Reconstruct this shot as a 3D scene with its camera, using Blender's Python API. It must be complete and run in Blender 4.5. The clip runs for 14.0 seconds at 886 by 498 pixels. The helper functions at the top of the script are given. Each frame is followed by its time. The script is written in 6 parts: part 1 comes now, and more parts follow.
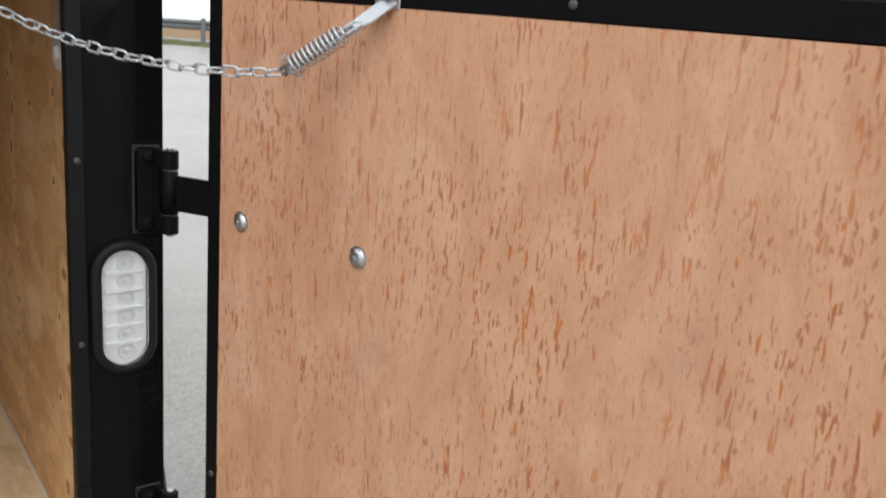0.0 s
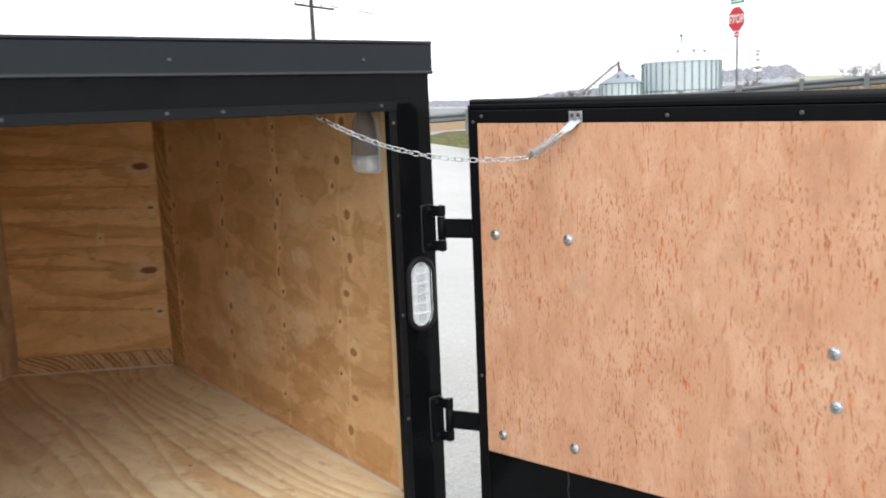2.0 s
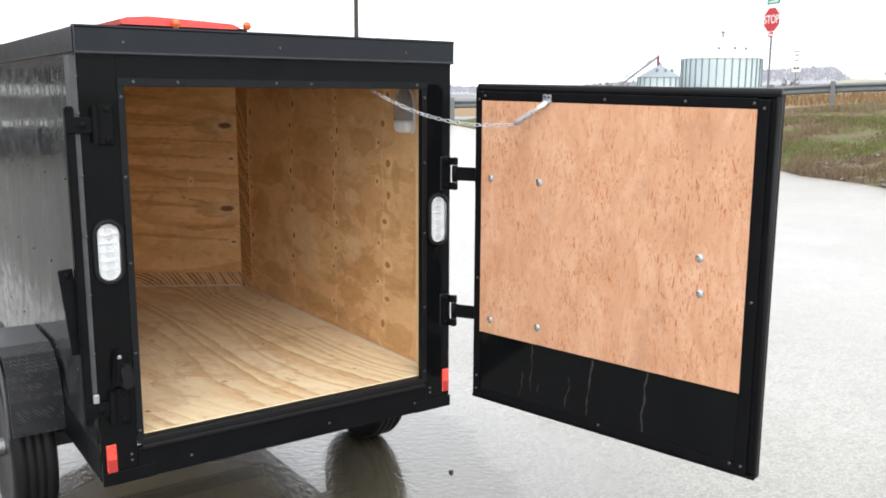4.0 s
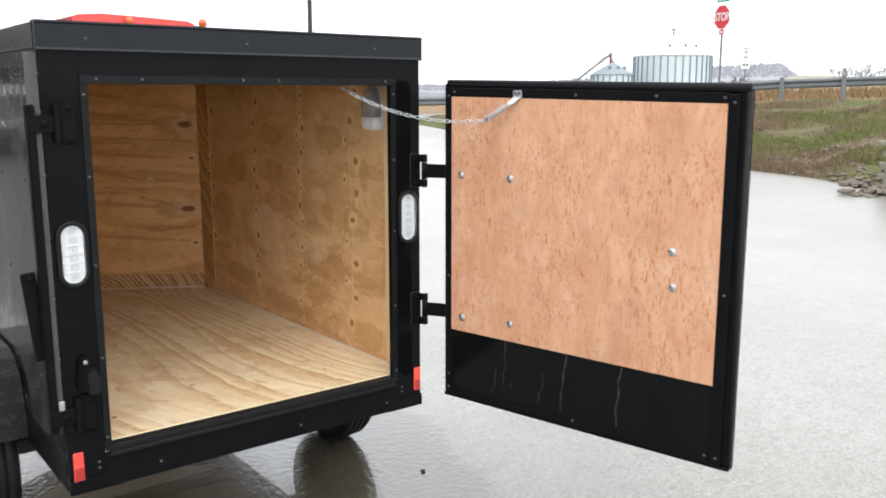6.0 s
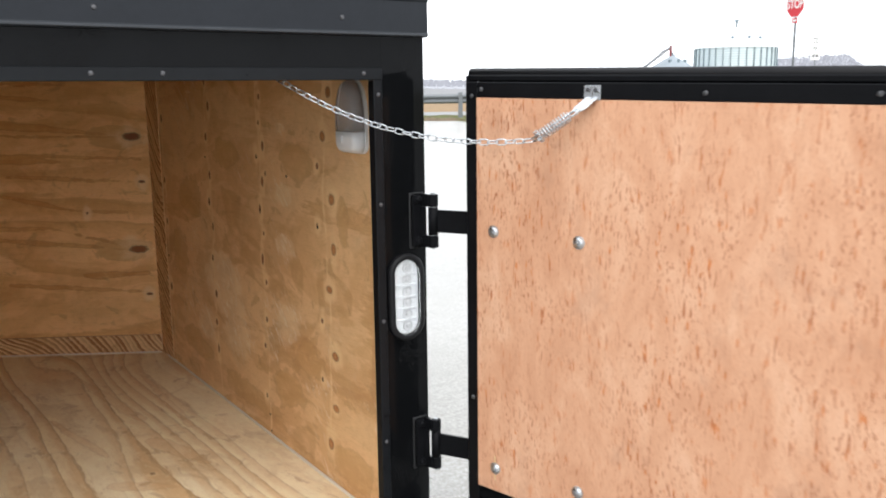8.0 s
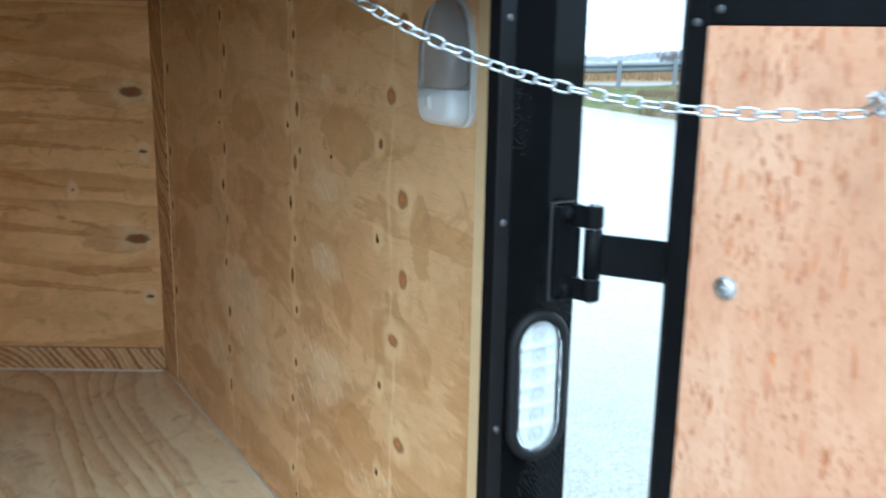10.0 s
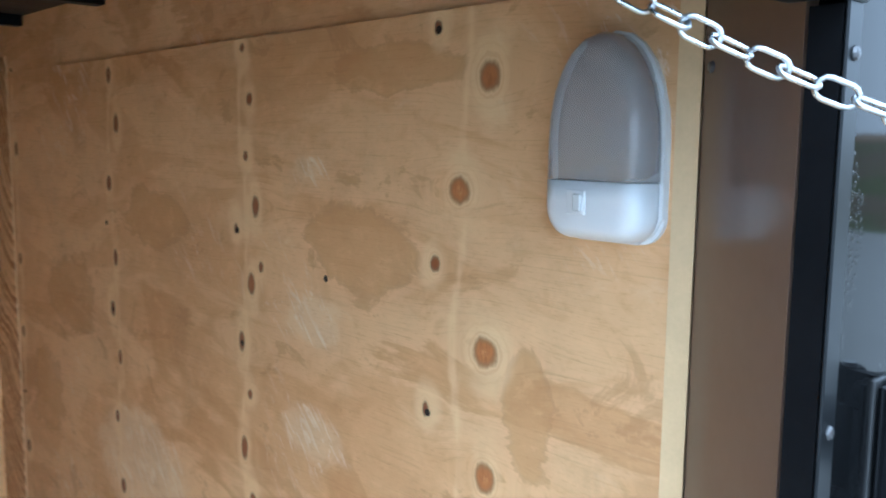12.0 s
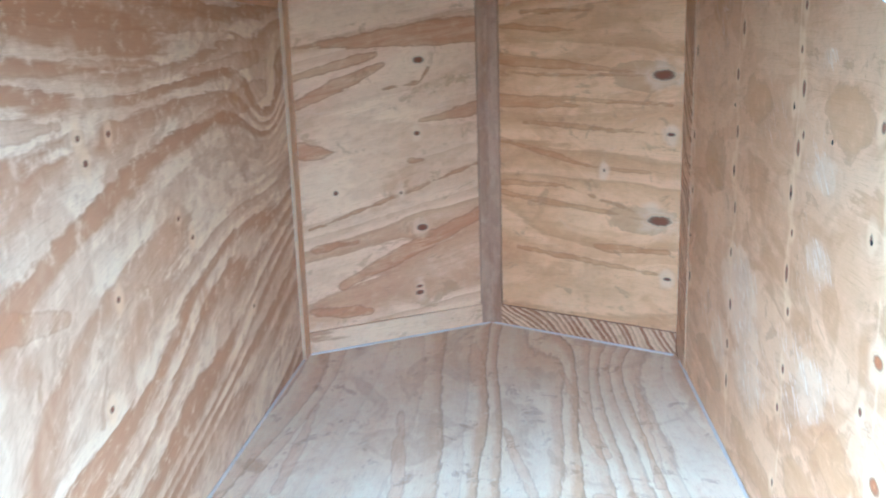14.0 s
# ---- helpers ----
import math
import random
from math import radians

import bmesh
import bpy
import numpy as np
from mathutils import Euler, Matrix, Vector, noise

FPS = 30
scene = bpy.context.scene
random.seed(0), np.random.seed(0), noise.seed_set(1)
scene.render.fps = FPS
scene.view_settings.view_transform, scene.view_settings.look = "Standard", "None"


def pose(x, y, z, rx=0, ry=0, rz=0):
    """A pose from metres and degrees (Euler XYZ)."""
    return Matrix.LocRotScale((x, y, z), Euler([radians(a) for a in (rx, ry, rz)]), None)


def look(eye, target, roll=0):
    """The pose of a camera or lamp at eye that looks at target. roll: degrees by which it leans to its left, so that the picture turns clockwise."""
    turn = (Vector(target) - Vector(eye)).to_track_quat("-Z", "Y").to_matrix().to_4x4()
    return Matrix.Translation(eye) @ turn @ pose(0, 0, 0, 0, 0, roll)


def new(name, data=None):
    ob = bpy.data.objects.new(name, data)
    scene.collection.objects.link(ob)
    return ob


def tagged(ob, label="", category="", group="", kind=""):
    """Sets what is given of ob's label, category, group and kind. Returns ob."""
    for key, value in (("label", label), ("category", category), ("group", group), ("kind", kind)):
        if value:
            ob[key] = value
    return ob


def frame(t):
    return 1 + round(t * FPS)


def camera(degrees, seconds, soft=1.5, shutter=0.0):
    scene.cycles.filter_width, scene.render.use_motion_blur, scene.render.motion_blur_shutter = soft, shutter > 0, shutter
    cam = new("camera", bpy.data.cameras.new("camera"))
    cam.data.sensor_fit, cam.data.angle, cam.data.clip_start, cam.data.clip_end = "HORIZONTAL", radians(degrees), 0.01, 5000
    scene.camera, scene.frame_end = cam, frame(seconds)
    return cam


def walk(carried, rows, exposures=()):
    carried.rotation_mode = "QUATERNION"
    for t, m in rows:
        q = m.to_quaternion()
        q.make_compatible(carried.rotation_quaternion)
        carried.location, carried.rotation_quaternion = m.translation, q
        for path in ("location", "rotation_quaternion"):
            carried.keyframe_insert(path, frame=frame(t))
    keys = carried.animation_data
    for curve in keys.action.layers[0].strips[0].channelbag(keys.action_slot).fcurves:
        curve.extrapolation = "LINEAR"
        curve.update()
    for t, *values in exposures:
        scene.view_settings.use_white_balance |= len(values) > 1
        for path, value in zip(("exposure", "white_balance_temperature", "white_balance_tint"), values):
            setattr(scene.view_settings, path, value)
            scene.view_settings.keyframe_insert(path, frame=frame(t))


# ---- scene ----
cam = camera(53.6, 14.0, soft=1.8, shutter=0.5)
PATH = [
    (0, (0.238, -1.188, 1.611), (1.4, 0.369, 1.137), 4.3),
    (0.5, (0.106, -1.299, 1.618), (1.269, 0.278, 1.22), 0.4),
    (1, (-0.183, -1.5, 1.675), (0.846, 0.168, 1.274), -1.9),
    (1.5, (-0.479, -1.579, 1.681), (0.754, -0.044, 1.334), -3.5),
    (2, (-0.681, -1.784, 1.674), (0.508, -0.207, 1.359), -2.4),
    (2.5, (-0.836, -2.087, 1.659), (0.268, -0.461, 1.287), -0.6),
    (3, (-1.064, -2.317, 1.644), (0.07, -0.703, 1.309), -0.6),
    (3.5, (-1.18, -2.498, 1.66), (-0.033, -0.894, 1.329), -0.2),
    (3.7, (-1.187, -2.569, 1.655), (-0.059, -0.953, 1.314), 0.2),
    (5.8, (-1.243, -2.591, 1.654), (-0.048, -1.026, 1.305), 0.3),
    (6, (-1.221, -2.53, 1.649), (-0.012, -0.976, 1.299), 0.0),
    (6.5, (-1.016, -2.334, 1.627), (0.158, -0.757, 1.258), -0.8),
    (7, (-0.736, -2.083, 1.66), (0.379, -0.461, 1.304), 0.3),
    (7.2, (-0.659, -1.97, 1.649), (0.495, -0.371, 1.312), 0.8),
    (9.3, (-0.141, -1.094, 1.661), (0.83, 0.597, 1.214), -2.7),
    (9.5, (-0.13, -1.025, 1.65), (0.815, 0.668, 1.161), -1.1),
    (10, (-0.049, -0.81, 1.599), (0.976, 0.854, 1.178), 1.1),
    (10.5, (-0.093, -0.479, 1.571), (1.2, 1.003, 1.208), -0.7),
    (11, (-0.11, -0.27, 1.588), (1.367, 1.041, 1.267), 0.7),
    (11.5, (-0.093, -0.225, 1.591), (1.384, 1.093, 1.311), 1.7),
    (12, (-0.001, -0.23, 1.594), (1.351, 1.222, 1.343), 0.7),
    (12.5, (0.108, -0.275, 1.602), (1.141, 1.409, 1.291), -0.4),
    (13, (0.073, -0.399, 1.596), (0.735, 1.461, 1.28), -1.3),
    (13.5, (0.024, -0.623, 1.589), (0.135, 1.325, 1.147), -2.2),
    (14, (0.116, -0.788, 1.589), (-0.069, 1.153, 1.142), -1.8),
]

# exposure follows the phone's own metering
EXPOSURES = [(0.0, -0.30, 6550, 10), (0.5, -0.42, 7900, 10), (1.0, 0.05, 7300, 10), (1.5, 0.05, 7000, 10), (2.0, 0.13, 6450, 10), (2.5, 0.31, 6400, 10), (3.5, 0.32, 6500, 10),
             (7.0, 0.18, 6450, 10), (9.5, 0.72, 6050, 6), (10.0, 0.74, 5000, -6), (10.5, 0.64, 5300, -8), (11.0, 0.92, 4870, -1), (11.5, 1.12, 4750, 0), (12.0, 1.32, 4700, 0),
             (12.5, 1.55, 4680, 0), (13.0, 1.84, 4260, 3), (13.5, 2.20, 3850, -4), (14.0, 2.23, 3740, -1)]
walk(cam, [(t, look(eye, target, roll)) for t, eye, target, roll in PATH], EXPOSURES)

# ---- world and sun: a bright, even overcast sky ----
SUN_EL, SUN_AZ = 48.0, 205.0
world = bpy.data.worlds.new("overcast")
scene.world = world
world.use_nodes = True
wn = world.node_tree
wn.nodes.clear()
w_out = wn.nodes.new("ShaderNodeOutputWorld")
w_bg = wn.nodes.new("ShaderNodeBackground")
w_sky = wn.nodes.new("ShaderNodeTexSky")
w_sky.sky_type, w_sky.sun_disc = "NISHITA", False
w_sky.sun_elevation, w_sky.sun_rotation = radians(SUN_EL), radians(SUN_AZ)
w_sky.air_density, w_sky.dust_density, w_sky.ozone_density = 1.0, 2.0, 1.0
w_sat = wn.nodes.new("ShaderNodeHueSaturation")
w_sat.inputs["Saturation"].default_value = 0.12
w_bg.inputs["Strength"].default_value = 0.15
wn.links.new(w_sky.outputs[0], w_sat.inputs["Color"])
# cloud deck: the sky's own colour mostly veiled by an even white
w_mix = wn.nodes.new("ShaderNodeMix")
w_mix.data_type = "RGBA"
w_mix.inputs["Factor"].default_value = 0.85
w_mix.inputs[7].default_value = (11.0, 11.3, 11.8, 1.0)
wn.links.new(w_sat.outputs[0], w_mix.inputs[6])
wn.links.new(w_mix.outputs[2], w_bg.inputs["Color"])
wn.links.new(w_bg.outputs[0], w_out.inputs[0])

sun = new("sun", bpy.data.lights.new("sun", "SUN"))
sun.data.energy, sun.data.angle, sun.data.color = 1.2, radians(50), (1.0, 0.97, 0.93)
sun.matrix_world = look((0, 0, 30), (30 * -math.sin(radians(SUN_AZ)), 30 * -math.cos(radians(SUN_AZ)), 30 - 30 * math.tan(radians(SUN_EL))))


# ---- material helpers ----
class Nodes:
    """A small builder for one material's nodes."""

    def __init__(self, name):
        self.material = bpy.data.materials.new(name)
        self.material.use_nodes = True
        self.tree = self.material.node_tree
        self.tree.nodes.clear()
        self.out = self.tree.nodes.new("ShaderNodeOutputMaterial")
        self.bsdf = self.tree.nodes.new("ShaderNodeBsdfPrincipled")
        self.tree.links.new(self.bsdf.outputs[0], self.out.inputs[0])

    def plug(self, socket, value):
        if isinstance(value, bpy.types.NodeSocket):
            self.tree.links.new(value, socket)
        elif isinstance(value, tuple) and len(value) == 3 and socket.type == "RGBA":
            socket.default_value = (*value, 1.0)
        else:
            socket.default_value = value

    def add(self, kind, inputs, out=0):
        node = self.tree.nodes.new(kind)
        for key, value in inputs.items():
            self.plug(node.inputs[key], value)
        return node, node.outputs[out]

    def math(self, op, a, b=0.0, clamp=False):
        node, out = self.add("ShaderNodeMath", {0: a, 1: b})
        node.operation, node.use_clamp = op, clamp
        return out

    def mix(self, fac, a, b, blend="MIX"):
        node = self.tree.nodes.new("ShaderNodeMix")
        node.data_type, node.blend_type = "RGBA", blend
        self.plug(node.inputs["Factor"], fac)
        self.plug(node.inputs[6], a)
        self.plug(node.inputs[7], b)
        return node.outputs[2]

    def ramp(self, fac, stops):
        node, out = self.add("ShaderNodeValToRGB", {0: fac})
        while len(node.color_ramp.elements) < len(stops):
            node.color_ramp.elements.new(0.5)
        for element, (place, colour) in zip(node.color_ramp.elements, stops):
            element.position = place
            element.color = (colour,) * 3 + (1,) if isinstance(colour, (int, float)) else (*colour, 1)
        return out

    def step(self, value, low, high):
        node, out = self.add("ShaderNodeMapRange", {0: value, 1: low, 2: high})
        node.interpolation_type = "SMOOTHSTEP"
        return out

    def noise(self, vec, scale, detail=3.0, rough=0.5, distort=0.0):
        return self.add("ShaderNodeTexNoise", {"Vector": vec, "Scale": scale, "Detail": detail, "Roughness": rough, "Distortion": distort})[1]

    def stretch(self, vec, sx, sy, sz, ox=0.0, oy=0.0, oz=0.0):
        node, out = self.add("ShaderNodeMapping", {"Vector": vec, "Scale": (sx, sy, sz), "Location": (ox, oy, oz)})
        return out

    def place(self):
        return self.add("ShaderNodeNewGeometry", {})[1]

    def own(self):
        return self.add("ShaderNodeTexCoord", {}, "Object")[1]

    def attribute(self, name, out="Vector"):
        node = self.tree.nodes.new("ShaderNodeAttribute")
        node.attribute_name = name
        return node.outputs[out]

    def bump(self, height, strength, distance):
        self.plug(self.bsdf.inputs["Normal"], self.add("ShaderNodeBump", {"Height": height, "Strength": strength, "Distance": distance})[1])

    def set(self, **values):
        names = {"colour": "Base Color", "rough": "Roughness", "metal": "Metallic", "coat": "Coat Weight", "coat_rough": "Coat Roughness",
                 "specular": "Specular IOR Level", "transmission": "Transmission Weight", "ior": "IOR", "alpha": "Alpha"}
        for key, value in values.items():
            self.plug(self.bsdf.inputs[names[key]], value)
        return self.material


def scuffed(name, colour, rough, metal=0.0, vary=0.25, scale=18.0, bump=0.0, coat=0.0, specular=0.5, beads=0.0):
    """A plain surface with faint dirt and uneven gloss, and beads of rain in patches."""
    g = Nodes(name)
    p = g.place()
    a = g.noise(p, scale, 4.0, 0.6)
    b = g.noise(p, scale * 9, 2.0, 0.5)
    dark = tuple(c * (1 - vary) for c in colour)
    light = tuple(min(1.0, c * (1 + vary) + 0.004) for c in colour)
    c = g.mix(g.math("ADD", g.math("MULTIPLY", a, 0.7), g.math("MULTIPLY", b, 0.3)), dark, light)
    r = g.math("ADD", rough * 0.75, g.math("MULTIPLY", a, rough * 0.5))
    g.set(colour=c, rough=r, metal=metal, coat=coat, coat_rough=0.08, specular=specular)
    if beads:
        drop = g.add("ShaderNodeTexVoronoi", {"Vector": g.stretch(p, 1, 1, 0.8), "Scale": 330.0})[1]
        dome = g.math("SUBTRACT", 1.0, g.step(drop, 0.05, 0.45), True)
        where = g.step(g.noise(g.stretch(p, 1, 1, 0.5), 9.0, 3.0, 0.6), 0.52, 0.60)
        g.bump(g.math("MULTIPLY", dome, where), 0.55 * beads, 0.0011)
    elif bump:
        g.bump(b, 0.35, bump)
    return g.material


def plywood(name, pale, tan, dark, bands, wobble, contrast, blotch, seed, line=0.5, slow=0.5, slant=0.0, grime=0.2, scuff=0.0, gloss=0.42, heart=0.0, ragged=1.0, mottled=1.0, flame=0.0):
    """Rotary-cut softwood: wavy growth bands along the panel's u, knots by the 'knot' distance (their darkness in the grain's third value), open fibres."""
    g = Nodes(name)
    uv = g.attribute("grain")
    d = g.attribute("knot", "Fac")
    ring_near = g.attribute("halo", "Fac")
    sep = g.add("ShaderNodeSeparateXYZ", {0: uv})[0]
    u, v, tone_k = sep.outputs[0], sep.outputs[1], sep.outputs[2]
    flat = g.add("ShaderNodeCombineXYZ", {0: u, 1: v})[1]
    wave = g.noise(g.stretch(flat, slow, 2.4, 1, seed, seed * 2), 1.5, 1.3, 0.45, 0.35)
    fine = g.noise(g.stretch(flat, 2.2, 20.0, 1, seed), 2.0, 3.0, 0.65, 0.4)
    feather = g.noise(g.stretch(flat, 22.0, 70.0, 1, seed), 1.0, 3.0, 0.65)
    phase = g.math("ADD", g.math("ADD", g.math("MULTIPLY", v, bands), g.math("MULTIPLY", u, slant)), g.math("MULTIPLY", wave, wobble))
    phase = g.math("ADD", phase, g.math("MULTIPLY", fine, 0.75 * ragged))
    phase = g.math("ADD", phase, g.math("MULTIPLY", feather, 0.42 * ragged))
    saw = g.math("FRACT", phase)
    tone = g.tree.nodes.new("ShaderNodeTexWhiteNoise")
    tone.noise_dimensions = "1D"
    g.plug(tone.inputs["W"], g.math("FLOOR", phase))
    late = g.ramp(saw, [(0.0, 0.0), (0.30, 0.10), (0.58, 0.75), (0.88, 1.0), (1.0, 0.0)])
    thin = g.ramp(saw, [(0.0, 0.0), (0.80, 0.0), (0.93, 1.0), (1.0, 0.0)])
    big = g.noise(g.stretch(flat, 0.8, 2.2, 1, seed * 3), 2.8, 4.0, 0.6, 1.0)
    patch = g.step(big, 0.48, 0.55)
    weight = g.math("MULTIPLY", g.math("ADD", 0.10, g.math("MULTIPLY", tone.outputs["Value"], 1.2)), contrast)
    c = g.mix(g.math("MULTIPLY", late, weight, True), pale, tan)
    c = g.mix(g.math("MULTIPLY", thin, g.math("MULTIPLY", weight, line), True), c, dark)
    c = g.mix(g.math("MULTIPLY", patch, blotch), c, tan)
    # islands where the knife cut into the next ring
    isle = g.noise(g.stretch(flat, 1.0, 1.7, 1, seed * 5 + 1), 2.4, 3.0, 0.55, 1.0)
    rag = g.math("ADD", isle, g.math("MULTIPLY", g.math("SUBTRACT", feather, 0.5), 0.06))
    c = g.mix(g.math("MULTIPLY", g.math("MULTIPLY", g.step(rag, 0.555, 0.60), g.math("SUBTRACT", 1.0, g.step(rag, 0.62, 0.72), True)), heart), c, tuple(0.5 * (x + y) for x, y in zip(tan, dark)))
    c = g.mix(g.math("MULTIPLY", g.math("SUBTRACT", 1.0, g.step(rag, 0.34, 0.42), True), heart * 0.7), c, tuple(min(1, x * 1.10) for x in pale))
    if flame:
        # tongues of darker late wood, crisp on one side and fading on the other
        tongue = g.math("ADD", g.attribute("tongue", "Fac"), g.math("MULTIPLY", g.math("SUBTRACT", g.noise(g.stretch(flat, 5.0, 16.0, 1, seed), 2.2, 4.0, 0.6, 0.4), 0.5), 1.1))
        body = g.math("MULTIPLY", g.step(tongue, -0.05, 0.10), g.math("SUBTRACT", 1.0, g.math("MULTIPLY", g.step(fine, 0.35, 0.7), 0.45)))
        c = g.mix(g.math("MULTIPLY", body, flame), c, (0.95 * tan[0], 0.84 * tan[1], 0.72 * tan[2]))
        brink = g.math("MULTIPLY", g.step(tongue, -0.06, 0.04), g.math("SUBTRACT", 1.0, g.step(tongue, 0.06, 0.22), True))
        c = g.mix(g.math("MULTIPLY", brink, flame * 0.45), c, dark)
    fibre = g.noise(g.stretch(flat, 9.0, 420.0, 1, seed), 1.0, 2.0, 0.7)
    c = g.mix(g.math("MULTIPLY", g.step(fibre, 0.52, 0.75), 0.28), c, tuple(x * 0.62 for x in tan))
    # resin stains and bleached patches with ragged edges
    st = g.attribute("stain", "Fac")
    rag2 = g.math("MULTIPLY", g.math("SUBTRACT", g.noise(g.stretch(flat, 1, 1.5, 1, seed), 8.5, 5.0, 0.68, 0.6), 0.5), 1.9)
    c = g.mix(g.math("MULTIPLY", g.step(g.math("ADD", st, rag2), 0.24, 0.38), 0.60), c, (0.58, 0.325, 0.13))
    rimmed = g.math("ADD", st, rag2)
    c = g.mix(g.math("MULTIPLY", g.math("MULTIPLY", g.step(rimmed, 0.17, 0.25), g.math("SUBTRACT", 1.0, g.step(rimmed, 0.26, 0.42), True)), 0.34), c, (0.42, 0.22, 0.09))
    c = g.mix(g.math("MULTIPLY", g.step(g.math("SUBTRACT", g.math("MULTIPLY", st, -1.0), rag2), 0.18, 0.60), 0.50), c, (0.90, 0.70, 0.44))
    # handling grime: soft clouds broken into specks
    cloud = g.noise(g.stretch(flat, 1, 1, 1, seed * 7), 4.0, 5.0, 0.65)
    speck = g.noise(flat, 170.0, 3.0, 0.7)
    c = g.mix(g.math("MULTIPLY", g.math("MULTIPLY", g.step(cloud, 0.48, 0.72), g.math("ADD", 0.45, g.math("MULTIPLY", g.step(speck, 0.3, 0.7), 0.55))), grime), c, (0.27, 0.165, 0.085))
    c = g.mix(g.math("MULTIPLY", g.step(g.noise(flat, 2.1, 3.0, 0.5, 0.5), 0.4, 0.7), 0.16), c, tuple(x * 0.72 for x in tan))
    mottle = g.noise(g.stretch(flat, 1, 1.5, 1, seed * 2), 26.0, 6.0, 0.72, 0.4)
    c = g.mix(g.math("MULTIPLY", g.step(mottle, 0.50, 0.66), 0.38 * mottled), c, tuple(0.55 * x + 0.45 * y for x, y in zip(tan, dark)))
    c = g.mix(g.math("MULTIPLY", g.math("SUBTRACT", 1.0, g.step(mottle, 0.32, 0.48), True), 0.42 * mottled), c, tuple(min(1, x * 1.12) for x in pale))
    pore = g.noise(g.stretch(flat, 70.0, 520.0, 1, seed), 1.0, 2.0, 0.6)
    c = g.mix(g.math("MULTIPLY", g.step(pore, 0.56, 0.72), 0.30), c, tuple(0.4 * x + 0.6 * y for x, y in zip(tan, dark)))
    if scuff:
        # pale rubbed streaks, leaning
        turn = g.add("ShaderNodeMapping", {"Vector": flat, "Rotation": (0, 0, 0.9), "Scale": (1, 1, 1)})[1]
        streak = g.noise(g.stretch(turn, 14.0, 60.0, 1, seed), 1.0, 4.0, 0.7, 1.2)
        rub = g.math("ADD", g.math("MULTIPLY", g.noise(g.stretch(flat, 1.3, 0.9, 1, 3.3, 1.2), 3.0, 2.0), 0.8), g.math("MULTIPLY", st, -0.35))
        c = g.mix(g.math("MULTIPLY", g.math("MULTIPLY", g.step(streak, 0.53, 0.64), g.step(rub, 0.42, 0.58)), scuff), c, (0.93, 0.84, 0.69))
    # knots: ragged, each of its own darkness, in a swirl of pale wood
    dn = g.math("ADD", d, g.math("MULTIPLY", g.math("SUBTRACT", g.noise(flat, 55.0, 3.0, 0.6), 0.5), 1.0))
    swirl = g.math("MULTIPLY", g.math("SUBTRACT", 1.0, g.step(g.math("ADD", ring_near, g.math("MULTIPLY", g.math("SUBTRACT", g.noise(flat, 18.0, 3.0), 0.5), 2.4)), 0.4, 1.4), True), 0.62)
    c = g.mix(swirl, c, (0.91, 0.68, 0.38))
    lines = g.step(g.math("SINE", g.math("MULTIPLY", dn, 9.0)), 0.2, 0.9)
    c = g.mix(g.math("MULTIPLY", g.math("MULTIPLY", lines, g.math("SUBTRACT", 1.0, g.step(dn, 1.3, 3.0), True)), 0.30), c, tan)
    core = g.mix(tone_k, (0.52, 0.215, 0.070), (0.20, 0.062, 0.024))
    rim = g.mix(tone_k, (0.30, 0.120, 0.040), (0.11, 0.038, 0.016))
    rays = g.math("MULTIPLY", g.step(g.noise(flat, 130.0, 3.0, 0.7), 0.4, 0.65), 0.45)
    core = g.mix(g.math("MULTIPLY", g.math("SUBTRACT", 1.0, g.step(g.math("ADD", dn, g.math("MULTIPLY", rays, 0.5)), 0.15, 0.60), True), g.math("SUBTRACT", 0.75, tone_k, True)), core, (0.66, 0.33, 0.125))
    core = g.mix(rays, core, (0.26, 0.095, 0.035))
    c = g.mix(g.math("MULTIPLY", g.math("SUBTRACT", 1.0, g.step(dn, 0.95, 1.45), True), 0.8), c, rim)
    c = g.mix(g.math("SUBTRACT", 1.0, g.step(dn, 0.70, 1.0), True), c, core)
    g.set(colour=c, rough=g.math("ADD", gloss, g.math("MULTIPLY", fibre, 0.22)), specular=0.4)
    g.bump(g.math("ADD", g.math("MULTIPLY", fibre, 0.6), g.math("MULTIPLY", late, 0.4)), 0.22, 0.0008)
    return g.material


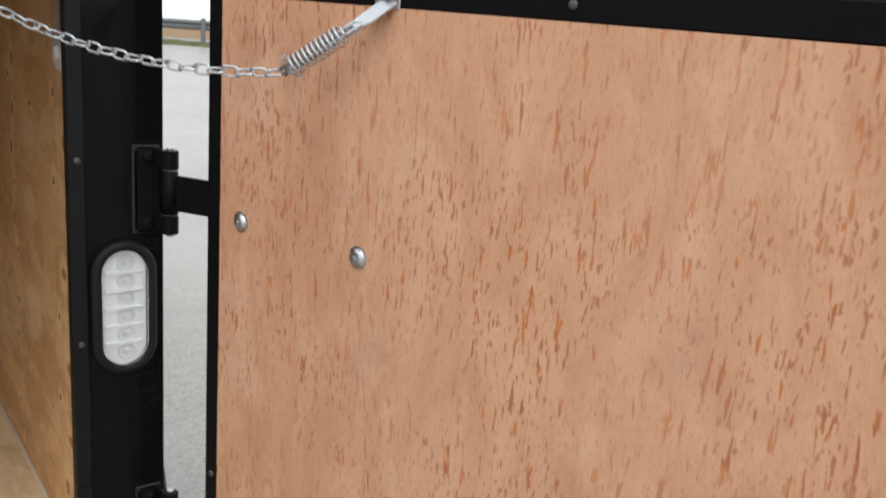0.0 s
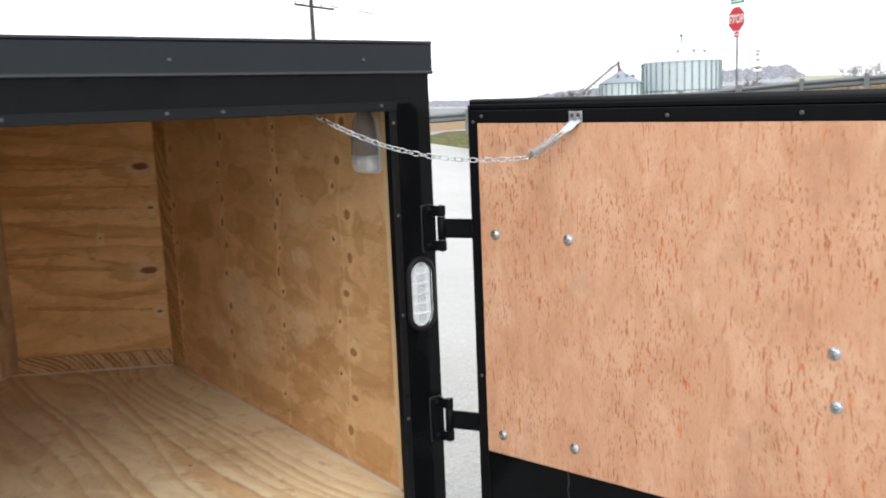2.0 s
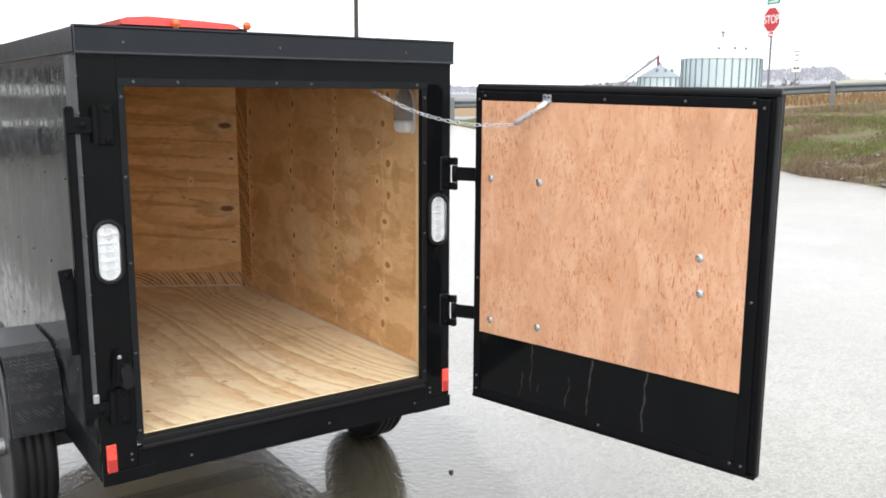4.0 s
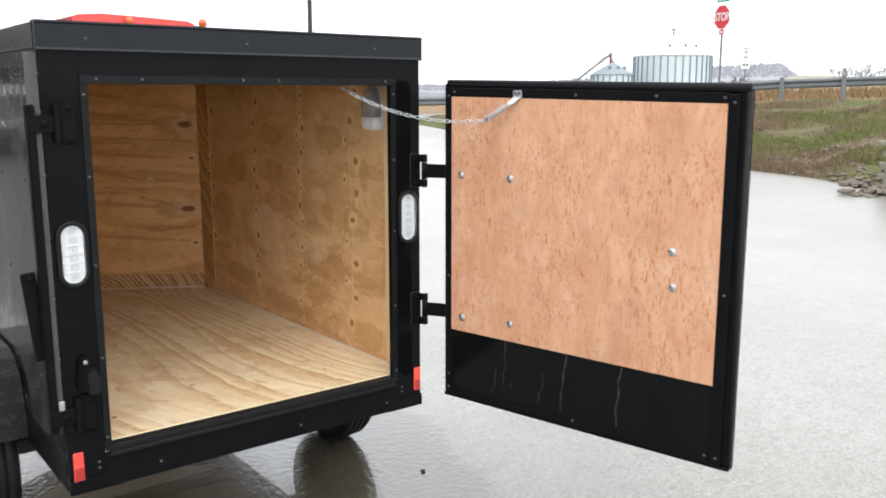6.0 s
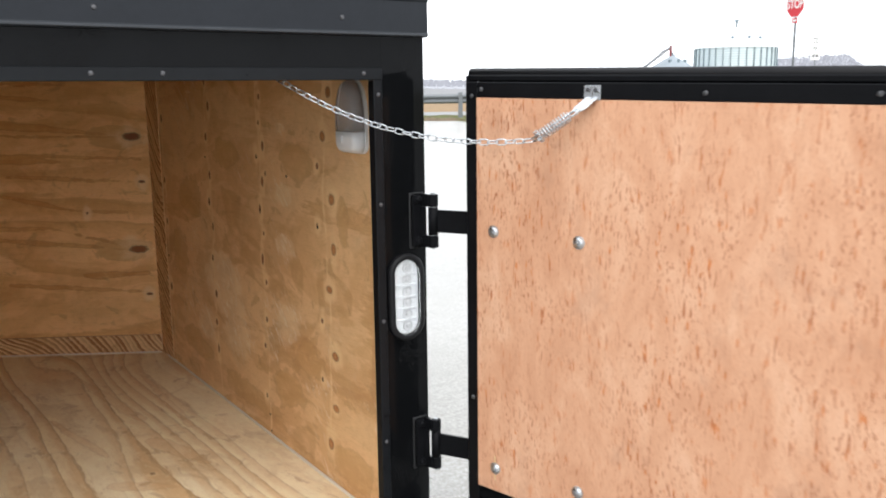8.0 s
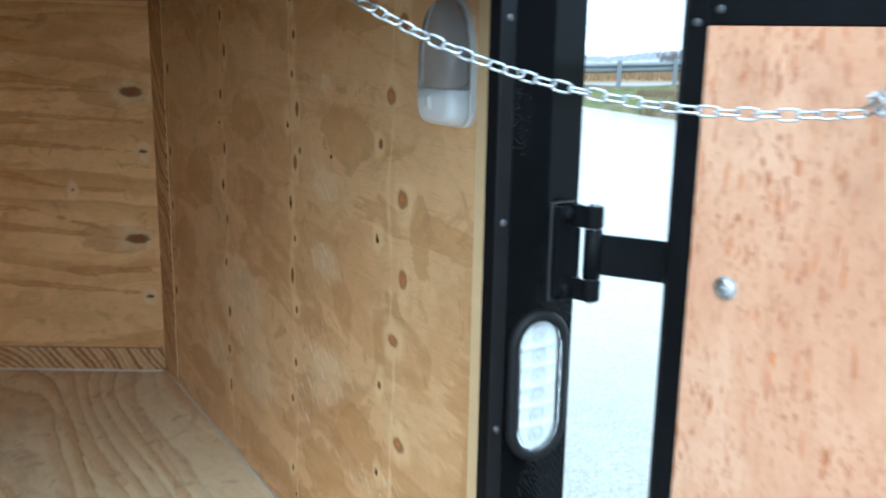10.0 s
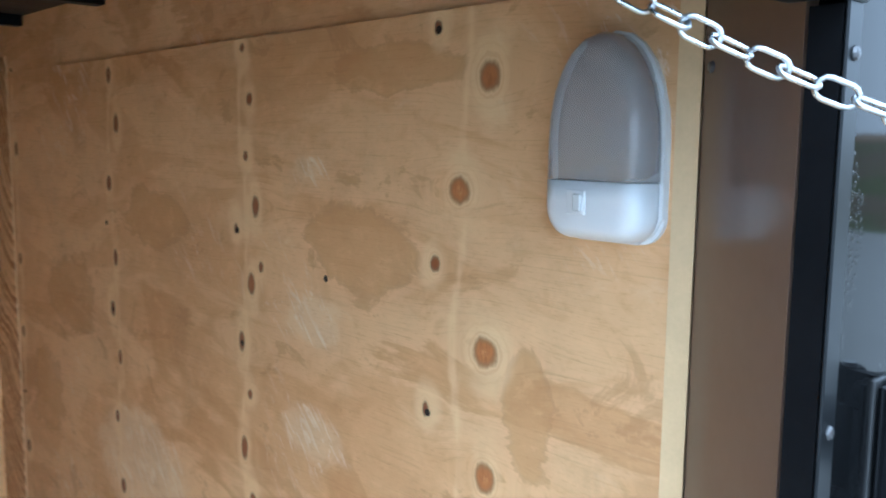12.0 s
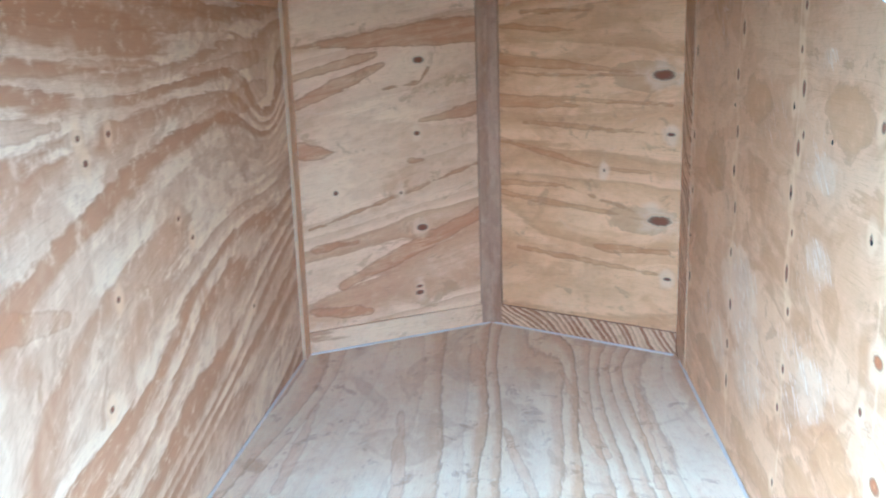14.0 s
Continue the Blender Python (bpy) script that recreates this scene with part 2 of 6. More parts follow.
def lauan(name):
    """Pinkish tropical plywood with short red-brown flecks running upright."""
    g = Nodes(name)
    uv = g.attribute("grain")
    cloud = g.noise(g.stretch(uv, 3.0, 7.0, 1), 1.6, 5.0, 0.65, 0.8)
    c = g.ramp(cloud, [(0.3, (0.57, 0.295, 0.172)), (0.5, (0.65, 0.358, 0.218)), (0.7, (0.71, 0.43, 0.28))])
    lane = g.noise(g.stretch(uv, 1.5, 60.0, 1), 1.0, 3.0, 0.6, 0.4)
    c = g.mix(g.math("MULTIPLY", g.step(lane, 0.45, 0.75), 0.14), c, (0.46, 0.21, 0.10))
    where = g.step(g.noise(uv, 6.0, 3.0, 0.6), 0.40, 0.60)
    f1 = g.noise(g.stretch(uv, 27.0, 165.0, 1, 3), 1.0, 2.0, 0.55, 0.25)
    f2 = g.noise(g.stretch(uv, 75.0, 300.0, 1, 9), 1.0, 1.0, 0.5, 0.3)
    m1 = g.math("MULTIPLY", g.step(f1, 0.612, 0.668), g.math("ADD", 0.52, g.math("MULTIPLY", where, 0.44)))
    m2 = g.math("MULTIPLY", g.step(f2, 0.60, 0.69), g.math("ADD", 0.20, g.math("MULTIPLY", where, 0.55)))
    tone = g.mix(g.step(g.noise(uv, 34.0, 1.0), 0.35, 0.65), (0.58, 0.19, 0.055), (0.36, 0.12, 0.045))
    c = g.mix(m1, c, tone)
    c = g.mix(m2, c, (0.36, 0.13, 0.055))
    pore = g.noise(g.stretch(uv, 160.0, 700.0, 1, 4), 1.0, 1.0)
    c = g.mix(g.math("MULTIPLY", g.step(pore, 0.52, 0.70), 0.22), c, (0.40, 0.19, 0.105))
    stain = g.noise(g.stretch(uv, 1, 1, 1, 5, 2), 7.0, 5.0, 0.65)
    c = g.mix(g.math("MULTIPLY", g.step(stain, 0.54, 0.70), 0.26), c, (0.36, 0.20, 0.13))
    g.set(colour=c, rough=0.55, specular=0.3)
    g.bump(g.math("SUBTRACT", 1.0, m1), 0.2, 0.0006)
    return g.material


PLY_RIGHT = plywood("pine_plywood_side", (0.81, 0.53, 0.275), (0.62, 0.34, 0.14), (0.42, 0.195, 0.068), 1.6, 6.0, 0.62, 0.45, 4.0, 0.30, 0.8, grime=0.28, scuff=0.48, heart=0.5, mottled=0.6)
PLY_LEFT = plywood("pine_plywood_figured", (0.92, 0.74, 0.47), (0.54, 0.31, 0.15), (0.41, 0.215, 0.10), 13.0, 6.0, 1.45, 0.40, 11.0, 0.30, 0.42, grime=0.2, heart=0.45, ragged=0.9, flame=0.6)
PLY_FLOOR = plywood("pine_plywood_floor", (0.99, 0.83, 0.565), (0.79, 0.53, 0.275), (0.38, 0.205, 0.085), 15.0, 7.5, 1.0, 0.20, 23.0, 0.62, 0.36, gloss=0.27, heart=0.34, ragged=0.7, grime=0.10, mottled=0.6, flame=0.45)
PLY_NOSE = plywood("pine_plywood_front", (0.95, 0.67, 0.36), (0.61, 0.305, 0.125), (0.36, 0.15, 0.055), 4.2, 8.0, 0.75, 0.12, 31.0, 0.40, 0.34, heart=0.16, ragged=0.6, mottled=0.5, grime=0.12, flame=0.85)
PLY_NOSE_GOLD = plywood("golden_plywood_front", (0.94, 0.59, 0.265), (0.64, 0.305, 0.098), (0.38, 0.155, 0.045), 3.4, 7.0, 1.10, 0.30, 37.0, 0.40, 0.34, heart=0.25, ragged=0.5, mottled=0.5, grime=0.14, flame=0.62)
PLY_STRIP = plywood("pine_plywood_strip", (0.88, 0.60, 0.31), (0.38, 0.17, 0.06), (0.26, 0.10, 0.035), 30.0, 12.0, 2.4, 0.1, 43.0, 0.8, 1.6, slant=36.0, mottled=0.5, grime=0.1)
PLY_TOP = plywood("red_brown_plywood_strip", (0.62, 0.35, 0.16), (0.36, 0.155, 0.06), (0.22, 0.085, 0.035), 9.0, 9.0, 1.3, 0.4, 53.0, 0.6, 0.6, heart=0.3, grime=0.1)
PLY_BATTEN = plywood("brown_plywood_batten", (0.62, 0.40, 0.22), (0.42, 0.235, 0.115), (0.29, 0.145, 0.065), 14.0, 6.0, 1.2, 0.3, 47.0, 0.5, 0.5)
LAUAN = lauan("red_flecked_door_plywood")
PINE_EDGE = scuffed("raw_pine_edge", (0.66, 0.47, 0.25), 0.6, vary=0.18, scale=30, bump=0.0006)
BLACK_GLOSS = scuffed("glossy_black_paint", (0.0024, 0.0027, 0.0032), 0.06, vary=0.3, scale=7, specular=0.09, beads=1.0)
KICK_GLOSS = scuffed("glossy_black_door_sheet", (0.0028, 0.0031, 0.0036), 0.10, vary=0.3, scale=7, specular=0.10)
BLACK_SATIN = scuffed("satin_black_paint", (0.004, 0.0043, 0.0053), 0.36, vary=0.4, scale=14, bump=0.0003, specular=0.06)
BLACK_TRIM = scuffed("black_coated_aluminium", (0.0055, 0.0065, 0.008), 0.30, vary=0.4, scale=22, specular=0.16)
# brown base stands in for the plywood mirrored in the gloss
JAMB = scuffed("glossy_jamb_plywood_tint", (0.15, 0.10, 0.073), 0.16, vary=0.12, scale=9, specular=0.5)
DARK_SCREW = scuffed("dulled_screw_steel", (0.10, 0.10, 0.105), 0.45, metal=0.6, vary=0.3, scale=60)
BLACK_ROUGH = scuffed("rough_black_undercoat", (0.012, 0.012, 0.013), 0.6, vary=0.5, scale=40, bump=0.002)
RUBBER = scuffed("black_rubber", (0.009, 0.009, 0.010), 0.45, vary=0.4, scale=60, bump=0.0005, specular=0.16)
CAP_BLACK = scuffed("blue_black_cap_metal", (0.0095, 0.012, 0.0165), 0.32, vary=0.4, scale=12, specular=0.24)
# lighter than the cap: the highlight on its lower fold, put into colour
CAP_GLINT = scuffed("painted_lip_highlight", (0.030, 0.034, 0.040), 0.4, vary=0.5, scale=9, specular=0.4)
GREY_TRIM = scuffed("dull_aluminium_edge", (0.060, 0.064, 0.067), 0.5, metal=0.2, vary=0.75, scale=55)
ZINC = scuffed("bright_zinc_plate", (0.60, 0.63, 0.66), 0.28, metal=0.95, vary=0.2, scale=120)
STEEL = scuffed("plain_steel", (0.45, 0.46, 0.47), 0.35, metal=0.9, vary=0.3, scale=60)
WHITE_PLASTIC = scuffed("white_plastic", (0.78, 0.79, 0.80), 0.3, vary=0.04, scale=10)
CAULK = scuffed("white_caulk", (0.76, 0.68, 0.57), 0.5, vary=0.15, scale=60, bump=0.001)
HOLE = scuffed("dark_nail_hole", (0.018, 0.010, 0.006), 0.8)


def side_skin():
    """Wet black sheet metal: mirror-like, gently buckled, with dust, dried marks and beads."""
    g = Nodes("dusty_black_sheet")
    p = g.place()
    dust = g.noise(p, 5.0, 5.0, 0.65)
    film = g.noise(g.stretch(p, 1, 1.0, 0.8, 3.0), 19.0, 6.0, 0.78)
    c = g.mix(g.step(dust, 0.35, 0.75), (0.006, 0.0066, 0.0072), (0.020, 0.021, 0.0215))
    c = g.mix(g.math("MULTIPLY", g.step(film, 0.47, 0.60), 0.8), c, (0.046, 0.049, 0.048))
    buckle = g.noise(g.stretch(p, 1, 1.7, 0.55), 2.6, 2.0, 0.5)
    drop = g.add("ShaderNodeTexVoronoi", {"Vector": p, "Scale": 210.0})[1]
    beads = g.math("MULTIPLY", g.math("SUBTRACT", 1.0, g.step(drop, 0.05, 0.40), True), g.step(g.noise(p, 6.0, 3.0), 0.50, 0.60))
    g.set(colour=c, rough=g.math("ADD", 0.05, g.math("MULTIPLY", g.step(film, 0.40, 0.66), 0.22)), specular=0.22)
    low = g.add("ShaderNodeBump", {"Height": buckle, "Strength": 0.30, "Distance": 0.008})[1]
    g.plug(g.bsdf.inputs["Normal"], g.add("ShaderNodeBump", {"Height": beads, "Strength": 0.30, "Distance": 0.001, "Normal": low})[1])
    return g.material


def clear_lens():
    g = Nodes("clear_ribbed_lens")
    p = g.place()
    n = g.noise(g.stretch(p, 30, 30, 120), 1.0, 2.0)
    g.set(colour=(0.95, 0.96, 0.97), rough=g.math("ADD", 0.02, g.math("MULTIPLY", n, 0.05)), specular=0.5, transmission=1.0, ior=1.25)
    return g.material


def smoky_lens():
    g = Nodes("ribbed_clear_diffuser")
    g.set(colour=(0.80, 0.78, 0.78), rough=0.05, transmission=0.72, ior=1.42, specular=0.6)
    return g.material


def red_lens():
    g = Nodes("red_reflector")
    p = g.own()
    cell = g.add("ShaderNodeTexVoronoi", {"Vector": p, "Scale": 160.0})[1]
    g.set(colour=g.mix(cell, (0.75, 0.03, 0.02), (0.95, 0.10, 0.06)), rough=0.15, coat=0.6)
    return g.material


RED_DARK = scuffed("dark_red_reflector_cell", (0.42, 0.018, 0.014), 0.2, vary=0.2, scale=90, coat=0.5)
SKIN, LENS, DIFFUSER, RED_LENS = side_skin(), clear_lens(), smoky_lens(), red_lens()
LAMP_PLATE = scuffed("grey_lamp_plate", (0.40, 0.36, 0.34), 0.5, vary=0.15)
LED_CUP = scuffed("grey_led_cup", (0.62, 0.63, 0.64), 0.25, metal=0.1, vary=0.2, scale=90)
LED_WHITE = scuffed("white_led_reflector", (0.72, 0.74, 0.75), 0.25, vary=0.06, scale=80)


def diamond_plate():
    """Raised slanted lugs on black-painted tread plate."""
    g = Nodes("black_diamond_plate")
    p = g.own()
    sep = g.add("ShaderNodeSeparateXYZ", {0: p})[0]
    across = g.math("ADD", sep.outputs[2], sep.outputs[0])
    a, b = g.math("ADD", sep.outputs[1], across), g.math("SUBTRACT", sep.outputs[1], across)

    def lugs(u, v):
        """Short raised bars: long across u, thin across v."""
        long = g.math("ABSOLUTE", g.math("SUBTRACT", g.math("FRACT", g.math("MULTIPLY", u, 40.0)), 0.5))
        thin = g.math("ABSOLUTE", g.math("SUBTRACT", g.math("FRACT", g.math("MULTIPLY", v, 40.0)), 0.5))
        return g.math("MULTIPLY", g.math("SUBTRACT", 1.0, g.step(long, 0.22, 0.34), True), g.math("SUBTRACT", 1.0, g.step(thin, 0.05, 0.11), True))
    lug = g.math("MAXIMUM", lugs(a, b), lugs(g.math("ADD", b, 0.0125), g.math("ADD", a, 0.0125)))
    worn = g.math("MULTIPLY", lug, g.step(g.noise(p, 30.0, 3.0), 0.40, 0.60))
    g.set(colour=g.mix(worn, (0.010, 0.0105, 0.012), (0.060, 0.062, 0.066)), rough=0.34, specular=0.35)
    g.bump(lug, 0.7, 0.003)
    return g.material


TREAD_PLATE = diamond_plate()


def wet_concrete():
    """Pale broom-finished slab under a thin, uneven film of rain."""
    g = Nodes("wet_concrete")
    p = g.place()
    grain = g.noise(p, 90.0, 3.0, 0.6)
    cloud = g.noise(p, 0.55, 5.0, 0.6, 0.6)
    small = g.noise(p, 7.0, 4.0, 0.6)
    c = g.ramp(cloud, [(0.3, (0.18, 0.168, 0.138)), (0.7, (0.262, 0.25, 0.214))])
    c = g.mix(g.math("MULTIPLY", g.step(small, 0.4, 0.7), 0.35), c, (0.15, 0.135, 0.105))
    c = g.mix(g.math("MULTIPLY", g.step(grain, 0.40, 0.66), 0.60), c, (0.44, 0.43, 0.39))
    c = g.mix(g.math("MULTIPLY", g.step(g.noise(g.stretch(p, 1.0, 3.0, 1), 11.0, 4.0, 0.7), 0.52, 0.66), 0.40), c, (0.13, 0.115, 0.088))
    c = g.mix(g.math("MULTIPLY", g.step(g.noise(p, 44.0, 5.0, 0.75), 0.48, 0.62), 0.60), c, (0.115, 0.10, 0.08))
    # standing water gathers round the trailer; elsewhere only a film
    sep = g.add("ShaderNodeSeparateXYZ", {0: p})[0]
    away = g.math("SQRT", g.math("ADD", g.math("POWER", g.math("SUBTRACT", sep.outputs[0], -0.15), 2.0), g.math("POWER", g.math("MULTIPLY", g.math("SUBTRACT", sep.outputs[1], 0.55), 0.8), 2.0)))
    edge = g.math("ADD", away, g.math("MULTIPLY", g.math("SUBTRACT", g.noise(p, 2.2, 4.0, 0.6), 0.5), 1.1))
    pool = g.math("SUBTRACT", 1.0, g.step(edge, 1.25, 1.85), True)
    film = g.step(g.noise(g.stretch(p, 1, 1, 0, 1.2, 0.4), 0.45, 5.0, 0.62), 0.35, 0.72)
    rough = g.math("SUBTRACT", g.math("ADD", 0.40, g.math("MULTIPLY", small, 0.14)), g.math("MULTIPLY", film, 0.10))
    rough = g.math("MULTIPLY", rough, g.math("SUBTRACT", 1.0, g.math("MULTIPLY", pool, 0.80)))
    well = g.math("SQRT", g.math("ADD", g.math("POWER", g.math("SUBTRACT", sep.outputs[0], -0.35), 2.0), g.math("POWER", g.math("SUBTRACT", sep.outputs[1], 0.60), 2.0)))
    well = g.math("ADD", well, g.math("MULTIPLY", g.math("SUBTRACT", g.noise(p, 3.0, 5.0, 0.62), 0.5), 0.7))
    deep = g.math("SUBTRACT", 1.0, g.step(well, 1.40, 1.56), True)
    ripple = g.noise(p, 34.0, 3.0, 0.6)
    # wet darkening, with the trailer's dark reflection and shade painted in too
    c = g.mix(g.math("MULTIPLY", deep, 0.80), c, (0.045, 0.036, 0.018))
    c = g.mix(g.math("MULTIPLY", pool, 0.35), c, (0.085, 0.075, 0.055))
    rough = g.math("MULTIPLY", rough, g.math("SUBTRACT", 1.0, g.math("MULTIPLY", deep, 0.7)))
    g.set(colour=c, rough=rough, specular=0.6, coat=g.math("ADD", 0.88, g.math("MULTIPLY", pool, 0.12)), coat_rough=g.math("SUBTRACT", 0.30, g.math("MULTIPLY", pool, 0.28)))
    flat_water = g.math("MAXIMUM", g.math("MULTIPLY", pool, 0.80), deep)
    relief = g.math("MULTIPLY", g.math("ADD", grain, g.math("MULTIPLY", small, 0.5)), g.math("SUBTRACT", 1.0, flat_water))
    g.bump(g.math("ADD", relief, g.math("MULTIPLY", ripple, g.math("MULTIPLY", deep, 6.0))), 0.34, 0.002)
    return g.material


def bank_soil():
    """Winter verge: patchy green grass, dead leaves and bare earth."""
    g = Nodes("winter_verge")
    p = g.place()
    a = g.noise(p, 0.55, 5.0, 0.65, 0.5)
    b = g.noise(p, 7.0, 5.0, 0.7)
    c = g.mix(g.step(a, 0.44, 0.58), (0.165, 0.122, 0.078), (0.105, 0.135, 0.036))
    c = g.mix(g.math("MULTIPLY", g.step(b, 0.48, 0.62), 0.65), c, (0.245, 0.19, 0.12))
    c = g.mix(g.math("MULTIPLY", g.step(g.noise(p, 3.1, 5.0, 0.7), 0.52, 0.66), 0.75), c, (0.055, 0.046, 0.028))
    c = g.mix(g.math("MULTIPLY", g.step(g.noise(p, 22.0, 4.0, 0.7), 0.50, 0.64), 0.7), c, (0.042, 0.036, 0.022))
    g.set(colour=c, rough=0.9, specular=0.2)
    g.bump(b, 0.8, 0.05)
    return g.material


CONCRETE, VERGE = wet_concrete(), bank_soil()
ASPHALT = scuffed("wet_asphalt", (0.055, 0.056, 0.06), 0.35, vary=0.3, scale=3, bump=0.004)
DRY_GRASS = scuffed("dry_brown_grass", (0.26, 0.17, 0.085), 0.9, vary=0.45, scale=2.2, bump=0.05)
GREEN_GRASS = scuffed("green_grass_blades", (0.145, 0.165, 0.042), 0.7, vary=0.6, scale=2.4)
TAN_GRASS = scuffed("dead_grass_blades", (0.205, 0.150, 0.085), 0.8, vary=0.55, scale=2.6)
LEAF_LITTER = scuffed("brown_fallen_leaves", (0.19, 0.135, 0.09), 0.8, vary=0.8, scale=9)
FIELD = scuffed("pale_winter_field", (0.34, 0.33, 0.24), 0.9, vary=0.2, scale=0.04)
WALL_STONE = scuffed("tan_retaining_block", (0.225, 0.215, 0.165), 0.8, vary=0.45, scale=5, bump=0.01)
ROCK = scuffed("grey_rubble_stone", (0.17, 0.14, 0.11), 0.75, vary=0.45, scale=3.5, bump=0.01)
GALV = scuffed("weathered_galvanised_steel", (0.17, 0.182, 0.19), 0.55, metal=0.15, vary=0.25, scale=3)
BIN_STEEL = scuffed("pale_grain_bin_steel", (0.56, 0.64, 0.67), 0.5, metal=0.1, vary=0.12, scale=0.8)
# darker copy of the bin steel, the ribs' shade put into its colour
BIN_RIB = scuffed("shaded_bin_rib", (0.20, 0.25, 0.28), 0.5, metal=0.2, vary=0.15, scale=0.8)
BIN_ROOF = scuffed("white_bin_roof", (0.66, 0.69, 0.71), 0.5, vary=0.05, scale=0.5)
GREY_ROOF = scuffed("grey_steel_bin_roof", (0.27, 0.31, 0.34), 0.55, vary=0.12, scale=0.8)
AUGER_GREY = scuffed("grey_auger_tube", (0.22, 0.23, 0.25), 0.5, vary=0.2)
RED_PAINT = scuffed("red_machine_paint", (0.72, 0.055, 0.045), 0.3, vary=0.15, scale=4, coat=0.4)
DARK_RED = scuffed("dull_dark_red_paint", (0.20, 0.045, 0.05), 0.5, vary=0.2)
AMBER = scuffed("amber_lens", (0.62, 0.105, 0.012), 0.2, vary=0.1, coat=0.4)
SIGN_RED = scuffed("red_sign_sheet", (0.62, 0.02, 0.035), 0.4, vary=0.06)
SIGN_WHITE = scuffed("white_sign_sheet", (0.80, 0.80, 0.80), 0.4, vary=0.04)
SIGN_GREEN = scuffed("green_sign_sheet", (0.03, 0.36, 0.25), 0.4, vary=0.06)
SIGN_BLACK = scuffed("black_sign_ink", (0.02, 0.02, 0.02), 0.5)
POLE_WOOD = scuffed("dark_utility_pole_wood", (0.055, 0.045, 0.038), 0.85, vary=0.3, scale=5)
# distance haze is put into this pale bluish colour
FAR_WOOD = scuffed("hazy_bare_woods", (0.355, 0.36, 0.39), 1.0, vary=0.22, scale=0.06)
SHED_BLOCK = scuffed("grey_block_wall", (0.17, 0.17, 0.165), 0.8, vary=0.25, scale=1.5)
SHED_BASE = scuffed("dark_damp_block", (0.05, 0.05, 0.052), 0.7, vary=0.35, scale=1.2)
GRAVEL = scuffed("wet_grey_gravel", (0.115, 0.11, 0.098), 0.6, vary=0.55, scale=14, bump=0.006)
# twig colours with haze painted in, paler for the far trees
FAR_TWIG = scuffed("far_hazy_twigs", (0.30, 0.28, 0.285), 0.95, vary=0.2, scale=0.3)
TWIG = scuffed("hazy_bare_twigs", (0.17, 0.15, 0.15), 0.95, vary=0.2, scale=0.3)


# ---- mesh helpers ----
def part(name, bm, material, parent=None, label="", smooth=False):
    mesh = bpy.data.meshes.new(name)
    if smooth:
        for f in bm.faces:
            f.smooth = True
    bm.to_mesh(mesh)
    bm.free()
    for m in material if isinstance(material, (list, tuple)) else [material]:
        mesh.materials.append(m)
    ob = new(name, mesh)
    ob.parent = parent
    return tagged(ob, label)


def thing(name, label, category, group="", kind="", at=(0, 0, 0)):
    ob = new(name)
    ob.location = at
    ob.empty_display_size = 0.2
    return tagged(ob, label, category, group, kind)


def again(name, ob, m, parent):
    """Another object on the same mesh, as a part."""
    o = new(name, ob.data)
    o.parent = parent
    o.matrix_basis = m
    return o


def box(bm, x0, x1, y0, y1, z0, z1, bevel=0.0, m=None, segments=1):
    vs = [bm.verts.new((x, y, z)) for z in (z0, z1) for y in (y0, y1) for x in (x0, x1)]
    fs = [bm.faces.new([vs[i] for i in q]) for q in ((0, 2, 3, 1), (4, 5, 7, 6), (0, 1, 5, 4), (2, 6, 7, 3), (0, 4, 6, 2), (1, 3, 7, 5))]
    if bevel:
        edges = list({e for f in fs for e in f.edges})
        out = bmesh.ops.bevel(bm, geom=edges, offset=bevel, segments=segments, affect="EDGES", clamp_overlap=True)
        vs = list({v for f in out["faces"] for v in f.verts} | {v for v in vs if v.is_valid})
    if m is not None:
        bmesh.ops.transform(bm, matrix=m, verts=[v for v in vs if v.is_valid])
    return bm


def boxed(*args, **more):
    return box(bmesh.new(), *args, **more)


def tube(bm, points, radius, seg=8, closed=False, caps=True):
    """A round bar along points; radius may be one number or one for each point."""
    pts = [Vector(p) for p in points]
    n = len(pts)
    rings = []
    side = None
    for i, p in enumerate(pts):
        a = pts[i - 1] if (i or closed) else p
        b = pts[(i + 1) % n] if (i < n - 1 or closed) else p
        way = (b - a).normalized()
        if side is None:
            side = way.orthogonal().normalized()
        side = (side - way * side.dot(way)).normalized()
        up = way.cross(side)
        r = radius[i] if isinstance(radius, (list, tuple)) else radius
        rings.append([bm.verts.new(p + r * (side * math.cos(2 * math.pi * k / seg) + up * math.sin(2 * math.pi * k / seg))) for k in range(seg)])
    for i in range(n if closed else n - 1):
        a, b = rings[i], rings[(i + 1) % n]
        for k in range(seg):
            bm.faces.new((a[k], a[(k + 1) % seg], b[(k + 1) % seg], b[k]))
    if caps and not closed:
        bm.faces.new(rings[0][::-1])
        bm.faces.new(rings[-1])
    return bm


def prism(bm, outline, height, m=None, bevel=0.0, segments=2):
    """An outline in x, y drawn up by height in z, then placed by m."""
    low = [bm.verts.new((x, y, 0)) for x, y in outline]
    high = [bm.verts.new((x, y, height)) for x, y in outline]
    n = len(outline)
    fs = [bm.faces.new(low[::-1]), bm.faces.new(high)]
    fs += [bm.faces.new((low[i], low[(i + 1) % n], high[(i + 1) % n], high[i])) for i in range(n)]
    vs = low + high
    if bevel:
        out = bmesh.ops.bevel(bm, geom=list(fs[1].edges), offset=bevel, segments=segments, affect="EDGES", clamp_overlap=True)
        vs = list({v for f in out["faces"] for v in f.verts} | {v for v in vs if v.is_valid})
    if m is not None:
        bmesh.ops.transform(bm, matrix=m, verts=[v for v in vs if v.is_valid])
    return bm


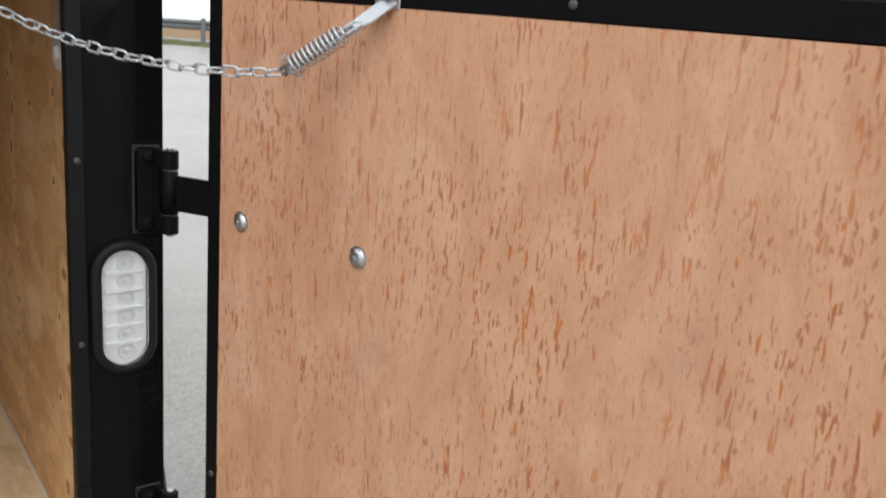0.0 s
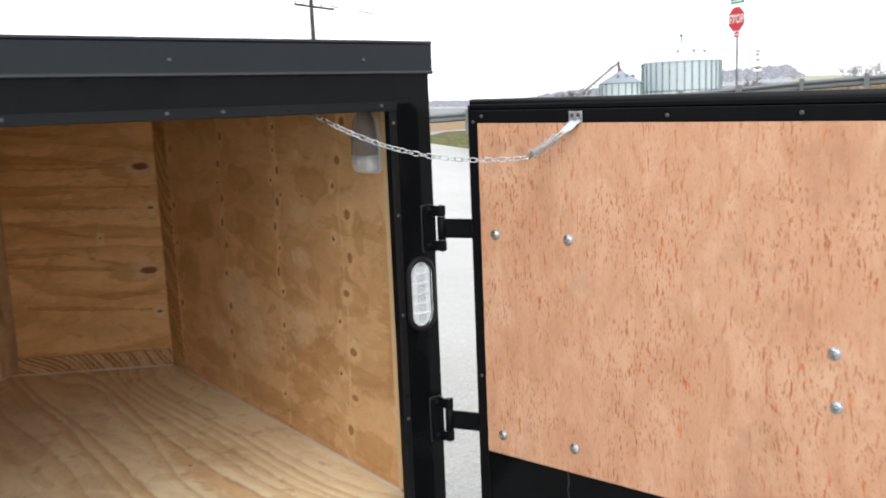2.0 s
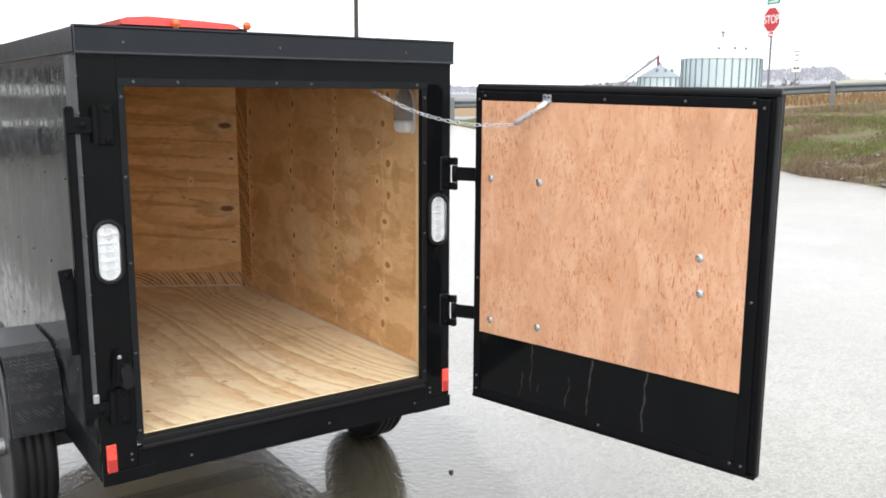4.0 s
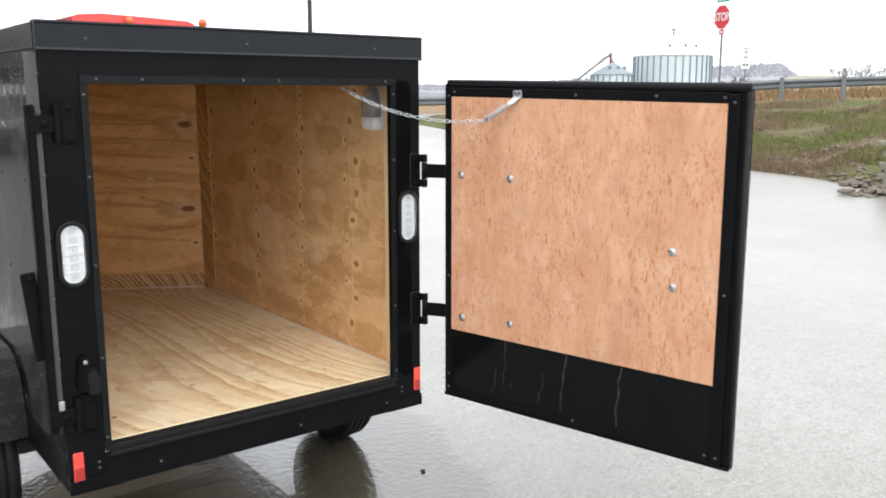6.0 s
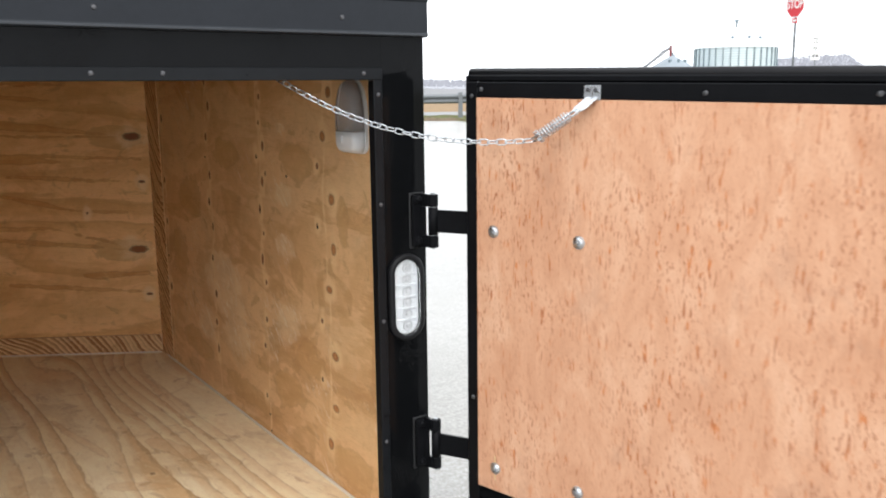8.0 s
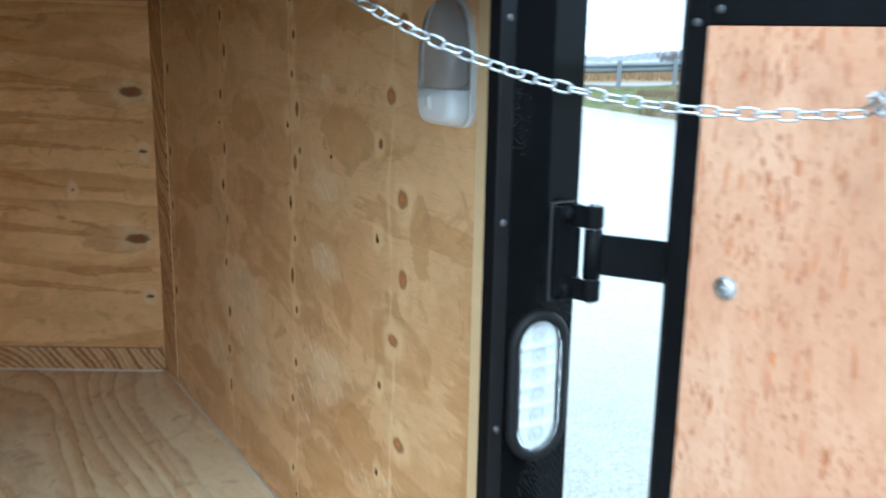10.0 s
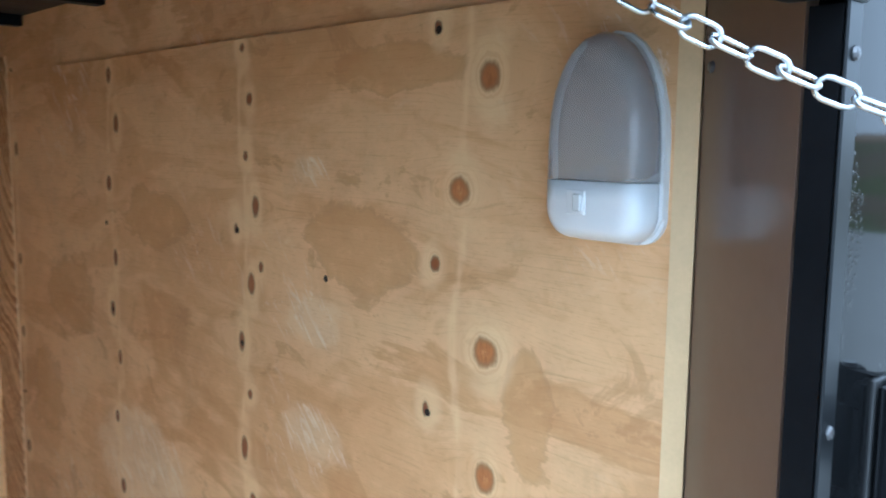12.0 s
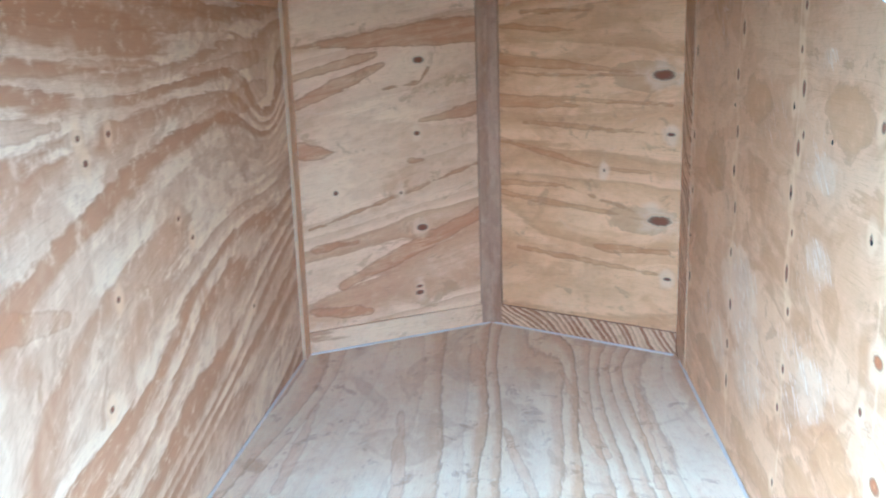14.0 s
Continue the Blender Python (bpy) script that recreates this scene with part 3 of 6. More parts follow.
def lathe(bm, profile, seg=32, m=None):
    """A profile of (radius, height) turned about z."""
    rings = [[bm.verts.new((r * math.cos(2 * math.pi * k / seg), r * math.sin(2 * math.pi * k / seg), h)) for k in range(seg)] for r, h in profile]
    for a, b in zip(rings, rings[1:]):
        for k in range(seg):
            bm.faces.new((a[k], a[(k + 1) % seg], b[(k + 1) % seg], b[k]))
    bm.faces.new(rings[0][::-1])
    bm.faces.new(rings[-1])
    if m is not None:
        bmesh.ops.transform(bm, matrix=m, verts=[v for r in rings for v in r])
    return bm


def stadium(width, height, steps=8):
    r = width / 2
    h = height / 2 - r
    top = [(r * math.cos(a), h + r * math.sin(a)) for a in [math.pi * k / steps for k in range(steps + 1)]]
    return top + [(-x, -y) for x, y in top]


def basis(origin, x, y, z):
    m = Matrix((x, y, z)).transposed().to_4x4()
    m.translation = origin
    return m


def licks(gu, gv, flames):
    """How deep each point lies in the nearest tongue of dark wood, above 0 inside; a tongue is u, v, half width at both ends."""
    tongue = np.full(gu.shape, -1.0)
    for u0, v0, w0, u1, v1, w1 in flames:
        lu, lv = u1 - u0, v1 - v0
        at = np.clip(((gu - u0) * lu + (gv - v0) * lv) / (lu * lu + lv * lv), 0, 1)
        off = np.hypot(gu - u0 - at * lu, gv - v0 - at * lv)
        wide = (w0 + (w1 - w0) * at) * (0.35 + 0.65 * np.sqrt(np.sin(np.pi * (0.04 + 0.92 * at))))
        tongue = np.maximum(tongue, np.clip((wide - off) / 0.030, -1, 1))
    return tongue


def ply_panel(name, origin, u_way, v_way, width, height, thick, material, parent, knots=(), along_u=True, label="", cell=0.006, offset=(0.0, 0.0), edge=None, bend=None, seams=(), stains=(), flames=()):
    """A sheet of plywood. Each vertex carries where it lies in the grain and how near it is to a knot (u, v, half width, half height)."""
    o, U, V = Vector(origin), Vector(u_way).normalized(), Vector(v_way).normalized()
    back = -U.cross(V)
    nu, nv = max(2, round(width / cell)), max(2, round(height / cell))
    if not knots and cell < 0.02:
        nu, nv = max(2, round(width / 0.03)), max(2, round(height / 0.03))
    us, vs = np.linspace(0, width, nu + 1), np.linspace(0, height, nv + 1)
    gu, gv = np.meshgrid(us, vs)
    near = np.full(gu.shape, 9.0)
    push = np.zeros(gu.shape)
    shade, halo = np.full(gu.shape, 0.5), np.full(gu.shape, 9.0)
    for ku, kv, a, b, dim in knots:
        dist = np.sqrt(((gu - ku) / a) ** 2 + ((gv - kv) / b) ** 2)
        shade = np.where(dist < near, dim, shade)
        near = np.minimum(near, dist)
        halo = np.minimum(halo, np.sqrt(((gu - ku) / (2.2 * max(a, 0.008))) ** 2 + ((gv - kv) / (3.4 * max(b, 0.008))) ** 2))
        da, dc = (gu - ku, gv - kv) if along_u else (gv - kv, gu - ku)
        r = max(a, b)
        push -= 1.6 * r * np.tanh(dc / r) * np.exp(-(da / (5.0 * r)) ** 2 - (dc / (3.5 * r)) ** 2)
    for su in seams:
        halo = np.minimum(halo, np.abs(gu - su - 0.007 * np.sin(11 * gv + 40 * su) - 0.004 * np.sin(31 * gv)) / 0.010 + 0.55)
    mark = np.zeros(gu.shape)
    for ku, kv, a, b, sign in stains:
        mark += sign * np.clip(1.25 - np.sqrt(((gu - ku) / a) ** 2 + ((gv - kv) / b) ** 2), 0, 1)
    tongue = licks(gu, gv, flames)
    pts = np.array(o)[None, None] + gu[..., None] * np.array(U) + gv[..., None] * np.array(V)
    front = pts.reshape(-1, 3)
    ga, gc = (gu, gv + push) if along_u else (gv, gu + push)
    if bend:
        gc = gc + bend(gu, gv)
    n = front.shape[0]
    w = nu + 1
    i = (np.arange(nv)[:, None] * w + np.arange(nu)[None]).ravel()
    quads = np.stack([i, i + 1, i + 1 + w, i + w], 1).tolist()
    corner = [np.array(o + U * a + V * b) for a, b in ((0, 0), (width, 0), (width, height), (0, height))]
    rim = [np.array(c) for c in corner] + [c + np.array(back) * thick for c in corner]
    quads += [[n + k, n + 4 + k, n + 4 + (k + 1) % 4, n + (k + 1) % 4] for k in range(4)] + [[n + 7, n + 6, n + 5, n + 4]]
    mesh = bpy.data.meshes.new(name)
    mesh.from_pydata(np.vstack([front, rim]).tolist(), [], quads)
    mesh.materials.append(material)
    if edge:
        mesh.materials.append(edge)
        for k in range(5):
            mesh.polygons[len(quads) - 1 - k].material_index = 1
    grain = mesh.attributes.new("grain", "FLOAT_VECTOR", "POINT")
    flat = np.zeros((n + 8, 3))
    flat[:n, 0], flat[:n, 1] = ga.ravel() + offset[0], gc.ravel() + offset[1]
    flat[:n, 2] = shade.ravel()
    grain.data.foreach_set("vector", flat.ravel())
    knot = mesh.attributes.new("knot", "FLOAT", "POINT")
    knot.data.foreach_set("value", np.concatenate([near.ravel(), np.full(8, 9.0)]))
    ring = mesh.attributes.new("halo", "FLOAT", "POINT")
    ring.data.foreach_set("value", np.concatenate([halo.ravel(), np.full(8, 9.0)]))
    stain = mesh.attributes.new("stain", "FLOAT", "POINT")
    stain.data.foreach_set("value", np.concatenate([mark.ravel(), np.zeros(8)]))
    lick = mesh.attributes.new("tongue", "FLOAT", "POINT")
    lick.data.foreach_set("value", np.concatenate([tongue.ravel(), np.full(8, -1.0)]))
    ob = new(name, mesh)
    ob.parent = parent
    return tagged(ob, label)


# ---- the trailer: rear face at y = 0, floor deck at z = 0.636 ----
HALF, INNER, OPEN = 0.624, 0.586, 0.5215
REAR_TOP, REAR_LOW, OPEN_TOP, OPEN_LOW = 1.836, 0.507, 1.697, 0.618
DECK, CEIL, FRONT, NOSE = 0.636, 1.822, 1.860, 2.200

trailer = thing("cargo_trailer", "small black enclosed cargo trailer with open rear door and plywood lining", "trailer")


def build_shell():
    for s, side in ((-1, "kerb"), (1, "road")):
        post = boxed(min(s * OPEN, s * HALF), max(s * OPEN, s * HALF), 0, 0.032, REAR_LOW + 0.02, REAR_TOP - 0.004, bevel=0.0007)
        part("rear_post", post, BLACK_GLOSS, trailer, "glossy black painted corner post")
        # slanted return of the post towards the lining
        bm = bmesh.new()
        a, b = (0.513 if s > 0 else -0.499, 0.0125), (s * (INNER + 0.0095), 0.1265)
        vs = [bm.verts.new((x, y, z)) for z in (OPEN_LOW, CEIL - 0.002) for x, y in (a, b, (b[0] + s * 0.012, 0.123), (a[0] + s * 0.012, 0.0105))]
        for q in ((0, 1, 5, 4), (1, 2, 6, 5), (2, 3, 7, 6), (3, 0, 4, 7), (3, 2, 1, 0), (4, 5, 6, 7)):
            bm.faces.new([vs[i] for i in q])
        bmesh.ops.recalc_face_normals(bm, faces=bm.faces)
        part("door_jamb", bm, JAMB, trailer, "glossy jamb with the plywood's reflection put into its brown colour")
        part("side_skin", boxed(min(s * (HALF - 0.004), s * (HALF - 0.016)), max(s * (HALF - 0.004), s * (HALF - 0.016)), 0.021, FRONT, REAR_LOW + 0.03, REAR_TOP - 0.07), SKIN, trailer, "dusty black sheet metal side")
        if s < 0:
            part("corner_trim", boxed(-HALF - 0.019, -HALF - 0.0005, -0.009, 0.052, 0.79, REAR_TOP - 0.08, bevel=0.001), GREY_TRIM, trailer, "dull grey corner strip")
        else:
            part("corner_trim", boxed(HALF - 0.003, HALF + 0.002, 0.022, 0.052, REAR_LOW + 0.20, REAR_TOP - 0.08, bevel=0.001), GREY_TRIM, trailer, "dull grey corner strip")
        part("roof_rail", boxed(min(s * (HALF - 0.012), s * (HALF + 0.004)), max(s * (HALF - 0.012), s * (HALF + 0.004)), 0.004, FRONT, REAR_TOP - 0.068, REAR_TOP, bevel=0.003), BLACK_TRIM, trailer)
        part("floor_rail", boxed(min(s * (HALF - 0.045), s * HALF), max(s * (HALF - 0.045), s * HALF), 0.0215, FRONT, REAR_LOW, DECK - 0.021, bevel=0.004), BLACK_SATIN, trailer)
        # V nose
        bm = bmesh.new()
        n = Vector((s * (NOSE - FRONT), INNER, 0)).normalized()
        p, q = Vector((s * HALF, FRONT + 0.001, 0)), Vector((0, NOSE + 0.055, 0))
        prism(bm, [(p.x, p.y), (q.x, q.y), (q.x, q.y - 0.012), (p.x - s * 0.010, p.y)], REAR_TOP - REAR_LOW - 0.03, m=Matrix.Translation((0, 0, REAR_LOW + 0.02)))
        bmesh.ops.recalc_face_normals(bm, faces=bm.faces)
        part("nose_skin", bm, SKIN, trailer, "black sheet metal front slope")
    part("header", boxed(-OPEN, OPEN, 0, 0.02, OPEN_TOP, REAR_TOP - 0.004), BLACK_GLOSS, trailer, "glossy black beam over the door opening")
    part("header_return", boxed(-OPEN, OPEN, 0.021, 0.06, OPEN_TOP + 0.004, CEIL - 0.002, bevel=0.003), BLACK_SATIN, trailer)
    part("sill", boxed(-OPEN, OPEN, -0.004, 0.02, REAR_LOW, OPEN_LOW - 0.012, bevel=0.003), BLACK_SATIN, trailer, "black steel sill")
    part("sill_seal", boxed(-OPEN + 0.012, OPEN - 0.012, -0.004, 0.0345, OPEN_LOW - 0.010, DECK - 0.003, bevel=0.003), RUBBER, trailer, "black rubber sill seal")
    part("seal_lip", boxed(-OPEN + 0.012, OPEN - 0.012, -0.014, -0.0065, OPEN_LOW - 0.018, OPEN_LOW - 0.004, bevel=0.003), RUBBER, trailer, "black rubber sill lip")
    for s in (-1, 1):
        part("corner_gusset", boxed(min(s * 0.47, s * (HALF + 0.002)), max(s * 0.47, s * (HALF + 0.002)), -0.008, -0.0005, REAR_LOW + 0.0, REAR_LOW + 0.042, bevel=0.002), BLACK_SATIN, trailer)
        part("corner_foot", boxed(min(s * OPEN, s * (HALF - 0.001)), max(s * OPEN, s * (HALF - 0.001)), 0.0, 0.0205, REAR_LOW + 0.002, REAR_LOW + 0.0195), BLACK_SATIN, trailer)
    # folded cap along the top of the rear
    bm = bmesh.new()
    prof = [(0.0, 0.0), (-0.010, 0.0), (-0.014, 0.006), (-0.012, 0.010), (-0.012, 0.070), (-0.016, 0.074), (-0.012, 0.079), (0.03, 0.079), (0.03, 0.076), (0.0, 0.076)]
    prism(bm, prof, 2 * HALF + 0.008, m=basis((-HALF - 0.004, 0, REAR_TOP - 0.076), (0, 1, 0), (0, 0, 1), (1, 0, 0)))
    bmesh.ops.recalc_face_normals(bm, faces=bm.faces)
    part("roof_cap", bm, CAP_BLACK, trailer, "folded black roof cap with rivets")
    # thin added strip that paints the light caught by the cap's lower fold
    part("cap_lip", boxed(-HALF - 0.003, HALF + 0.003, -0.0185, -0.0145, REAR_TOP - 0.074, REAR_TOP - 0.069, bevel=0.001), CAP_GLINT, trailer, "grey strip painting the highlight under the roof cap")
    # roof sheet and dark ceiling, following the nose
    for name, z, t, material, lab in (("roof", REAR_TOP - 0.012, 0.010, BLACK_TRIM, "black metal roof sheet"), ("ceiling", CEIL, 0.006, BLACK_ROUGH, "dark unlined ceiling")):
        bm = bmesh.new()
        w = HALF - 0.013
        prism(bm, [(-w, 0.031), (w, 0.031), (w, FRONT), (0, NOSE + 0.05), (-w, FRONT)], t, m=Matrix.Translation((0, 0, z)))
        part(name, bm, material, trailer, lab)
    for y in (0.42, 0.82, 1.22, 1.62):
        part("roof_bow", boxed(-INNER, INNER, y - 0.015, y + 0.015, CEIL - 0.022, CEIL - 0.001, bevel=0.002), BLACK_SATIN, trailer)
    for s in (-1, 1):
        part("ceiling_trim", boxed(min(s * 0.0, s * 0.68), max(s * 0.0, s * 0.68), -0.012, 0.0, CEIL - 0.018, CEIL - 0.001, bevel=0.001,
             m=basis((0, NOSE - 0.020, 0), Vector((INNER, -s * (NOSE - FRONT), 0)).normalized(), Vector((s * (NOSE - FRONT), INNER, 0)).normalized(), (0, 0, 1))), BLACK_SATIN, trailer)
    # angle trim round the opening: a face outside and a lip turned inwards
    for k in (-1, 1):
        part("opening_trim", boxed(min(k * (OPEN - 0.020), k * OPEN), max(k * (OPEN - 0.020), k * OPEN), -0.0035, -0.0005, OPEN_LOW, OPEN_TOP, bevel=0.0012), BLACK_TRIM, trailer, "black aluminium trim strip")
        part("trim_lip", boxed(min(k * (OPEN - 0.0195), k * (OPEN - 0.0145)), max(k * (OPEN - 0.0195), k * (OPEN - 0.0145)), -0.0002, 0.020, OPEN_LOW + 0.001, OPEN_TOP - 0.0245), BLACK_SATIN, trailer)
    part("opening_trim", boxed(-OPEN, OPEN, -0.0065, -0.0004, OPEN_TOP - 0.023, OPEN_TOP + 0.001, bevel=0.0012), BLACK_TRIM, trailer, "black aluminium trim strip")
    part("trim_lip", boxed(-OPEN + 0.026, OPEN - 0.026, -0.0002, 0.03, OPEN_TOP - 0.0225, OPEN_TOP - 0.017), BLACK_SATIN, trailer)

build_shell()

# small pan-head screw shared by all trims; its axis is +z
SCREW = part("screw", lathe(bmesh.new(), [(0.0045, 0), (0.0045, 0.0008), (0.0034, 0.0022), (0.0012, 0.0026)], 10), DARK_SCREW, trailer, smooth=False)
REAR_WAY = Matrix.Rotation(radians(90), 4, "X")
SCREW.matrix_basis = Matrix.Translation((-0.477, -0.0066, OPEN_TOP - 0.010)) @ REAR_WAY
for x in (-0.35, -0.042, 0.078, 0.478):
    again("screw", SCREW, Matrix.Translation((x, -0.0066, OPEN_TOP - 0.010)) @ REAR_WAY, trailer)
for s in (-1, 1):
    for z in (0.66, 0.90, 1.17, 1.42, 1.645):
        again("screw", SCREW, Matrix.Translation((s * (OPEN - 0.0095), -0.0036, z)) @ REAR_WAY, trailer)
    for z in (0.59, 0.572):
        again("screw", SCREW, Matrix.Translation((s * (OPEN + 0.018), -0.0002, z)) @ REAR_WAY, trailer)
    for z in (0.75, 0.92, 1.09, 1.26, 1.43, 1.60, 1.70):
        again("screw", SCREW, Matrix.Translation((s * (HALF + 0.0022), 0.037, z)) @ Matrix.Rotation(radians(90), 4, "Y") if s > 0 else Matrix.Translation((-HALF - 0.006, -0.0092, z)) @ REAR_WAY, trailer)
    jamb = Vector((s * 0.0825, 0.114, 0)).normalized()
    jx = 0.5870 if s > 0 else -0.5845
    for z in (0.72, 1.0, 1.306, 1.648):
        again("screw", SCREW, basis((jx, 0.1150, z), jamb, (0, 0, 1), jamb.cross(Vector((0, 0, 1)))) if s < 0 else
              basis((jx, 0.1150, z), -jamb, (0, 0, 1), (-jamb).cross(Vector((0, 0, 1)))), trailer)
for x in (-0.50, -0.03, 0.43):
    again("screw", SCREW, Matrix.Translation((x, -0.0125, REAR_TOP - 0.042)) @ REAR_WAY, trailer)
for x in (-0.36, 0.12, 0.47):
    again("screw", SCREW, Matrix.Translation((x, -0.0042, 0.545)) @ REAR_WAY, trailer)
for y in (0.25, 0.55, 0.85, 1.15, 1.45, 1.75):
    for z in (0.80, 1.10, 1.40, 1.70):
        again("screw", SCREW, Matrix.Translation((-HALF + 0.0035, y, z)) @ Matrix.Rotation(radians(-90), 4, "Y"), trailer)


# ---- plywood lining ----
def spots(pairs, seed, a, b, low, high):
    """Knots of about one size, each a little different in size, shape and darkness."""
    rng = random.Random(seed)
    return [(FRONT - u - 0.001, v + 0.002 - DECK, a * rng.uniform(0.75, 1.15), b * rng.uniform(0.75, 1.2), rng.uniform(low, high)) for u, v in pairs]


LINE_TOP, EDGE = 1.716, 0.143
# knots of the right sheet, in y and z: a column of large ones and three of small ones
right_big = spots([(0.339, 1.649), (0.377, 1.542), (0.338, 1.389), (0.336, 1.265), (0.368, 1.158), (0.345, 0.987), (0.352, 0.847), (0.387, 0.739)], 1, 0.0140, 0.0115, 0.0, 0.25)
right_small = spots([(0.411, 1.467), (0.423, 1.314), (0.414, 1.067), (0.424, 0.907), (0.410, 1.698), (0.764, 1.638), (0.775, 1.566), (0.803, 1.470),
                     (0.741, 1.425), (0.773, 1.250), (0.780, 1.703), (0.769, 1.106), (0.779, 0.993), (0.800, 0.909), (0.805, 0.752)], 2, 0.0055, 0.0065, 0.7, 1.0)
right_mid = spots([(0.752, 1.502), (0.765, 1.400), (0.792, 1.319), (0.790, 1.172), (1.216, 1.511), (1.199, 1.388), (1.218, 1.299), (1.194, 1.219),
                   (1.214, 1.112), (1.203, 1.687), (1.180, 1.609), (1.199, 0.992), (1.211, 0.893), (1.206, 0.802), (1.688, 1.333), (1.690, 1.179), (1.68, 1.56), (1.69, 0.93)], 3, 0.0078, 0.0115, 0.55, 1.0)
side_w = FRONT - EDGE
RIGHT_STAINS = [(0.286, 1.343, 0.030, 0.055, 1), (0.539, 1.474, 0.110, 0.045, 1), (1.052, 1.468, 0.10, 0.046, 1), (0.477, 1.663, 0.10, 0.024, 1),
                (0.632, 1.555, 0.045, 0.020, -1), (0.629, 1.375, 0.06, 0.032, -1), (0.63, 1.233, 0.08, 0.04, -1),
                (1.139, 1.092, 0.10, 0.05, -1), (0.52, 0.95, 0.12, 0.06, 1), (0.66, 0.82, 0.12, 0.05, 1), (1.40, 0.78, 0.16, 0.05, 1), (1.40, 1.30, 0.12, 0.06, 1),
                (1.55, 1.08, 0.08, 0.09, 1), (0.95, 0.72, 0.20, 0.04, 1), (1.13, 1.04, 0.17, 0.10, -1), (1.02, 0.90, 0.14, 0.10, -1), (0.62, 1.00, 0.10, 0.07, -1), (1.30, 0.86, 0.10, 0.08, -1), (0.28, 0.71, 0.13, 0.05, 1)]
ply_panel("wall_lining", (INNER, FRONT, DECK), (0, -1, 0), (0, 0, 1), side_w, LINE_TOP - DECK, 0.010, PLY_RIGHT, trailer,
                  right_big + right_small + right_mid, True, "pale pine plywood lining with rows of brown knots", edge=PINE_EDGE,
                  seams=[FRONT - y for y in (0.375, 0.785, 1.205, 1.69)], stains=[(FRONT - y, z - DECK, a, b, k) for y, z, a, b, k in RIGHT_STAINS])
left_knots = [(y - EDGE, z - DECK, 0.007, 0.005, 0.85) for y, z in ((0.545, 1.466), (0.652, 1.464), (0.562, 1.425), (0.914, 1.266), (0.979, 1.213), (0.551, 1.005), (0.619, 1.180), (1.35, 0.95))]

LEFT_TONGUES = [(0.0, 1.67, 0.030, 1.10, 1.66, 0.030), (0.10, 1.58, 0.016, 0.75, 1.575, 0.006), (0.85, 1.55, 0.010, 1.40, 1.58, 0.030), (0.0, 1.50, 0.03, 0.35, 1.49, 0.01), (0.9, 1.44, 0.02, 1.45, 1.50, 0.04), (0.05, 1.25, 0.03, 0.30, 1.20, 0.02)]

def left_bend(u, v):
    """Bands lie level near the top, lean down towards the door lower on, and curl round an eye by the nose."""
    lean = np.clip((0.86 - v) / 0.5, 0, 1)
    eye = np.hypot((u - 1.46) / 1.4, v - 0.80)
    return -0.30 * lean * (u - 1.2) + 0.14 * np.exp(-(eye / 0.15) ** 2)


ply_panel("wall_lining", (-INNER, EDGE, DECK), (0, 1, 0), (0, 0, 1), side_w, LINE_TOP - DECK, 0.010, PLY_LEFT, trailer, left_knots, True, "strongly figured pine plywood lining", edge=PINE_EDGE, bend=left_bend,
          flames=[(a, b - DECK, c, d, e - DECK, f) for a, b, c, d, e, f in LEFT_TONGUES])
for s in (-1, 1):
    o = (s * (INNER + 0.004), FRONT if s > 0 else EDGE, LINE_TOP + 0.0005)
    ply_panel("lining_strip", o, (0, -s, 0), (0, 0, 1), side_w, CEIL - LINE_TOP - 0.0015, 0.010, PLY_RIGHT, trailer, [], True, "narrow plywood filler strip", offset=(3.0, 2.0))
    # sawn edge strip between the sheet and the jamb
    bm = bmesh.new()
    vs = [bm.verts.new((s * x, y, z)) for z in (DECK, CEIL - 0.003) for x, y in ((INNER - 0.001, EDGE - 0.0005), (INNER + 0.008, EDGE - 0.0158), (INNER + 0.018, EDGE - 0.012), (INNER + 0.010, EDGE - 0.0005))]
    for q in ((0, 1, 5, 4), (1, 2, 6, 5), (2, 3, 7, 6), (3, 0, 4, 7), (3, 2, 1, 0), (4, 5, 6, 7)):
        bm.faces.new([vs[k] for k in q])
    bmesh.ops.recalc_face_normals(bm, faces=bm.faces)
    part("lining_edge", bm, PINE_EDGE, trailer, "pale sawn plywood edge")
# front V panels


def fan(u, v):
    """Grain lines drawn together at the two large knots by the corner."""
    out = np.zeros(u.shape)
    for z in (1.491 - DECK, 1.052 - DECK):
        w = v - z
        size = np.clip(np.abs(w) / 0.21, 1e-4, 1)
        power = 1 - 0.62 * np.clip(u / 0.61, 0, 1) ** 3
        out += np.where(np.abs(w) < 0.21, 0.21 * np.sign(w) * size ** power - w, 0)
    return out


def slope(u, v):
    return -0.16 * u


NL = math.hypot(INNER, NOSE - FRONT)
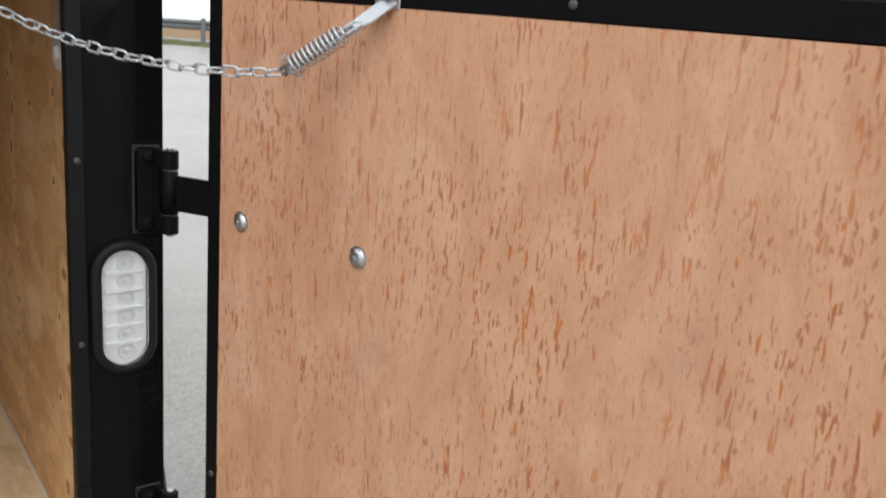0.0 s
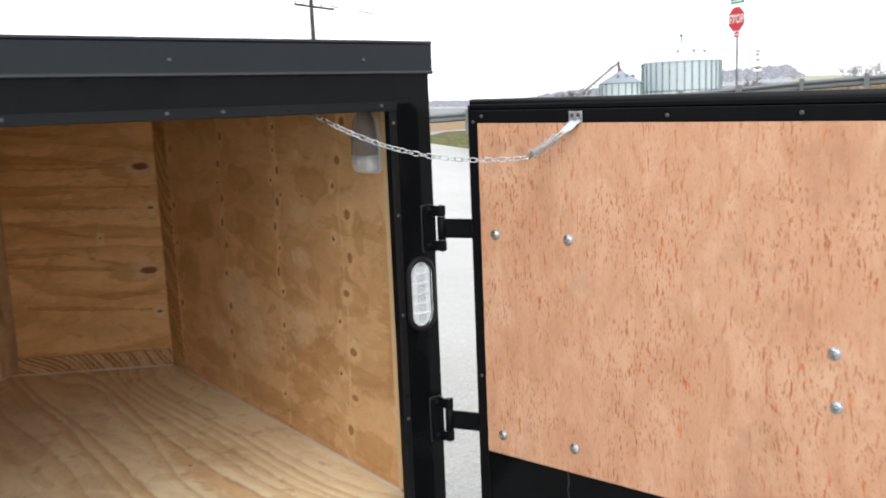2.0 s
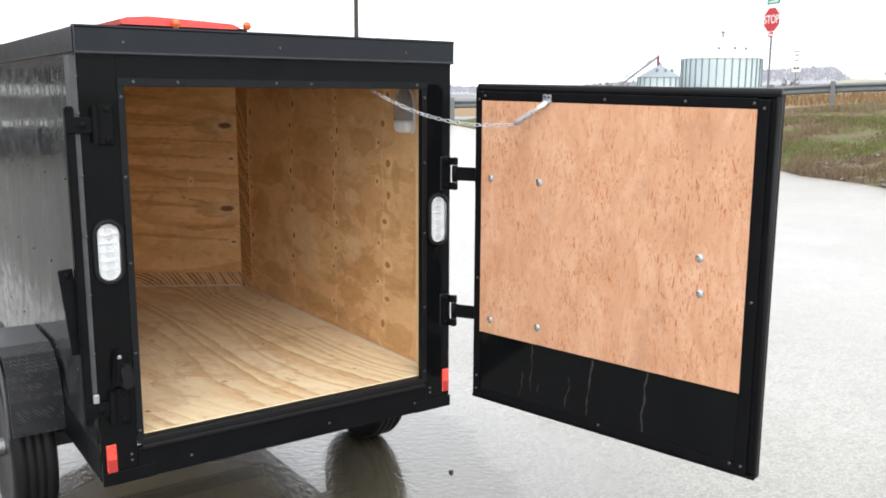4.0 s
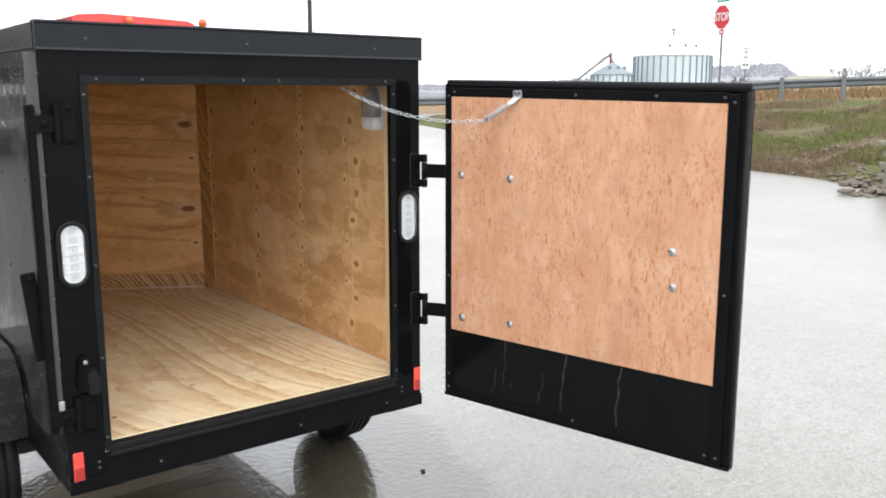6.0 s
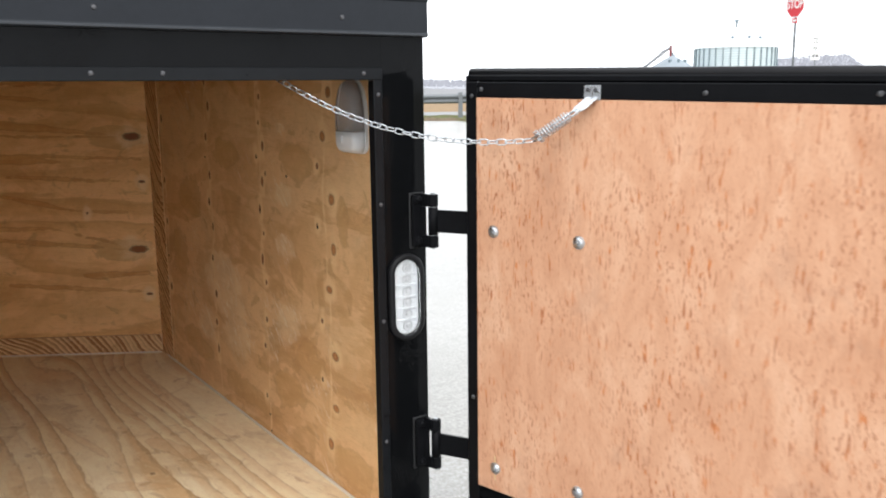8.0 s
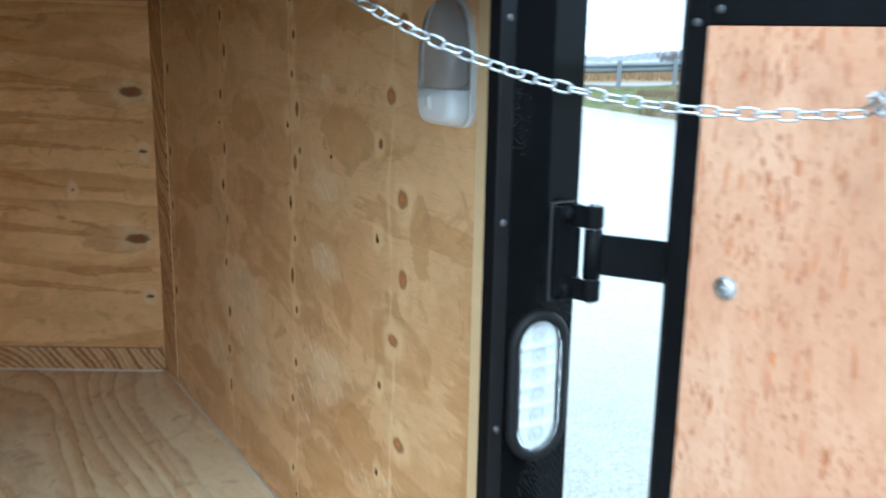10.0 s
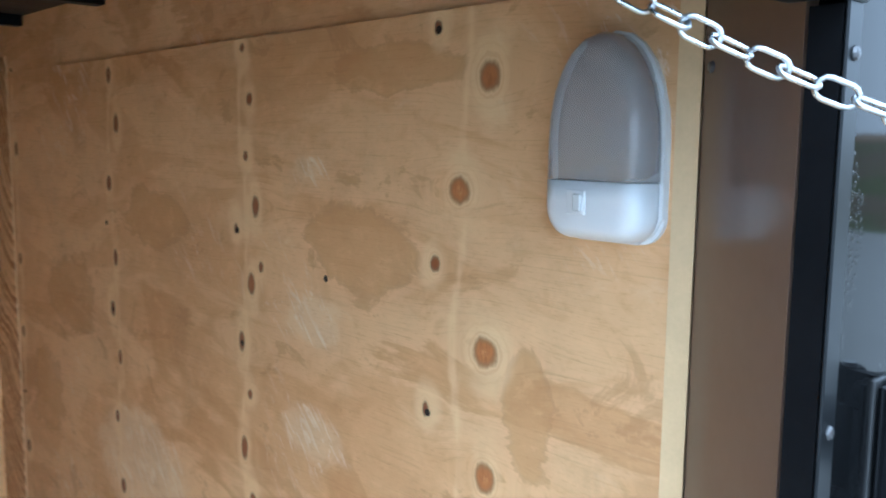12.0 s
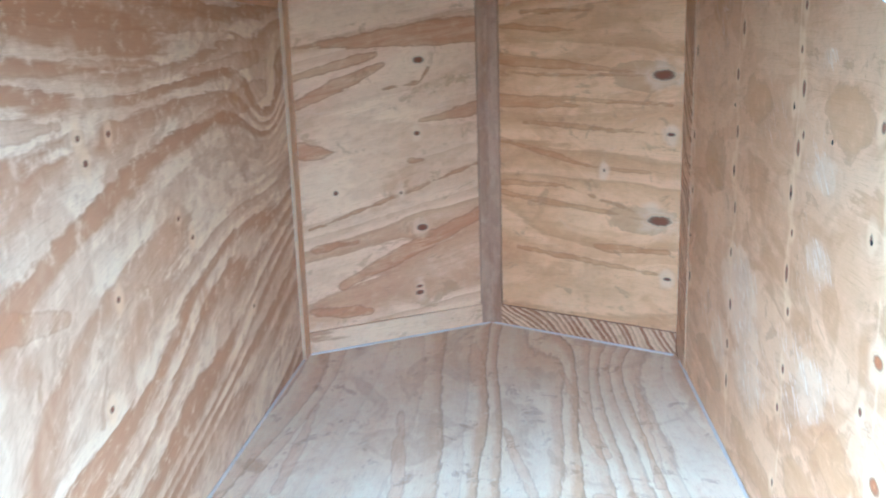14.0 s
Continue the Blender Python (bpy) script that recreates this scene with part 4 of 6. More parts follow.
# tongues of dark wood on the two front sheets: start along the sheet, height, half width, then the same at the end
NOSE_RIGHT = [(0.13, 1.694, 0.010, 0.40, 1.690, 0.006), (0.02, 1.655, 0.010, 0.32, 1.63, 0.008), (0.0, 1.552, 0.024, 0.55, 1.497, 0.003), (0.02, 1.50, 0.008, 0.56, 1.490, 0.003),
              (0.0, 1.42, 0.030, 0.36, 1.395, 0.008), (0.14, 1.425, 0.006, 0.64, 1.405, 0.006), (0.14, 1.345, 0.010, 0.64, 1.315, 0.006), (0.02, 1.29, 0.010, 0.38, 1.205, 0.008),
              (0.38, 1.205, 0.007, 0.58, 1.20, 0.003), (0.02, 1.14, 0.010, 0.28, 1.14, 0.008), (0.28, 1.14, 0.008, 0.58, 1.063, 0.003), (0.0, 1.11, 0.014, 0.56, 1.052, 0.004),
              (0.11, 0.92, 0.010, 0.64, 0.88, 0.006), (0.40, 0.95, 0.016, 0.64, 0.955, 0.010)]
NOSE_LEFT = [(0.0, 1.600, 0.003, 0.70, 1.655, 0.062), (0.28, 1.575, 0.020, 0.0, 1.510, 0.010), (0.30, 1.545, 0.018, 0.0, 1.425, 0.024), (0.46, 1.53, 0.005, 0.43, 1.485, 0.006),
             (0.43, 1.485, 0.006, 0.30, 1.465, 0.005), (0.0, 1.29, 0.040, 0.14, 1.277, 0.003), (0.38, 1.232, 0.010, 0.43, 1.232, 0.006), (0.03, 1.040, 0.006, 0.35, 1.125, 0.006),
             (0.35, 1.125, 0.006, 0.70, 1.225, 0.007), (0.04, 0.975, 0.020, 0.19, 0.985, 0.006), (0.13, 0.845, 0.026, 0.70, 1.055, 0.028), (0.02, 0.77, 0.012, 0.22, 0.745, 0.026), (0.42, 1.36, 0.010, 0.70, 1.40, 0.026)]
for s in (-1, 1):
    way = Vector((INNER, -s * (NOSE - FRONT), 0)).normalized() if s > 0 else Vector((INNER, (NOSE - FRONT), 0)).normalized()
    start = (0, NOSE, DECK) if s > 0 else (-INNER, FRONT, DECK)
    if s > 0:
        kn = [(0.613, 1.491 - DECK, 0.029, 0.013, 0.85), (0.611, 1.052 - DECK, 0.031, 0.013, 0.75), (0.640, 1.317 - DECK, 0.011, 0.005, 1.0), (0.640, 0.871 - DECK, 0.011, 0.005, 1.0), (0.425, 1.198 - DECK, 0.005, 0.004, 0.9)]
    else:
        kn = [(NL - u, z - DECK, a, b * 0.8, 0.85) for u, z, a, b in ((0.250, 1.554, 0.016, 0.012), (0.258, 1.006, 0.016, 0.011), (0.266, 1.32, 0.010, 0.008), (0.553, 1.149, 0.007, 0.008), (0.33, 1.13, 0.005, 0.005), (0.275, 0.783, 0.012, 0.009), (0.275, 0.805, 0.010, 0.006))]
    ply_panel("front_lining", start, way, (0, 0, 1), NL, 1.748 - DECK, 0.010, PLY_NOSE_GOLD if s > 0 else PLY_NOSE, trailer, kn, True, "warm pine plywood front panel with dark knots", offset=(2.0 * s, 5.0), bend=fan if s > 0 else slope,
              stains=[(0.55, z - DECK, 0.10, 0.028, 1) for z in (1.505, 1.47, 1.065, 1.03)] if s > 0 else (),
              flames=[(a, b - DECK, c, d, e - DECK, f) for a, b, c, d, e, f in (NOSE_RIGHT if s > 0 else NOSE_LEFT)])
    up = Vector((-way.y, way.x, 0)).normalized()
    inside = -up
    lift = Vector(start) + inside * 0.010
    ply_panel("front_baseboard", (lift.x, lift.y, DECK), way, (0, 0, 1), NL, 0.070, 0.0095, PLY_STRIP if s > 0 else PLY_NOSE, trailer, [], True, "figured plywood baseboard", offset=(s, 0))
    ply_panel("front_top_strip", (lift.x, lift.y, 1.748), way, (0, 0, 1), NL, CEIL - 1.7485, 0.0095, PLY_TOP, trailer, [], True, "dark-figured plywood strip", offset=(2 * s, 1))
    # corner battens on the side walls
    o, wide = (s * (INNER - (0.003 if s > 0 else 0.010)), 1.856 if s > 0 else 1.790, DECK), 0.140 if s > 0 else 0.066
    ply_panel("corner_batten", o, (0, -s, 0), (0, 0, 1), wide, 1.748 - DECK, 0.0026 if s > 0 else 0.0095, PLY_STRIP if s > 0 else PLY_RIGHT, trailer, [], False, "narrow plywood corner batten", offset=(0, s), edge=PINE_EDGE)
    # centre batten halves
    at = Vector((0, NOSE, DECK)) + inside * 0.012
    if s > 0:
        ply_panel("centre_batten", at, way, (0, 0, 1), 0.045, 1.78 - DECK, 0.011, PLY_BATTEN, trailer, [], False, "brown plywood batten at the nose", offset=(0, 7))
    else:
        ply_panel("centre_batten", at - way * 0.045, way, (0, 0, 1), 0.045, 1.78 - DECK, 0.011, PLY_BATTEN, trailer, [], False, "brown plywood batten at the nose", offset=(0, 9))


def build_floor():
    """Deck sheet cut to the nose."""
    cell = 0.01
    nu, nv = round(2 * INNER / cell), round((NOSE - 0.03) / cell)
    verts, faces, grain, near = [], [], [], []
    for j in range(nv + 1):
        for i in range(nu + 1):
            x = -INNER + 2 * INNER * i / nu
            reach = FRONT + (NOSE - FRONT) * (1 - abs(x) / INNER)
            y = 0.0250 + (reach - 0.0250) * j / nv
            verts.append((x, y, DECK))
            pull = sum(-1.5 * r * math.tanh((x - kx) / r) * math.exp(-((y - ky) / (5 * r)) ** 2 - ((x - kx) / (3 * r)) ** 2) for kx, ky, r in FLOOR_KNOTS)
            grain.append((y, x + pull - 0.20 * math.exp(-y / 0.5) + 0.020 * math.sin(4.1 * y + 3.0 * x), 0.45))
            near.append(min(math.hypot((x - kx) / (r * 0.7), (y - ky) / r) for kx, ky, r in FLOOR_KNOTS))
    w = nu + 1
    faces = [(j * w + i, j * w + i + 1, (j + 1) * w + i + 1, (j + 1) * w + i) for j in range(nv) for i in range(nu)]
    base = len(verts)
    rim = [(-INNER, 0.0250), (INNER, 0.0250), (INNER, FRONT), (0, NOSE), (-INNER, FRONT)]
    verts += [(x, y, DECK) for x, y in rim] + [(x, y, DECK - 0.018) for x, y in rim]
    faces += [(base + k, base + 5 + k, base + 5 + (k + 1) % 5, base + (k + 1) % 5) for k in range(5)] + [tuple(base + 9 - k for k in range(5))]
    mesh = bpy.data.meshes.new("floor_deck")
    mesh.from_pydata(verts, [], faces)
    mesh.materials.append(PLY_FLOOR)
    a = mesh.attributes.new("grain", "FLOAT_VECTOR", "POINT")
    a.data.foreach_set("vector", np.array(grain + [(0, 0, 0)] * 10).ravel())
    b = mesh.attributes.new("knot", "FLOAT", "POINT")
    b.data.foreach_set("value", np.array(near + [9.0] * 10))
    c = mesh.attributes.new("halo", "FLOAT", "POINT")
    c.data.foreach_set("value", np.array([k * 0.5 for k in near] + [9.0] * 10))
    d = mesh.attributes.new("tongue", "FLOAT", "POINT")
    xy = np.array(verts)
    d.data.foreach_set("value", licks(xy[:, 0], xy[:, 1], FLOOR_TONGUES))
    ob = new("floor_deck", mesh)
    ob.parent = trailer
    tagged(ob, "pine plywood floor with wavy grain")


FLOOR_TONGUES = [(0.22, 1.72, 0.008, 0.30, 1.15, 0.030), (0.43, 1.62, 0.008, 0.41, 1.00, 0.022), (0.28, 0.95, 0.04, 0.36, 0.70, 0.02), (-0.36, 0.90, 0.010, -0.28, 0.52, 0.040), (-0.20, 0.52, 0.03, -0.06, 0.40, 0.01),
                 (0.10, 0.70, 0.035, 0.24, 0.60, 0.012), (-0.46, 1.45, 0.010, -0.44, 0.95, 0.022), (0.22, 0.36, 0.022, 0.36, 0.30, 0.008), (-0.44, 0.24, 0.030, -0.36, 0.17, 0.010), (-0.05, 1.95, 0.02, -0.02, 1.60, 0.03),
                 (-0.22, 1.40, 0.012, -0.16, 0.85, 0.022), (0.06, 1.30, 0.010, 0.14, 0.90, 0.018)]
FLOOR_KNOTS = [(0.21, 0.72, 0.009), (0.40, 1.25, 0.006), (-0.10, 0.35, 0.008), (0.36, 0.22, 0.008), (-0.42, 0.2, 0.011)]
build_floor()

for s in (-1, 1):
    bm = tube(bmesh.new(), [(s * (INNER - 0.003), 0.14, DECK + 0.001), (s * (INNER - 0.003), 1.79, DECK + 0.0005)], 0.0042, 8)
    part("caulk_line", bm, CAULK, trailer, "white bead of caulk")
    bm = tube(bmesh.new(), [(s * (INNER - 0.014), FRONT - 0.016, DECK + 0.001), (s * 0.01, NOSE - 0.022, DECK + 0.0005)], 0.0042, 8)
    part("caulk_line", bm, CAULK, trailer, "white bead of caulk")

# nail holes, one small sunken disc each
NAIL = part("nail_hole", lathe(bmesh.new(), [(0.0042, 0), (0.0036, 0.0006)], 8), HOLE, trailer)
NAIL.matrix_basis = Matrix.Translation((INNER, 0.792, 1.319)) @ Matrix.Rotation(radians(-90), 4, "Y")
for y, z in ((0.80, 1.47), (0.421, 1.313), (0.41, 1.698), (0.79, 0.70), (1.233, 1.446), (1.218, 1.30), (0.787, 0.647), (0.60, 1.43), (1.69, 1.72), (1.70, 1.05), (0.424, 0.907)):
    again("nail_hole", NAIL, Matrix.Translation((INNER, y, z)) @ Matrix.Rotation(radians(-90), 4, "Y"), trailer)


# ---- dome lamp on the right lining ----
def build_dome():
    def egg(y0, y1, z0, z1, k=1.0):
        """Outline with a softly squared foot and an arched head."""
        cy, w, out = (y0 + y1) / 2, (y1 - y0) / 2 * k, []
        foot, head = 0.022, 0.085
        for i in range(7):
            a = math.pi / 2 * i / 6
            out.append((cy + w - foot + foot * math.sin(a), z0 + foot - foot * math.cos(a)))
        for i in range(13):
            a = math.pi * i / 12
            out.append((cy + w * math.cos(a), z1 - head + head * math.sin(a)))
        for i in range(7):
            a = math.pi / 2 * i / 6
            out.append((cy - w + foot - foot * math.cos(a), z0 + foot - foot * math.sin(a)))
        return out
    to_wall = Matrix(((0, 0, -1, INNER), (1, 0, 0, 0), (0, 1, 0, 0), (0, 0, 0, 1)))
    lamp = part("dome_lamp", prism(bmesh.new(), egg(0.146, 0.247, 1.512, 1.680), 0.008, m=to_wall, bevel=0.003), WHITE_PLASTIC, trailer, "white plastic dome lamp with clear ribbed lens")
    # swelling shells, cut between the white housing and the clear lens
    whole = egg(0.148, 0.245, 1.514, 1.678, 0.98)
    cy, cz, cut = 0.1965, 1.592, 1.562

    def shell(keep):
        bm, rings = bmesh.new(), []
        for h, k in ((0.006, 1.0), (0.016, 1.0), (0.024, 0.985), (0.030, 0.95), (0.0345, 0.89), (0.037, 0.80), (0.0378, 0.66)):
            ring = [(cy + (y - cy) * k, keep(cz + (z - cz) * (1 - (1 - k) * 0.7))) for y, z in whole]
            rings.append([bm.verts.new((INNER - h, y, z)) for y, z in ring])
        for a, b in zip(rings, rings[1:]):
            for n in range(len(a)):
                bm.faces.new((a[n], a[(n + 1) % len(a)], b[(n + 1) % len(a)], b[n]))
        bm.faces.new(rings[-1])
        bm.faces.new(rings[0][::-1])
        bmesh.ops.remove_doubles(bm, verts=bm.verts, dist=0.00005)
        bmesh.ops.dissolve_degenerate(bm, edges=bm.edges, dist=0.00005)
        bmesh.ops.recalc_face_normals(bm, faces=bm.faces)
        return bm
    part("housing", shell(lambda z: min(z, cut - 0.0004)), WHITE_PLASTIC, lamp, "white plastic switch housing", smooth=True)
    part("lens", shell(lambda z: max(z, cut + 0.0004)), DIFFUSER, lamp, "clear ribbed diffuser", smooth=True)
    high = [(y, max(z, cut + 0.006)) for y, z in whole]
    high = [p for i, p in enumerate(high) if p != high[i - 1]]
    part("lamp_plate", prism(bmesh.new(), [(y * 0.9 + 0.1 * 0.1965, z * 0.9 + 0.1 * 1.6) for y, z in high], 0.002, m=to_wall @ Matrix.Translation((0, 0, 0.0085))), LAMP_PLATE, lamp)
    part("switch_frame", boxed(INNER - 0.0392, INNER - 0.034, 0.197, 0.215, 1.535, 1.555, bevel=0.0008), WHITE_PLASTIC, lamp)
    part("switch", boxed(INNER - 0.042, INNER - 0.0393, 0.199, 0.207, 1.538, 1.552, bevel=0.001), LED_WHITE, lamp, "small white rocker switch")


build_dome()


# ---- oval rear lamps and red reflectors ----
def build_tail_lamp(x, z):
    stand = Matrix(((1, 0, 0, x), (0, 0, -1, 0), (0, 1, 0, z), (0, 0, 0, 1)))
    # rounded rubber grommet swept round the lens
    bm, rings = bmesh.new(), []
    for d, h in ((0.0, 0.010), (0.0, 0.0215), (0.0035, 0.0245), (0.0085, 0.0245), (0.0125, 0.0215), (0.0135, 0.010)):
        rings.append([bm.verts.new(stand @ Vector((px, py, h))) for px, py in stadium(0.061 + 2 * d, 0.165 + 2 * d, 12)])
    for a, b in zip(rings, rings[1:] + rings[:1]):
        for k in range(len(a)):
            bm.faces.new((a[k], a[(k + 1) % len(a)], b[(k + 1) % len(a)], b[k]))
    bmesh.ops.recalc_face_normals(bm, faces=bm.faces)
    lamp = part("tail_lamp", bm, RUBBER, trailer, "oval clear rear lamp in black rubber ring", smooth=True)
    part("reflector", prism(bmesh.new(), stadium(0.060, 0.164, 10), 0.0016, m=stand @ Matrix.Translation((0, 0, 0.0125))), LED_WHITE, lamp)
    lens = part("lens", prism(bmesh.new(), stadium(0.0605, 0.1645, 12), 0.004, m=stand @ Matrix.Translation((0, 0, 0.0200)), bevel=0.0028, segments=3), LENS, lamp, "clear ribbed lens")
    lens.visible_shadow = False
    for k in range(6):
        at = stand @ Matrix.Translation((0.003, (k - 2.5) * 0.0252, 0.0142))
        part("led_cup", lathe(bmesh.new(), [(0.0120, 0), (0.0115, 0.0012), (0.0100, 0.0010), (0.0085, 0.0002), (0.0040, 0.0002), (0.0032, 0.0016)], 18, m=at), LED_CUP, lamp)
        bm = bmesh.new()
        prism(bm, [(-0.026, -0.0045), (0.026, -0.0010), (0.026, 0.0020), (-0.026, 0.0030)], 0.0030, m=stand @ Matrix.Translation((0, (k - 2) * 0.0252, 0.0142)), bevel=0.001)
        if k < 5:
            part("led_shelf", bm, LED_WHITE, lamp)
        else:
            bm.free()


build_tail_lamp(-0.5630, 1.2085)
build_tail_lamp(0.5765, 1.2160)
for x, z in ((-0.598, 0.547), (0.606, 0.566)):
    reflector = part("reflector", boxed(x - 0.0145, x + 0.0145, -0.007, -0.0005, z, z + 0.086, bevel=0.002), RED_LENS, trailer, "red reflector")
    part("lower_cell", boxed(x - 0.0125, x + 0.0125, -0.0076, -0.0071, z + 0.003, z + 0.040), RED_DARK, reflector)


# ---- hinges of the door, and the hinged lock bar on the other post ----
def bolt_head(name, m, parent, r=0.009, material=None):
    bm = lathe(bmesh.new(), [(r * 1.35, 0), (r * 1.35, 0.0015), (r, 0.0022), (r * 0.92, 0.0065), (r * 0.6, 0.0085), (r * 0.15, 0.009)], 14)
    ob = part(name, bm, material or BLACK_SATIN, parent)
    ob.matrix_basis = m
    return ob


PIN_X, PIN_Y = 0.631, -0.042


def build_hinge(z):
    hinge = part("door_hinge", boxed(0.5925, 0.6225, -0.0200, -0.0125, z - 0.058, z + 0.058, bevel=0.005, segments=3), BLACK_SATIN, trailer, "black steel strap hinge")
    # added dark plate, standing in for the leaf's reflection in the glossy post
    part("leaf_reflection", boxed(0.590, 0.627, -0.0135, -0.0100, z - 0.060, z + 0.060, bevel=0.001), BLACK_ROUGH, hinge)
    for d in (-0.044, 0.046):
        bolt_head("bolt", Matrix.Translation((0.6075, -0.0200, z + d)) @ REAR_WAY, hinge, 0.0078)
    for a, b in ((0.031, 0.057), (-0.057, -0.031)):
        # arm of the leaf curling round the pin
        bm = bmesh.new()
        prism(bm, [(0.6150, -0.0130), (0.6150, -0.0198), (0.6205, -0.0400), (0.6260, -0.0250), (0.6260, -0.0130)], b - a, m=Matrix.Translation((0, 0, z + a)))
        bmesh.ops.recalc_face_normals(bm, faces=bm.faces)
        part("arm", bm, BLACK_SATIN, hinge)
        part("knuckle", lathe(bmesh.new(), [(0.0095, a), (0.0112, a + 0.0015), (0.0112, b - 0.0015), (0.0095, b)], 18, m=Matrix.Translation((PIN_X, PIN_Y, z))), BLACK_SATIN, hinge, smooth=False)
    web = bmesh.new()
    prism(web, [(0.6130, -0.0132), (0.6130, -0.0195), (0.6175, -0.0315), (0.6215, -0.0305), (0.6255, -0.0132)], 0.060, m=Matrix.Translation((0, 0, z - 0.030)))
    bmesh.ops.recalc_face_normals(web, faces=web.faces)
    part("web", web, BLACK_SATIN, hinge)
    part("pin", tube(bmesh.new(), [(PIN_X, PIN_Y, z - 0.060), (PIN_X, PIN_Y, z + 0.060)], 0.005, 12), STEEL, hinge)


for z in (1.379, 0.878):
    build_hinge(z)


def build_lock_bar():
    bar = thing("lock_bar", "", "")
    bar.parent = trailer
    x = -0.652
    part("bar", boxed(x - 0.012, x + 0.012, -0.006, 0.022, 0.700, 1.619, bevel=0.004, segments=2), BLACK_SATIN, bar, "black steel lock bar")
    for z in (1.568, 0.748):
        leaf = part("leaf", boxed(-0.580, -0.537, -0.010, -0.0005, z - 0.056, z + 0.056, bevel=0.003), BLACK_SATIN, bar)
        part("knuckle", tube(bmesh.new(), [(-0.588, -0.013, z - 0.05), (-0.588, -0.013, z + 0.05)], 0.010, 12), BLACK_SATIN, bar)
        part("arm", boxed(-0.664, -0.590, -0.012, -0.005, z - 0.023, z + 0.023, bevel=0.002), BLACK_SATIN, bar)
        bolt_head("bolt", Matrix.Translation((-0.622, -0.012, z)) @ REAR_WAY, bar, 0.009)
        for d in (-0.042, 0.042):
            bolt_head("bolt", Matrix.Translation((-0.556, -0.010, z + d)) @ REAR_WAY, bar, 0.007)
    part("end_cap", boxed(-0.640, -0.622, -0.011, 0.0, 0.760, 0.796, bevel=0.003), STEEL, bar, "worn bare steel tip")
    grip = part("grip", boxed(-0.020, 0.020, -0.003, 0.003, -0.235, 0.018, bevel=0.003, m=Matrix.Translation((-0.684, 0.0255, 1.148)) @ Matrix.Rotation(radians(-5.5), 4, "Y")), BLACK_SATIN, bar, "flat black pull handle")
    bolt_head("bolt", Matrix.Translation((-0.682, 0.0225, 1.148)) @ REAR_WAY, grip, 0.007)
    # hold-back catch above the lower leaf
    catch = part("catch", prism(bmesh.new(), stadium(0.034, 0.105, 6), 0.030, m=basis((-0.566, -0.0005, 0.865), (1, 0, 0), Vector((0.10, 0, 1)).normalized(), (0, -1, 0)), bevel=0.007), BLACK_SATIN, bar, "black hold-back catch")
    part("catch_body", prism(bmesh.new(), stadium(0.044, 0.082, 6), 0.036, m=basis((-0.549, -0.0005, 0.842), (1, 0, 0), Vector((-0.16, 0, 1)).normalized(), (0, -1, 0)), bevel=0.008), RUBBER, catch, "black rubber-faced body")
    bolt_head("bolt", Matrix.Translation((-0.566, -0.030, 0.903)) @ REAR_WAY, bar, 0.0045, STEEL)


build_lock_bar()


# the outer shell sits a little to one side of its lining, its rear frame proud of the deck
REAR_PARTS = {"rear_post", "header", "sill", "sill_seal", "seal_lip", "corner_gusset", "corner_foot", "roof_cap", "cap_lip", "opening_trim", "trim_lip", "reflector", "lock_bar"}
SIDE_PARTS = {"side_skin", "corner_trim", "roof_rail", "floor_rail", "nose_skin", "roof", "header_return"}
for ob in trailer.children:
    kind = ob.name.split(".")[0]
    if kind == "screw":
        kind = "rear_post" if ob.matrix_basis.translation.y < 0.02 else "roof" if abs(ob.matrix_basis.translation.x) > 0.60 else ""
    if kind in REAR_PARTS:
        ob.matrix_basis = Matrix.Translation((0.008, -0.011, 0)) @ ob.matrix_basis
    elif kind in SIDE_PARTS:
        ob.matrix_basis = Matrix.Translation((0.008, 0, 0)) @ ob.matrix_basis

# ---- wheels, fenders, axle ----
def build_wheel(s):
    c = Vector((s * 0.712, 0.775, 0.401))
    m = basis(c, (0, 1, 0), (0, 0, 1), (1, 0, 0)) if s > 0 else basis(c, (0, 1, 0), (0, 0, -1), (-1, 0, 0))
    tyre_prof = [(0.20, -0.085), (0.24, -0.098), (0.30, -0.100), (0.325, -0.088), (0.335, -0.070), (0.335, -0.045), (0.328, -0.042), (0.328, -0.036), (0.335, -0.033), (0.336, -0.006), (0.328, -0.003),
                 (0.328, 0.003), (0.336, 0.006), (0.335, 0.033), (0.328, 0.036), (0.328, 0.042), (0.335, 0.045), (0.335, 0.070), (0.325, 0.088), (0.30, 0.100), (0.24, 0.098), (0.20, 0.085)]
    wheel = part("wheel", lathe(bmesh.new(), [(r * 0.84, h * 0.72) for r, h in tyre_prof], 48, m=m), RUBBER, trailer, "wet black trailer tyre", smooth=True)
    rim = [(0.05, 0.032), (0.07, 0.036), (0.12, 0.028), (0.165, 0.038), (0.190, 0.052), (0.2015, 0.058), (0.2015, -0.058), (0.19, -0.054), (0.05, -0.04)]
    part("rim", lathe(bmesh.new(), [(r * 0.84, h) for r, h in rim], 32, m=m), BLACK_SATIN, wheel, smooth=True)
    part("hub", lathe(bmesh.new(), [(0.032, 0.056), (0.032, 0.085), (0.022, 0.095)], 20, m=m), STEEL, wheel)


